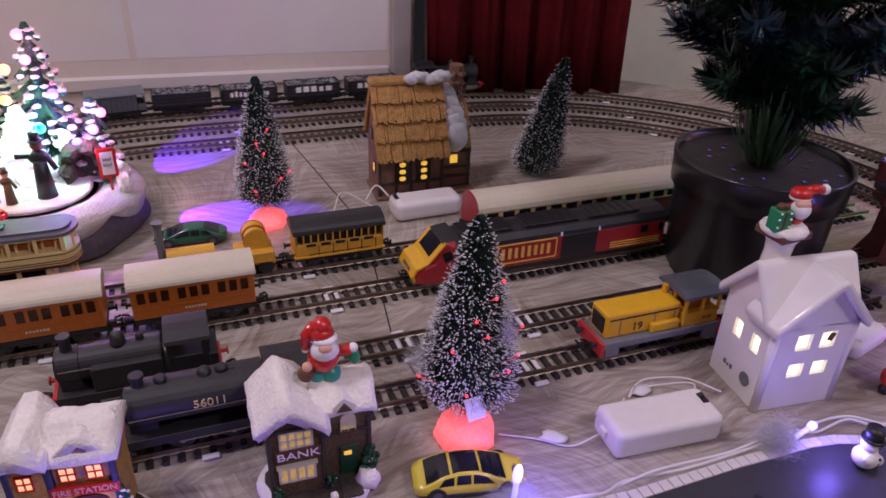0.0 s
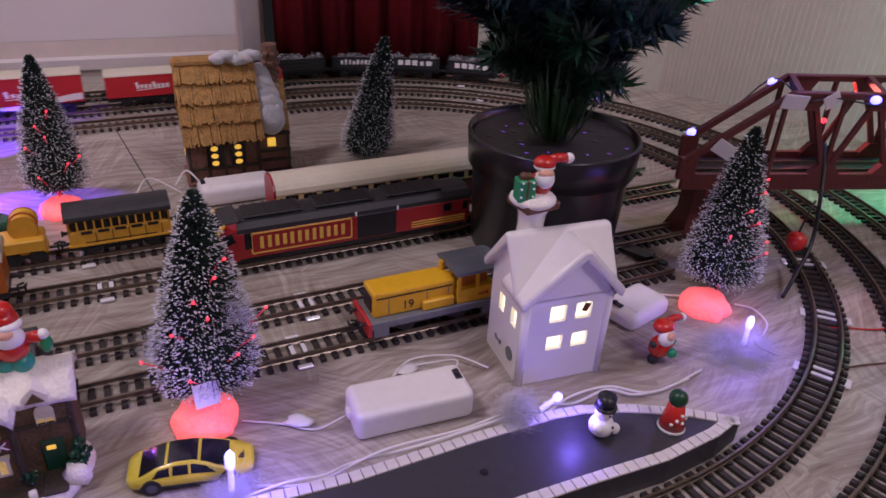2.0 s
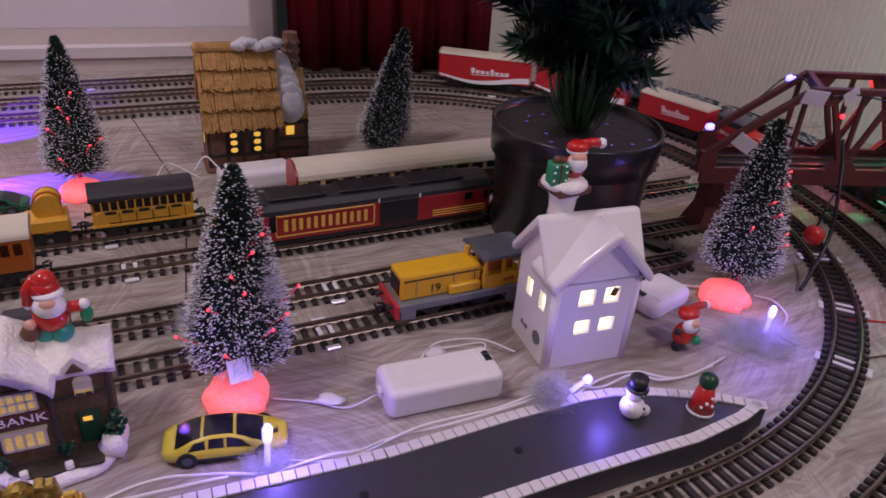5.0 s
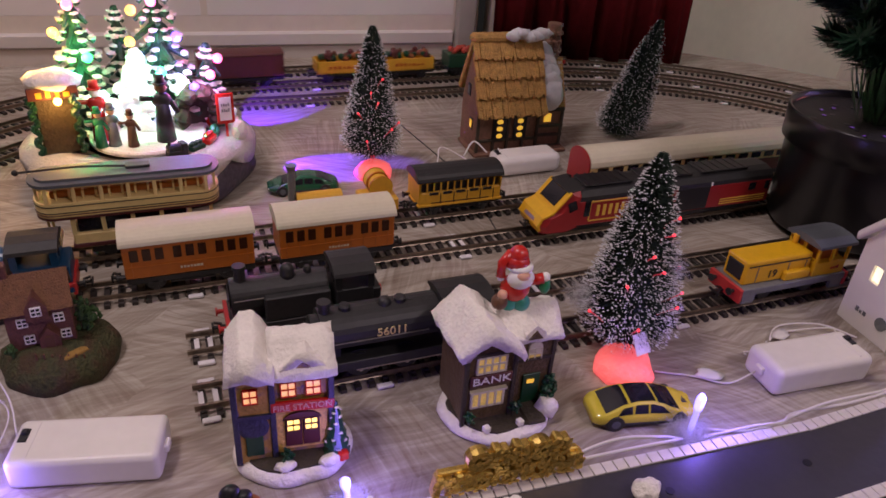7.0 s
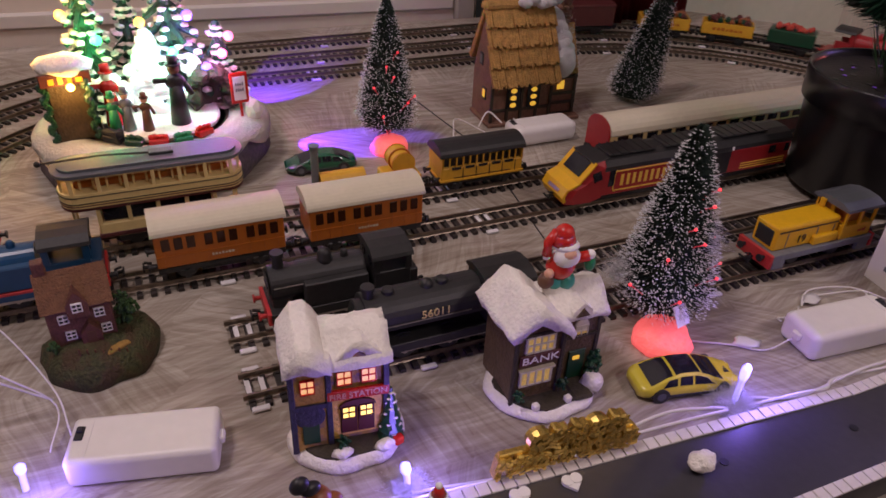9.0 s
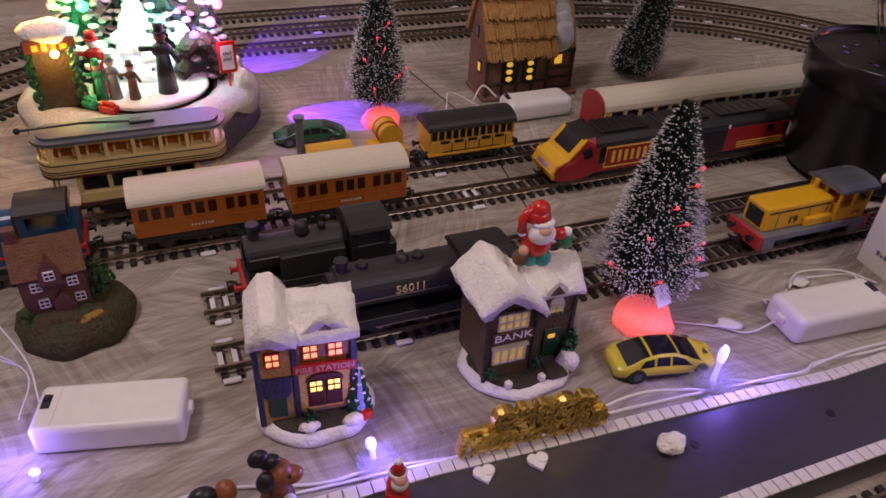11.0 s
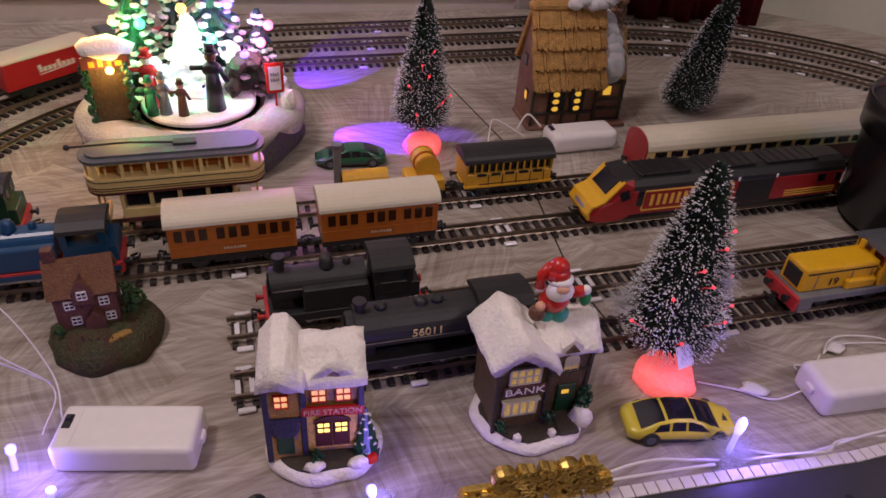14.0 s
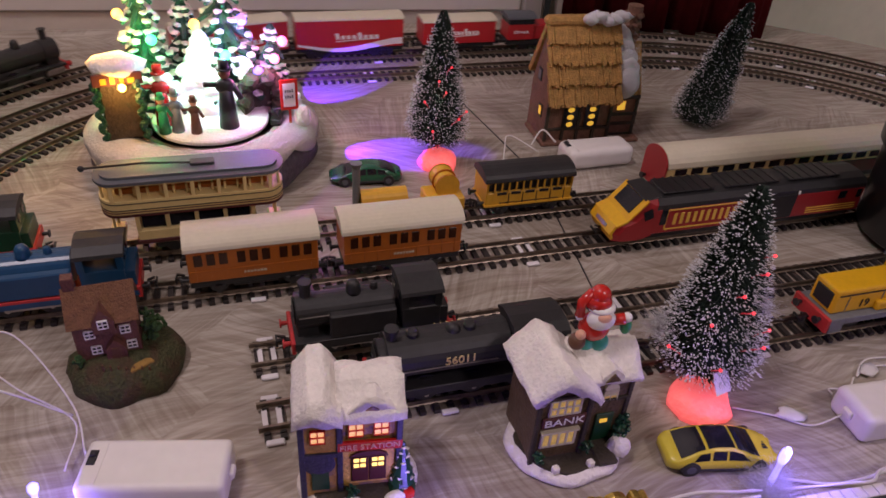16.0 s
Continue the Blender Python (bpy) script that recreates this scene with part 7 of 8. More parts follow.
def brush_tree(at, top, r, label, seed, dome=None, flock=900, fibres=()):
    th = thing("bottle_brush_tree", (*at, 0), 0, label, "christmas tree", "bottle-brush trees")
    base = (0, 0, 0.020 if dome else 0.004)
    t = Vector(top)
    part("stem", tube(BM(), [(0, 0, 0.0), Vector(base).lerp(t, 0.5), t], 0.0022, 8, 0.3), BARK, th)
    core = BM()
    hh = t.z - base[2]
    lathe(core, [(r * 0.50, 0.002), (r * 0.62, 0.012), (r * 0.44, hh * 0.45), (r * 0.06, hh * 0.93)], (0, 0, base[2]), 16, 0.1)
    for v in core.verts:
        k = (v.co.z - base[2]) / (t.z - base[2])
        v.co.x += (t.x - base[0]) * k
        v.co.y += (t.y - base[1]) * k
    part("core", core, NEEDLE, th)
    part("needles", spikes(BM(), base, t, r, 130, 60, seed, None), NEEDLE, th)
    part("frosting", flakes(BM(), base, t, r, int(flock * 1.5), seed + 1, 0.00054), FLOCK, th, "white frosted needle tips")
    if dome:
        dx, dy, dr, dh = dome
        d = lathe(BM(), [(dr, 0.0), (dr * 1.02, dh * 0.25), (dr * 0.88, dh * 0.62), (dr * 0.5, dh * 0.92), (dr * 0.12, dh)], (dx, dy, 0.0005), 28, 0.16)
        part("glowing_base", d, PINKGLOW, th, "pink glowing plaster base", smooth=True)
        for i, (u, a, out) in enumerate(fibres):
            c = Vector(base).lerp(t, u)
            rr = (r * (1 - u) ** 0.72 + 0.002) * out
            tip = c + Vector((math.cos(a), math.sin(a), 0.25)) * rr
            part("optic_fibre", tube(BM(), smooth_path([(dx * 0.3, dy * 0.3 - dr * 0.2, dh), (c + tip) / 2 - Vector((0, 0, 0.012)), tip], 4), 0.00045, 5), FIBRE, th)
            part("fibre_tip", ball(BM(), 0.00095, tip, u=8, v=6), REDLED, th)
    return th


FIB = [(0.12, -2.0, 1.0), (0.20, -1.1, 1.02), (0.22, -0.6, 1.02), (0.33, -2.4, 1.0), (0.42, -1.6, 1.02), (0.50, -1.9, 1.0), (0.60, -1.3, 1.02), (0.66, -0.8, 1.02), (0.15, -2.9, 1.2), (0.24, 0.1, 1.3)]
brush_tree((0.2250, 0.0310), (0.0050, 0.0060, 0.139), 0.0320, "frosted bottle-brush tree on a pink glowing base beside the bank", 1, (-0.0065, -0.0155, 0.0185, 0.0150), 3000, FIB)
brush_tree((0.1490, 0.3440), (0.0, 0.000, 0.137), 0.0285, "frosted bottle-brush tree on a pink glowing base by the toy car", 2, (-0.001, -0.011, 0.0175, 0.0140), 2000, FIB[:7])
brush_tree((0.4500, 0.3740), (0.016, -0.012, 0.131), 0.0300, "frosted bottle-brush tree leaning behind the long coach", 3, None, 1500)
brush_tree((0.6050, 0.0080), (0.0100, 0.010, 0.138), 0.0310, "frosted bottle-brush tree leaning on a pink glowing base by the bridge", 4, (-0.0170, -0.008, 0.0190, 0.0140), 2600, FIB[1:8])
tagged(part("paper_tag", box(BM(), (0.0145, 0.0006, 0.0130), (0.2200, 0.0060, 0.0285), 18, 0.0002, 1, -35, 10), SIGNWHITE), "small blank white paper tag on the tree base", "tag")


# ---- fibre-optic tree in a black pot ----
POT = (0.520, 0.129)
ft = thing("potted_tinsel_tree", (*POT, RAIL_TOP), 0, "green tinsel christmas tree in a black plastic pot", "christmas tree")
pot = part("pot", lathe(BM(), [(0.0590, 0.0), (0.0605, 0.002), (0.0640, 0.072), (0.0645, 0.073), (0.0680, 0.0735), (0.0695, 0.0985), (0.0690, 0.1000), (0.0670, 0.0995), (0.0655, 0.0945), (0.0640, 0.090)], (0, 0, 0), 64), POTM, ft, "black plastic pot with wide rim", smooth=False)
pot.data.polygons.foreach_set("use_smooth", [True] * len(pot.data.polygons))
part("pot_top", cyl(BM(), 0.0655, 0.0655, 0.003, (0, 0, 0.0925), "z", 48), SOIL, ft, "dark pierced pot top")
rnd = random.Random(31)
# violet glints on the pot top, put in as small glowing chips
glints = mat("glint_violet", (0.1, 0.05, 0.3), 0.3, glow=0.32, glow_color=(0.40, 0.12, 1.0))
for i in range(26):
    a, r = i * 2.4, 0.030 + 0.030 * rnd.random()
    hole = part("pot_hole", cyl(BM(), 0.0026, 0.0026, 0.0008, (r * math.cos(a), r * math.sin(a), 0.0940), "z", 10), DWIRE, ft)
    if i % 2 == 0:
        part("glint", box(BM(), (0.0030, 0.0014, 0.0006), (r * math.cos(a), r * math.sin(a), 0.0944), 30 * i), glints, hole, "violet glint put in as a glowing chip")
part("trunk", tube(BM(), [(0, 0, 0.090), (0.003, 0, 0.17), (0.004, 0.002, 0.46)], 0.010, 10, 0.4), BARK, ft)


def tinsel(bm, origin, axis, length, width, rnd, count):
    origin, axis = Vector(origin), Vector(axis).normalized()
    side = axis.cross(Vector((0, 0, 1)))
    side = side.normalized() if side.length > 0.01 else Vector((1, 0, 0))
    up = side.cross(axis)
    for i in range(count):
        u = rnd.random()
        a = rnd.uniform(0, 2 * math.pi)
        out = (side * math.cos(a) + up * math.sin(a))
        p = origin + axis * length * u
        q = p + (out * rnd.uniform(0.5, 1.0) + axis * rnd.uniform(0.3, 1.0)) * width * (1 - 0.35 * u)
        mid = (p + q) / 2 + Vector((0, 0, -0.003 * rnd.random()))
        w = out.cross(axis) * rnd.uniform(0.0009, 0.0017)
        v = [bm.verts.new(x) for x in (p - w, p + w, mid + w, mid - w, q)]
        bm.faces.new(v[:4])
        bm.faces.new((v[3], v[2], v[4]))
    return bm


for k in range(92):
    u = k / 91
    z = 0.155 + 0.30 * u
    reach = (0.055 + 0.105 * min(1, u * 4.0)) * (1 - 0.55 * max(0, u - 0.40))
    a = k * 2.399
    d = Vector((math.cos(a), math.sin(a), 0.42 + rnd.uniform(-0.25, 0.2)))
    b = BM()
    tinsel(b, (0, 0, z - 0.02), d, reach, 0.027, rnd, 250)
    tinsel(b, Vector((0, 0, z - 0.02)) + d.normalized() * reach * 0.45, d + Vector((rnd.uniform(-0.6, 0.6), rnd.uniform(-0.6, 0.6), 0.1)), reach * 0.55, 0.022, rnd, 120)
    part("tinsel_branch", b, TINSELG if k % 3 else TINSELB, ft)
b = BM()
for i in range(170):
    a, r = rnd.uniform(0, 6.28), rnd.uniform(0.004, 0.020)
    p = Vector((r * math.cos(a), r * math.sin(a), 0.0940))
    q = p + Vector((math.cos(a) * rnd.uniform(0.006, 0.030), math.sin(a) * rnd.uniform(0.006, 0.030), rnd.uniform(0.03, 0.085)))
    m_ = (p + q) / 2
    w = Vector((-math.sin(a), math.cos(a), 0)) * rnd.uniform(0.0010, 0.0019)
    v = [b.verts.new(x) for x in (p, m_ - w, q, m_ + w)]
    b.faces.new(v)
tagged(part("grass", b, mat("grass_blade", (0.035, 0.10, 0.035), 0.4, vary=0.6, scale=80), ft, "long green blades at the trunk's foot"), kind="stuff")
for i, c in enumerate(((0.1, 0.2, 1.0), (0.05, 1.0, 0.7), (0.05, 1.0, 0.6), (0.2, 0.2, 1.0))):
    m_ = mat("optic_tip_%d" % i, c, 0.3, glow=3.0, glow_color=c)
    b = BM()
    for j in range(9):
        a, rr, z = rnd.uniform(0, 6.28), rnd.uniform(0.09, 0.16), rnd.uniform(0.24, 0.42)
        ball(b, 0.0009, (rr * math.cos(a), rr * math.sin(a), z), u=6, v=5)
    part("optic_tip", b, m_, ft)


TEAL = mat("teal_fibre", (0.05, 0.8, 0.6), 0.3, glow=0.5, glow_color=(0.03, 1.0, 0.62))
for i in range(7):
    p = Vector((0.056 + 0.008 * (i % 3), -0.040 + 0.005 * i, 0.195 + 0.003 * (i % 4)))
    q = p + Vector((0.050 + 0.006 * (i % 2), 0.010 * (i % 3) - 0.004, 0.012 + 0.004 * (i % 3)))
    part("lit_fibre", tube(BM(), [p, (p + q) / 2 + Vector((0, 0, 0.003)), q], 0.0007, 5, 0.5), TEAL, ft, "glowing teal fibre")


# ---- girder bridge ----
A = Vector((0.672, 0.128, 0))
AX = Vector((0.945, -0.327, 0)).normalized()
AY = Vector((0.327, 0.945, 0)).normalized()
br = thing("girder_bridge", A, math.degrees(math.atan2(AX.y, AX.x)), "dark red girder bridge over the loops on a pier", "bridge")
BL, BW = 0.36, 0.052
CORNER, TOP_Z, LOW_Z = 0.080, 0.1400, 0.0640
part("deck", box(BM(), (BL, BW, 0.005), (BL / 2 - 0.010, -BW / 2, LOW_Z - 0.001)), BLACK, br)
for y in (0.0, -BW):
    ox = -0.006 if y == 0.0 else -0.030
    part("bottom_chord", box(BM(), (BL, 0.004, 0.0150), (BL / 2 + ox, y, LOW_Z), 0, 0.0006), GIRDER, br)
    part("top_chord", box(BM(), (BL - 2 * CORNER, 0.006, 0.0055), (BL / 2 + ox, y, TOP_Z), 0, 0.0006), GIRDER, br)
    for xa, za, xb, zb in ((0.002, 0.0840, CORNER, TOP_Z), (BL - CORNER, TOP_Z, BL - 0.002, 0.0840)):
        d = Vector((xb - xa, 0, zb - za))
        part("end_rake", box(BM(), (d.length + 0.004, 0.0055, 0.0058), ((xa + xb) / 2 + ox, y, (za + zb) / 2), 0, 0.0006, 1, 0, -math.degrees(math.atan2(d.z, d.x))), GIRDER, br)
    for x in (0.003, BL - 0.003):
        part("end_plate", box(BM(), (0.016, 0.0045, 0.020), (x + ox, y, 0.0760), 0, 0.0008), GIRDER, br)
    for x in (0.076, 0.127, 0.185, 0.243, 0.284):
        part("post", box(BM(), (0.0038, 0.0036, TOP_Z - LOW_Z), (x + ox, y, (TOP_Z + LOW_Z) / 2), 0, 0.0005), GIRDER, br)
    for xa, xb in ((0.098, 0.127), (0.156, 0.127), (0.156, 0.185), (0.214, 0.185), (0.214, 0.243), (0.272, 0.243)):
        d = Vector((xb - xa, 0, LOW_Z + 0.006 - TOP_Z))
        part("brace", box(BM(), (d.length, 0.0035, 0.0048), ((xa + xb) / 2 + ox, y, (TOP_Z + LOW_Z + 0.006) / 2), 0, 0.0004, 1, 0, -math.degrees(math.atan2(d.z, d.x))), GIRDER, br)
    for x, z in ((0.095, TOP_Z - 0.003), (0.156, TOP_Z - 0.003), (0.214, TOP_Z - 0.003), (0.127, LOW_Z + 0.008), (0.185, LOW_Z + 0.008), (0.243, LOW_Z + 0.008)):
        part("gusset", prism(BM(), [(-0.017, -0.004), (0.017, -0.004), (0.007, 0.008), (-0.007, 0.008)] if z < 0.1 else [(-0.015, 0.004), (0.015, 0.004), (0.007, -0.009), (-0.007, -0.009)], 0.0060, (x + ox, y, z), "y"), GIRDER, br)
for x in (0.082, 0.156, 0.214):
    part("cross_beam", box(BM(), (0.005, BW, 0.005), (x - 0.016, -BW / 2, TOP_Z + 0.0005), -22), GIRDER, br)
for x in (0.006, 0.352):
    p = lathe(BM(), [(0.016, 0.0), (0.0145, 0.004), (0.0095, 0.020), (0.0085, 0.046)], (0, 0, 0), 4)
    o = part("pier", p, GIRDER, br, "dark red tapering pier")
    o.matrix_basis = pose(x - 0.004, -BW / 2, 0, 0, 0, 45) @ Matrix.Diagonal((0.95, 1.6, 1.16, 1))
    part("pier_cap", box(BM(), (0.018, BW + 0.004, 0.008), (x - 0.004, -BW / 2, 0.0535), 0, 0.001), GIRDER, br)
for s in (-1, 1):
    part("bridge_rail", box(BM(), (BL, 0.0012, 0.003), (BL / 2 - 0.010, -BW / 2 + s * HALF_GAUGE, LOW_Z + 0.0030)), RAIL, br)
for x, y, z in ((-0.003, 0.0, 0.0885), (0.062, 0.002, 0.1350), (0.120, -BW - 0.004, 0.1380), (0.185, 0.0, 0.143), (0.300, -BW, 0.112)):
    part("string_light", ball(BM(), 0.0036, (x, y, z), (1.3, 1, 1)), BLUELED, br, "bright blue-white bulb")
part("string_light", ball(BM(), 0.0022, (0.080, -BW - 0.004, 0.1200)), REDLED, br, "red bulb")
part("string_light", ball(BM(), 0.0026, (0.230, 0.004, 0.1000)), mat("green_led", (0.1, 1.0, 0.5), 0.3, glow=3.0, glow_color=(0.05, 1.0, 0.45)), br, "green bulb")
wire = smooth_path([(-0.004, 0, 0.089), (0.03, 0.001, 0.110), (0.062, 0.002, 0.138), (0.060, -BW, 0.136), (0.085, -BW - 0.004, 0.139), (0.125, -BW - 0.004, 0.133), (0.185, -BW, 0.128), (0.24, -0.03, 0.130)], 6)
part("light_wire", tube(BM(), wire, 0.0007), DWIRE, br)
for x, z, w, a in ((0.000, 0.094, 0.020, 30), (0.050, 0.1350, 0.022, 5), (0.082, 0.1370, 0.014, -35)):
    part("tape_patch", box(BM(), (w, 0.0012, 0.013), (x, -BW - 0.004, z), 0, 0.0004, 1, 12, a), CLEAR, br, "strip of clear tape")
drop = smooth_path([(0.735, 0.045, 0.100), (0.712, 0.020, 0.075), (0.700, 0.005, 0.035), (0.672, -0.008, 0.010), (0.655, -0.016, 0.004)], 8)
cable = tagged(part("dark_cable", tube(BM(), drop, 0.0016), DWIRE, smooth=True), "dark cable hanging from the bridge", "cable")
figure("red_bauble", "small red ball hanging beside the frosted tree", (0.690, 0.012, 0.0335), 0, [(SUITRED, "ball", 0.0095, (0, 0, 0)), (DWIRE, "tube", 0.0010, [(0, 0, 0.008), (0.010, 0.004, 0.025), (0.0160, 0.0050, 0.036)])], 0.9, "bauble")


# ---- lit winter scene ornament ----
C = Vector((-0.050, 0.3760, 0))
orn = thing("winter_scene_ornament", C, 0, "lit winter scene ornament with snowy firs and a toy railway", "ornament")
base = lathe(BM(), [(0.086, 0.0), (0.094, 0.006), (0.095, 0.020), (0.089, 0.034), (0.080, 0.040)], (0, 0, 0), 56, 0.07, 0.90)
part("rock_base", base, mat("purple_grey_rock", (0.085, 0.07, 0.095), 0.7, vary=0.4, scale=40, bump=0.8), orn, "purple-grey rock base", smooth=True)
b = BM()
rings = []
n = 64
for (r, z, k) in ((0.0965, 0.030, 1), (0.0955, 0.0375, 0), (0.088, 0.0425, 0), (0.074, 0.0435, 0), (0.062, 0.0415, 0)):
    ring = []
    for i in range(n):
        a = 2 * math.pi * i / n
        dz = -0.012 * abs(math.sin(a * 4.5 + 0.4)) if k else 0.002 * noise.noise(Vector((math.cos(a) * 3, math.sin(a) * 3, r * 40)))
        ring.append(b.verts.new((r * math.cos(a), r * 0.90 * math.sin(a), z + dz + (0.006 if k else 0))))
    rings.append(ring)
for p, q in zip(rings, rings[1:]):
    for i in range(n):
        b.faces.new((p[i], p[(i + 1) % n], q[(i + 1) % n], q[i]))
bmesh.ops.solidify(b, geom=b.faces[:], thickness=0.002)
part("snow_rim", b, SNOW, orn, "dripping white snow rim", smooth=True)
part("snow_ground", cyl(BM(), 0.066, 0.066, 0.010, (0, 0, 0.0345), "z", 48), SNOW, orn)
part("raised_disc", lathe(BM(), [(0.047, 0.039), (0.0475, 0.0445), (0.046, 0.0460), (0.01, 0.0462)], (0.006, -0.008, 0), 44), SNOW, orn, "white snowy disc")
b = BM()
for i in range(44):
    a = 2 * math.pi * i / 44
    box(b, (0.0090, 0.0016, 0.0012), (0.006 + 0.0545 * math.cos(a), -0.008 + 0.0545 * math.sin(a), 0.0402), math.degrees(a))
part("toy_sleepers", b, FIGBROWN, orn)
for r in (0.0515, 0.0575):
    b = lathe(BM(), [(r - 0.0005, 0.0406), (r + 0.0005, 0.0406), (r + 0.0005, 0.0420), (r - 0.0005, 0.0420)], (0.006, -0.008, 0), 60)
    part("toy_rail", b, RAIL, orn)

FIRNEEDLE = mat("ornament_fir_green", (0.02, 0.07, 0.045), 0.6, vary=0.4, scale=120, bump=0.4)


def snowy_fir(x, y, z0, h, r, seed):
    b, s = BM(), BM()
    rnd2 = random.Random(seed)
    tiers = max(5, int(h / 0.014))
    for i in range(tiers):
        u = i / tiers
        rr = r * (1 - u * 0.88)
        z = z0 + h * u
        cnt = max(5, int(11 * (1 - u * 0.5)))
        for k in range(cnt):
            a = 2 * math.pi * k / cnt + i * 0.5
            p0 = (x, y, z + h / tiers * 0.9)
            p1 = (x + rr * math.cos(a) * 0.6, y + rr * math.sin(a) * 0.6, z + h / tiers * 0.35)
            p2 = (x + rr * math.cos(a), y + rr * math.sin(a), z)
            tube(b, [p0, p1, p2], 0.0048 * (1 - 0.5 * u), 5, 0.55)
            if rnd2.random() < 0.85:
                blob(s, 0.0040 * (1 - 0.4 * u), (x + rr * 0.55 * math.cos(a + 0.1), y + rr * 0.55 * math.sin(a + 0.1), z + h / tiers * 0.35 + 0.0042), (1.3, 1.3, 0.6), 0.6, 3 * k + i, 1)
                blob(s, rnd2.uniform(0.0045, 0.0066) * (1 - 0.45 * u), (x + rr * 0.86 * math.cos(a), y + rr * 0.86 * math.sin(a), z + 0.0040), (1.1, 1.1, 0.6), 0.4, k + i, 1)
    cyl(b, r * 0.30, r * 0.05, h, (x, y, z0 + h / 2), "z", 8)
    f = part("fir", b, FIRNEEDLE, orn, "dark green fir laden with snow")
    part("fir_snow", s, SNOW, f)
    return f


snowy_fir(0.024, 0.026, 0.040, 0.138, 0.040, 1)
snowy_fir(-0.040, 0.030, 0.040, 0.120, 0.032, 2)
snowy_fir(0.062, 0.018, 0.040, 0.074, 0.021, 3)
snowy_fir(-0.008, 0.050, 0.040, 0.100, 0.024, 6)
BULBS = {"amber": (1.0, 0.50, 0.10), "green": (0.05, 1.0, 0.30), "violet": (0.22, 0.12, 1.0), "pink": (1.0, 0.20, 0.45), "white": (0.85, 0.90, 1.0)}
GLOW = {k: mat("bulb_" + k, c, 0.3, glow=3.2, glow_color=c) for k, c in BULBS.items()}
for col, x, y, z in (("amber", -0.062, 0.010, 0.128), ("green", -0.040, 0.006, 0.108), ("pink", -0.048, 0.006, 0.150), ("amber", -0.024, -0.002, 0.122), ("green", -0.003, -0.008, 0.098), ("violet", 0.012, -0.006, 0.126),
                     ("pink", -0.004, 0.006, 0.152), ("violet", 0.022, -0.006, 0.082), ("pink", 0.036, -0.004, 0.092), ("pink", 0.044, 0.004, 0.104), ("violet", -0.052, 0.004, 0.168), ("pink", -0.006, 0.008, 0.172), ("amber", -0.020, 0.002, 0.146)):
    x += 0.008 if x < -0.035 else 0.026
    part("bulb", ball(BM(), 0.0042, (x, y, z)), GLOW[col], orn, col + " fairy light")
# snow-covered peak behind the figures; its glow stands for strong light on it
LITSNOW = mat("overlit_snow", (0.9, 0.93, 1.0), 0.4, vary=0.15, scale=80, bump=0.4, glow=0.22, glow_color=(0.85, 0.92, 1.0))
b = BM()
rnd3 = random.Random(17)
for i in range(34):
    u = i / 33
    a = i * 2.4
    r_ = 0.021 * (1 - u) ** 0.7 * rnd3.uniform(0.5, 1.0)
    blob(b, 0.0115 * (1 - 0.55 * u), (0.004 + r_ * math.cos(a), 0.010 + 0.6 * r_ * math.sin(a), 0.048 + 0.062 * u), (1, 0.9, 0.8), 0.5, i * 1.7, 2)
part("glowing_peak", b, LITSNOW, orn, "white heap of snow with the strong light on it put in as glow", smooth=True)
for x, y, z, rr in ((0.072, -0.010, 0.056, 0.008), (0.026, 0.002, 0.060, 0.010), (-0.020, 0.002, 0.062, 0.009), (-0.030, 0.006, 0.076, 0.008), (0.036, 0.006, 0.082, 0.008)):
    b = BM()
    for i in range(5):
        blob(b, rr * rnd3.uniform(0.5, 0.8), (x + rnd3.uniform(-0.5, 0.5) * rr, y + rnd3.uniform(-0.3, 0.3) * rr, z + rnd3.uniform(-0.6, 0.8) * rr), (1.1, 0.9, 0.8), 0.5, i + x * 90, 2)
    part("snow_mound", b, LITSNOW, orn, "white snow mound with the light on it put in as glow", smooth=True)
# toy shop with a lamp
shop = part("shop", box(BM(), (0.030, 0.022, 0.052), (-0.059, -0.022, 0.068), 8, 0.001), mat("ornament_shop_brown", (0.055, 0.035, 0.018), 0.6, vary=0.4, scale=90, bump=0.5), orn, "dark brown toy shop")
part("shop_sign", box(BM(), (0.036, 0.0020, 0.010), (-0.058, -0.0350, 0.0930), 8, 0.0006), MAROON, shop, "red shop sign")
bars(shop, 0.026, 0.006, 4, pose(-0.058, -0.0364, 0.0930, 90, 0, 8), GOLD_Y, "sign_bars", 9)
part("shop_roof", blob(BM(), 0.021, (-0.059, -0.022, 0.1000), (1.0, 0.85, 0.42), 0.25, 3), SNOW, shop, smooth=True)
part("shop_lamp", ball(BM(), 0.0030, (-0.055, -0.0400, 0.0880)), mat("warm_lamp", (1, 0.6, 0.2), 0.3, glow=16, glow_color=(1.0, 0.52, 0.10)), orn, "small warm lamp")
b = BM()
for i in range(26):
    u = i / 25
    blob(b, 0.0030, (-0.0745 + 0.002 * math.sin(i), -0.0335, 0.044 + 0.046 * u), (1, 1, 1), 0.4, i, 1)
    blob(b, 0.0030, (-0.0440 + 0.002 * math.sin(i), -0.0335, 0.044 + 0.046 * u), (1, 1, 1), 0.4, i, 1)
tagged(part("garland", b, DGREEN, orn), kind="stuff")
b = BM()
for i in range(13):
    a = math.pi * (-0.08 + 1.16 * i / 12)
    blob(b, 0.0068, (0.050 + 0.0150 * math.cos(a), -0.004 + 0.004 * math.sin(i * 2.1), 0.058 + 0.0200 * math.sin(a)), (1.0, 1.3, 1.0), 0.6, i * 2.3, 2)
box(b, (0.024, 0.004, 0.028), (0.050, 0.006, 0.060))
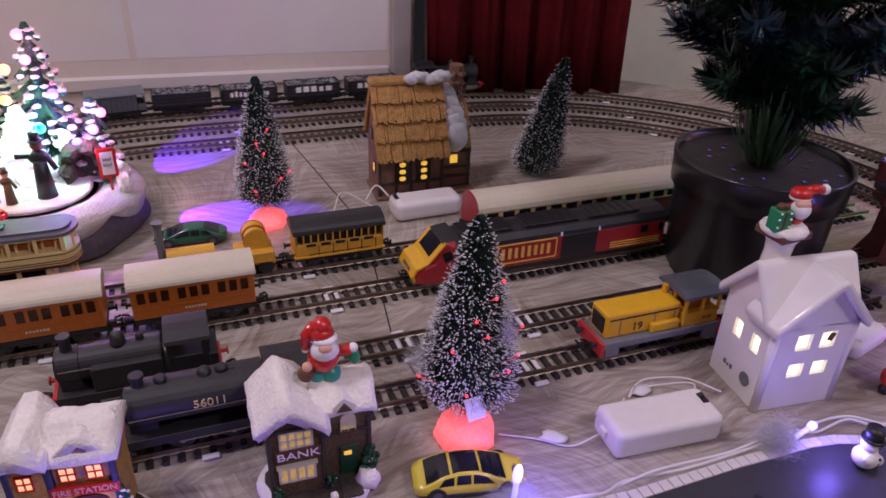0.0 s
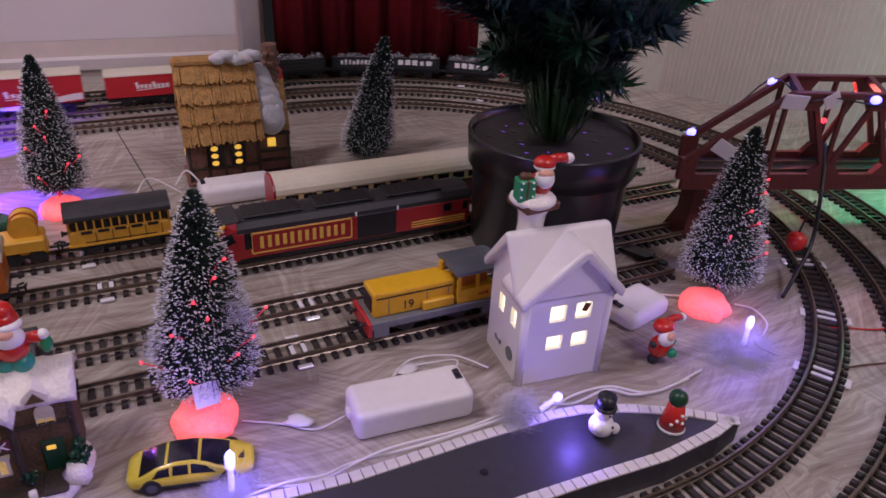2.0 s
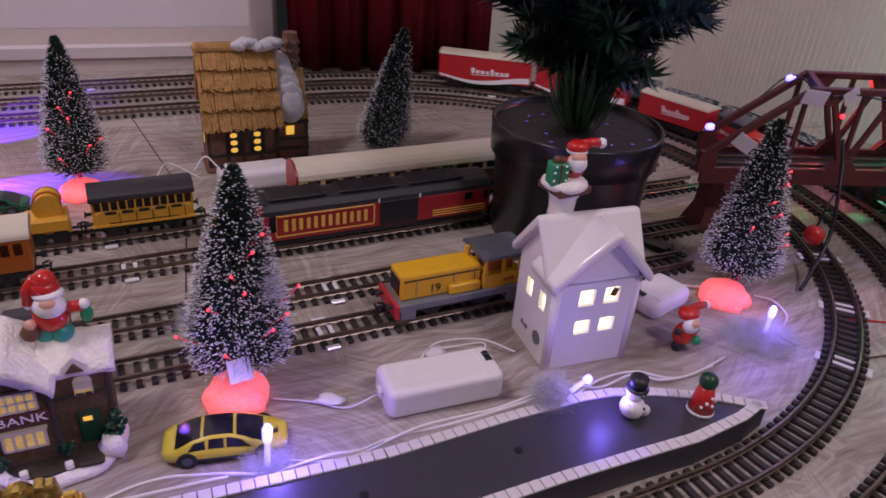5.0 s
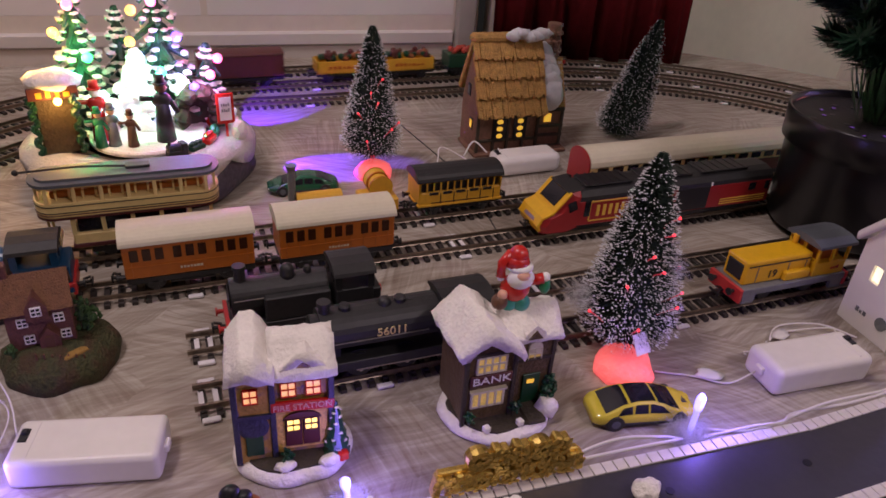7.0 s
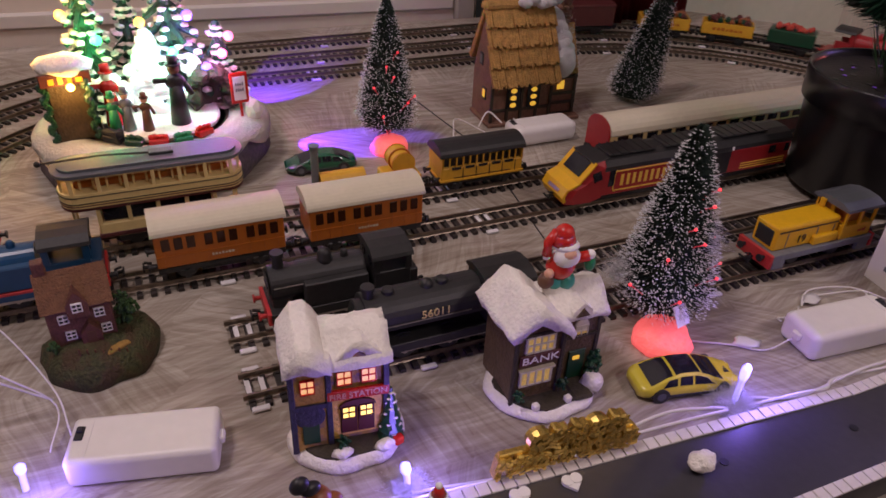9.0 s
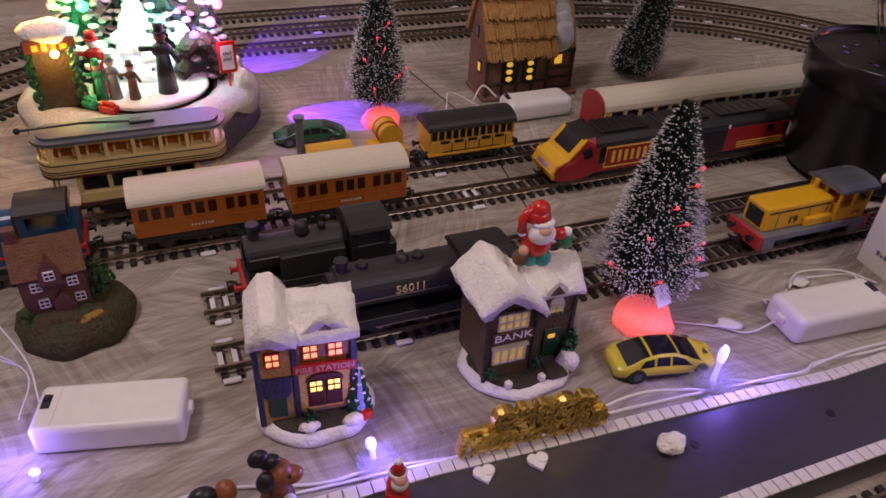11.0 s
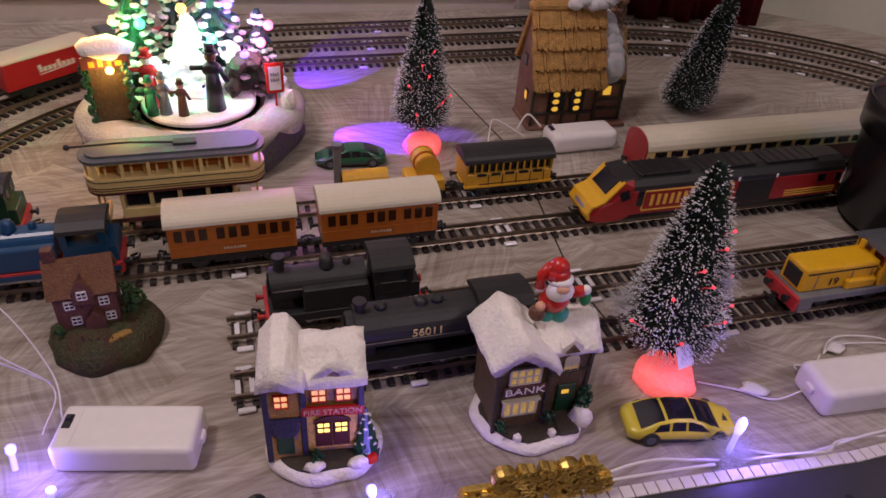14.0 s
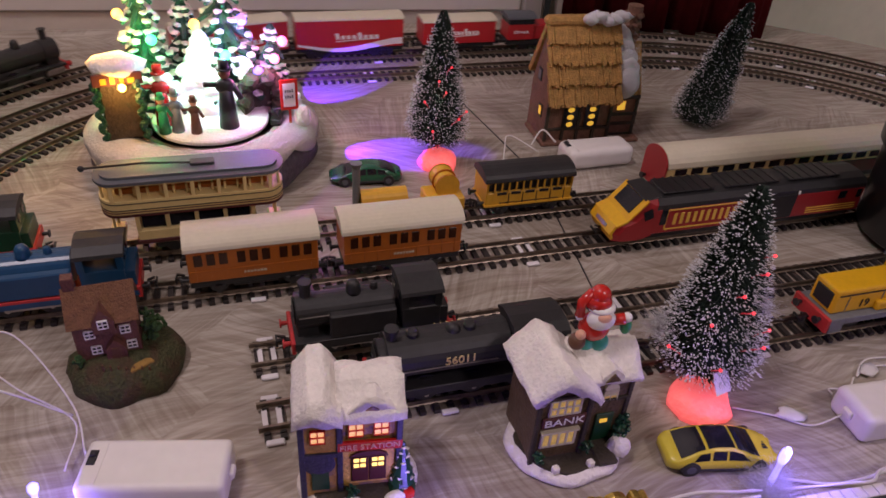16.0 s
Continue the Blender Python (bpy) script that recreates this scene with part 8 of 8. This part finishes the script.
part("rock_tunnel", b, TIMBER, orn, "dark rock tunnel mouth")
board_sign = part("notice_board", box(BM(), (0.0150, 0.0016, 0.0270), (0.0700, -0.0260, 0.0690), 6, 0.0006), SUITRED, orn, "red framed notice board")
part("notice_paper", box(BM(), (0.0100, 0.0006, 0.0205), (0.0700, -0.0272, 0.0690), 6), SIGNWHITE, board_sign)
for dz in (0.004, -0.001):
    bars(board_sign, 0.0075, 0.0030, 4, pose(0.0700, -0.0278, 0.0690 + dz, 90, 0, 6), MIDGREY, "notice_bars", 3)
part("notice_post", box(BM(), (0.0022, 0.0016, 0.020), (0.0700, -0.0255, 0.0500)), SUITRED, board_sign)
part("wreath_post", blob(BM(), 0.0085, (0.0800, -0.0260, 0.0480), (0.8, 0.8, 1.2), 0.3, 6), SNOW, orn)


def statuette(label, x, y, z, h, coat, head, turn=0):
    k = h / 0.040
    return figure("statuette", label, (C.x + x, C.y + y, z), turn, [
        (coat, "cone", 0.0060 * k, 0.0036 * k, 0.026 * k, (0, 0, 0.0130 * k)), (coat, "ball", 0.0050 * k, (0, 0, 0.026 * k), (1.2, 0.8, 1)),
        (coat, "tube", 0.0017 * k, [(0.004 * k, 0, 0.027 * k), (0.0085 * k, -0.002 * k, 0.018 * k)]), (coat, "tube", 0.0017 * k, [(-0.004 * k, 0, 0.027 * k), (-0.012 * k, -0.003 * k, 0.0285 * k)]),
        (head, "ball", 0.0036 * k, (0, 0, 0.0340 * k)), (coat, "cone", 0.0046 * k, 0.0046 * k, 0.0010 * k, (0, 0, 0.0366 * k)), (coat, "cone", 0.0032 * k, 0.0030 * k, 0.0050 * k, (0, 0, 0.0395 * k))])


statuette("dark caped statuette with top hat on the ornament", 0.0200, -0.0300, 0.0462, 0.054, DWIRE, FIGBROWN)
statuette("red coated statuette on the ornament", -0.0300, -0.0180, 0.0462, 0.048, SUITRED, SIGNWHITE)
statuette("small green coated statuette on the ornament", -0.0300, -0.0340, 0.0462, 0.032, FIGGREEN, SKIN)
statuette("small grey coated statuette on the ornament", -0.0200, -0.0330, 0.0462, 0.034, MIDGREY, SKIN)
statuette("small brown coated statuette on the ornament", -0.0060, -0.0380, 0.0462, 0.030, FIGBROWN, SKIN)

# the toy train that circles on the ornament
toy = thing("toy_train", (C.x + 0.006, C.y - 0.008, 0.0420), 0, "tiny toy train circling on the winter ornament", "toy train")
for i, (m_, w, h) in enumerate(((SOOT, 0.017, 0.009), (DGREEN, 0.014, 0.008), (SUITRED, 0.015, 0.009), (FIGGREEN, 0.014, 0.008), (SUITRED, 0.014, 0.009))):
    a = 0.34 * i
    b = box(BM(), (w, 0.0080, h * 0.6), (0, 0, h * 0.42), 0, 0.0008)
    if i == 0:
        cyl(b, 0.0036, 0.0036, w * 0.6, (-w * 0.15, 0, h * 0.9), "x", 12)
        cyl(b, 0.0012, 0.0016, 0.005, (-w * 0.35, 0, h * 1.35), "z", 8)
        box(b, (w * 0.3, 0.0084, h * 0.7), (w * 0.32, 0, h * 0.95), 0, 0.0005)
    else:
        for k in range(5):
            blob(b, 0.0026, (-w * 0.35 + k * w * 0.17, 0.001 * (k % 2), h * 0.85), (1, 1, 1), 0.4, k, 1)
    o = part("toy_carriage", b, m_, toy)
    o.matrix_basis = pose(0.0545 * math.cos(a), 0.0545 * math.sin(a), 0, 0, 0, math.degrees(a) + 90)


# ---- leds, wires and cotton wool ----
def led(at, h, label, lean=0, turn=0, cotton=0):
    th = thing("led_light", at, turn, label, "led light", "blue led lights")
    m = pose(0, 0, 0, 0, lean, 0)
    stem = part("stem", cyl(BM(), 0.0017, 0.0015, h * 0.72, (0, 0, h * 0.36), "z", 10), LEDSTEM, th, "clear plastic stem")
    stem.matrix_basis = m
    bulb = part("bulb", lathe(BM(), [(0.0021, h * 0.68), (0.0026, h * 0.78), (0.0025, h * 0.94), (0.0012, h * 1.02)], (0, 0, 0), 12), BLUELED, th, "bright blue-white bulb")
    bulb.matrix_basis = m
    if cotton:
        b = wisps(BM(), cotton * 1.4, 900, 3, 0.6)
        tagged(part("cotton_tuft", b, COTTON, th, "tuft of white cotton wool"), kind="stuff")
    return th


led((0.2215, -0.0465, 0.001), 0.031, "blue led on a clear stem by the yellow car", 2, 0, 0.010)
led((0.0285, -0.0330, 0.001), 0.019, "blue led standing before the fire station", -6, 0, 0.006)
led((-0.1430, 0.0330, 0.0), 0.014, "blue led before the white battery box", 20, 90)
led((-0.1235, 0.0120, 0.0), 0.006, "blue led against the battery box", 10, 0)
led((0.3960, -0.0660, 0.0175), 0.015, "blue led lying on the platform's edge", 62, 0, 0.0)
led((0.5770, -0.0510, 0.0), 0.027, "blue led on a clear stem by the curved track", 0, 0, 0.0)


def cotton_pile(at, size, label, seed, up=0.6, n=900):
    o = part("cotton_wool", wisps(BM(), size, n, seed, up), COTTON)
    o.matrix_basis = pose(*at)
    return tagged(o, label, "cotton wool", kind="stuff")


cotton_pile((0.3790, -0.0670, 0.0165), 0.011, "tuft of white cotton wool on the platform's edge", 2, 1.6, 1200)
cotton_pile((0.5720, -0.0520, 0.0), 0.024, "flat patch of white cotton wool round the led", 5, 0.18, 2200)
cotton_pile((0.2020, 0.0470, 0.034), 0.011, "wisp of white cotton wool caught on the tree", 9, 1.2, 500)
cotton_pile((0.2420, 0.0240, 0.062), 0.010, "wisp of white cotton wool on the frosted tree", 10, 1.6, 500)

for k, (pts, r, label) in enumerate((
        ([(-0.20, -0.030, 0.001), (-0.10, -0.028, 0.002), (-0.05, -0.022, 0.001), (0.0, -0.036, 0.002), (0.03, -0.037, 0.002), (0.10, -0.047, 0.002), (0.16, -0.050, 0.019), (0.19, -0.055, 0.019), (0.215, -0.049, 0.004)], 0.0009, "white wire along the board's front"),
        ([(-0.20, -0.035, 0.001), (-0.08, -0.034, 0.002), (0.02, -0.040, 0.002), (0.07, -0.056, 0.019), (0.14, -0.0565, 0.0195), (0.20, -0.060, 0.019)], 0.0009, "white wire along the platform edge"),
        ([(0.225, -0.0500, 0.002), (0.248, -0.064, 0.0185), (0.265, -0.0665, 0.0185), (0.285, -0.058, 0.012), (0.315, -0.0660, 0.0185), (0.360, -0.0655, 0.0185), (0.385, -0.0640, 0.0185)], 0.0009, "white wire looping over the platform edge"),
        ([(0.232, -0.0440, 0.002), (0.262, -0.0560, 0.004), (0.300, -0.0620, 0.0185), (0.345, -0.0640, 0.0185), (0.380, -0.0620, 0.0185), (0.405, -0.0560, 0.004)], 0.0009, "white wire beside the platform"),
        ([(0.401, -0.0620, 0.018), (0.428, -0.0560, 0.003), (0.455, -0.0540, 0.004), (0.470, -0.0640, 0.003), (0.495, -0.0660, 0.002), (0.530, -0.0600, 0.002)], 0.0009, "white wire past the figurines"),
        ([(0.403, -0.0600, 0.004), (0.430, -0.0500, 0.003), (0.458, -0.0520, 0.004), (0.480, -0.0660, 0.003), (0.515, -0.0640, 0.002)], 0.0009, "second white wire past the figurines"),
        ([(0.2380, 0.008, 0.001), (0.258, -0.004, 0.002), (0.275, -0.016, 0.002), (0.293, -0.018, 0.008)], 0.0006, "thin white wire from the tree base"),
        ([(0.366, -0.012, 0.014), (0.374, 0.000, 0.012), (0.362, 0.014, 0.003), (0.345, 0.016, 0.002), (0.334, 0.011, 0.002), (0.352, 0.022, 0.003), (0.378, 0.012, 0.006), (0.395, -0.006, 0.004)], 0.0006, "tangle of thin white wire"),
        ([(0.330, 0.010, 0.003), (0.318, 0.002, 0.004), (0.308, 0.006, 0.002), (0.300, -0.002, 0.008)], 0.0006, "thin white wire behind the battery box"),
        ([(0.530, 0.030, 0.010), (0.545, 0.034, 0.004), (0.570, 0.022, 0.003), (0.585, 0.012, 0.004)], 0.0008, "white wire between box and tree base"),
        ([(0.612, -0.008, 0.003), (0.622, -0.018, 0.002), (0.617, -0.036, 0.002), (0.603, -0.046, 0.001)], 0.0008, "white wire beside the curved track"),
        ([(0.2500, 0.335, 0.003), (0.225, 0.352, 0.014), (0.212, 0.330, 0.012), (0.200, 0.300, 0.003)], 0.0006, "thin white wire loop by the cottage"),
        ([(0.268, 0.338, 0.010), (0.258, 0.350, 0.018), (0.246, 0.345, 0.006)], 0.0009, "short white wire at the cottage corner"),
        ([(-0.121, 0.052, 0.010), (-0.128, 0.080, 0.020), (-0.150, 0.100, 0.055), (-0.168, 0.090, 0.062), (-0.150, 0.078, 0.040), (-0.128, 0.075, 0.012), (-0.132, 0.050, 0.004)], 0.0005, "loop of white wire standing off the box"),
        ([(-0.215, 0.085, 0.028), (-0.170, 0.083, 0.040), (-0.130, 0.082, 0.010)], 0.0006, "white wire running off to the side"))):
    tagged(part("white_wire", tube(BM(), smooth_path(pts, 8), r, 6), WIRE, smooth=True), label, "wire", "white wires")
for pts, m_, label in (([(0.650, -0.055, 0.001), (0.670, -0.062, 0.001), (0.700, -0.075, 0.001), (0.760, -0.080, 0.001)], SUITRED, "red wire lying outside the curved track"),
                       ([(0.603, -0.095, 0.001), (0.640, -0.098, 0.001), (0.700, -0.115, 0.001)], FIGBROWN, "brown wire lying outside the curved track"),
                       ([(0.592, -0.045, 0.002), (0.585, -0.056, 0.004), (0.592, -0.066, 0.001)], FIGBROWN, "short brown wire at the curved track")):
    tagged(part("track_wire", tube(BM(), smooth_path(pts, 8), 0.0007, 6), m_, smooth=True), label, "wire")
for at, turn, s in (((0.345, 0.013, 0.002), 20, 0.010), ((0.268, -0.006, 0.002), -20, 0.011), ((0.590, -0.048, 0.002), 30, 0.010)):
    b = blob(BM(), s * 0.6, (0, 0, 0.001), (1.3, 0.8, 0.25), 0.6, at[0] * 50, 2)
    tagged(part("tape_scrap", b, CLEAR, smooth=True), "crumpled scrap of clear tape", "tape").matrix_basis = pose(*at, 0, 0, turn)
loose = thing("rerailer_ramp", (0.590, 0.094, 0.0), -72, "loose black plastic rerailing ramp by the siding", "track piece")
part("ramp", prism(BM(), [(-0.022, 0.0), (0.022, 0.0), (0.022, 0.006), (-0.022, 0.002)], 0.014, (0, 0, 0), "y"), BLACK, loose)
part("handle", box(BM(), (0.020, 0.005, 0.004), (0.028, 0, 0.004), 0, 0.001), BLACK, loose)

# the lights' own lamps
VIOLET = (0.26, 0.16, 1.0)
for at, p in (((0.2255, -0.0520, 0.036), 0.110), ((0.0320, -0.0420, 0.022), 0.090), ((-0.1330, 0.0220, 0.016), 0.060), ((0.4050, -0.0880, 0.0360), 0.050), ((0.5770, -0.0560, 0.0320), 0.080)):
    lamp("led_lamp", "POINT", at, p, VIOLET, 0.004)
lamp("bridge_lamp", "POINT", (0.760, 0.090, 0.240), 0.42, (0.35, 0.28, 1.0), 0.005)
lamp("bridge_red_lamp", "POINT", (0.80, 0.100, 0.135), 0.30, (1.0, 0.15, 0.12), 0.004)
lamp("bridge_green_lamp", "POINT", (0.900, 0.060, 0.100), 0.60, (0.05, 1.0, 0.5), 0.004)
lamp("ornament_white", "POINT", (C.x + 0.004, C.y - 0.022, 0.095), 0.04, (0.85, 0.90, 1.0), 0.006)
lamp("ornament_amber", "POINT", (C.x - 0.055, C.y - 0.046, 0.086), 0.075, (1.0, 0.55, 0.15), 0.004)
lamp("ornament_side_amber", "POINT", (C.x - 0.085, C.y + 0.004, 0.110), 0.10, (1.0, 0.50, 0.12), 0.006)
lamp("ornament_violet", "SPOT", (C.x + 0.094, C.y + 0.000, 0.040), 3.4, (0.12, 0.012, 1.0), 0.001, (0.100, 0.3640, 0.0), 44, 0.1)
lamp("ornament_violet_back", "SPOT", (C.x + 0.085, C.y + 0.075, 0.050), 3.4, (0.12, 0.012, 1.0), 0.001, (0.088, 0.5230, 0.0), 42, 0.1)
lamp("ornament_pink", "POINT", (C.x + 0.056, C.y - 0.030, 0.085), 0.03, (0.8, 0.35, 1.0), 0.005)
for at, c_, p in (((C.x - 0.040, C.y - 0.004, 0.112), BULBS["green"], 0.08), ((C.x + 0.022, C.y - 0.018, 0.104), BULBS["green"], 0.07), ((C.x - 0.060, C.y + 0.000, 0.134), BULBS["amber"], 0.08),
                  ((C.x + 0.040, C.y - 0.016, 0.122), BULBS["violet"], 0.12), ((C.x + 0.060, C.y - 0.014, 0.100), BULBS["pink"], 0.08), ((C.x + 0.020, C.y - 0.006, 0.160), BULBS["pink"], 0.06)):
    lamp("fairy_lamp", "POINT", at, p * 1.9, c_, 0.004)
for at in ((0.2190, 0.0040, 0.022), (0.1480, 0.3220, 0.020), (0.5980, -0.0100, 0.018)):
    lamp("pink_base_lamp", "POINT", (at[0], at[1] - 0.012, 0.012), 0.004, (1.0, 0.2, 0.2), 0.006)


# ---- sleepers, piece by piece on the nearer tracks ----
for tr, x0, x1, y0, y1, h in SIDING_LINES:
    n = int((x1 - x0) / PITCH)
    spots = [(x0 + (i + 0.5) * PITCH, y0 + (y1 - y0) * (i + 0.5) / n, h + random.uniform(-0.8, 0.8)) for i in range(n)]
    for sp in spots:
        lay_sleeper(tr, *sp)
for tr, r, total in TRACKS_LATER:
    n = int(total / PITCH)
    near, far = [], []
    for i in range(n):
        x, y, h = loop_at(r, total * i / n)
        (near if x > 0.40 and y < 0.33 and r < 0.42 and len(near) < 290 else far).append((x, y, h))
    for sp in near:
        lay_sleeper(tr, *sp)
    joined_sleepers(tr, far)


# ---- platform edging, block by block ----
def edge_blocks(line, inset, step=0.0066):
    b = box(BM(), (step * 0.91, 0.0068, 0.0012), (0, 0, 0.0006), 0, 0.0002)
    me = bpy.data.meshes.new("edge_block")
    b.to_mesh(me)
    b.free()
    me.materials.append(EDGING)
    pts = [Vector((x, y, 0)) for x, y in line]
    left = 0.0
    for p, q in zip(pts, pts[1:]):
        d = q - p
        n = Vector((-d.y, d.x, 0)).normalized()
        s = left
        while s < d.length:
            c = p + d.normalized() * s + n * inset
            if -0.16 < c.x < 0.499:
                o = new("edge_block", me)
                o.parent = platform
                o.matrix_basis = pose(c.x, c.y, PLAT_Z - 0.0006, 0, 0, math.degrees(math.atan2(d.y, d.x)))
            s += step
        left = s - d.length


edge_blocks(BACK, -0.0035)
edge_blocks(FRONT, -0.0035)


def motions():
    for car, radius, s0, speed in MOVING:
        rows = []
        for i in range(65):
            t = 16.0 * i / 64
            x, y, h = loop_at(radius, s0 + speed * t)
            rows.append((t, pose(x, y, RAIL_TOP, 0, 0, h)))
        walk(car, rows)
    rows = [(16.0 * i / 32, pose(C.x + 0.006, C.y - 0.008, 0.0420, 0, 0, -34.0 * 16.0 * i / 32 + 170)) for i in range(33)]
    walk(toy, rows)


motions()
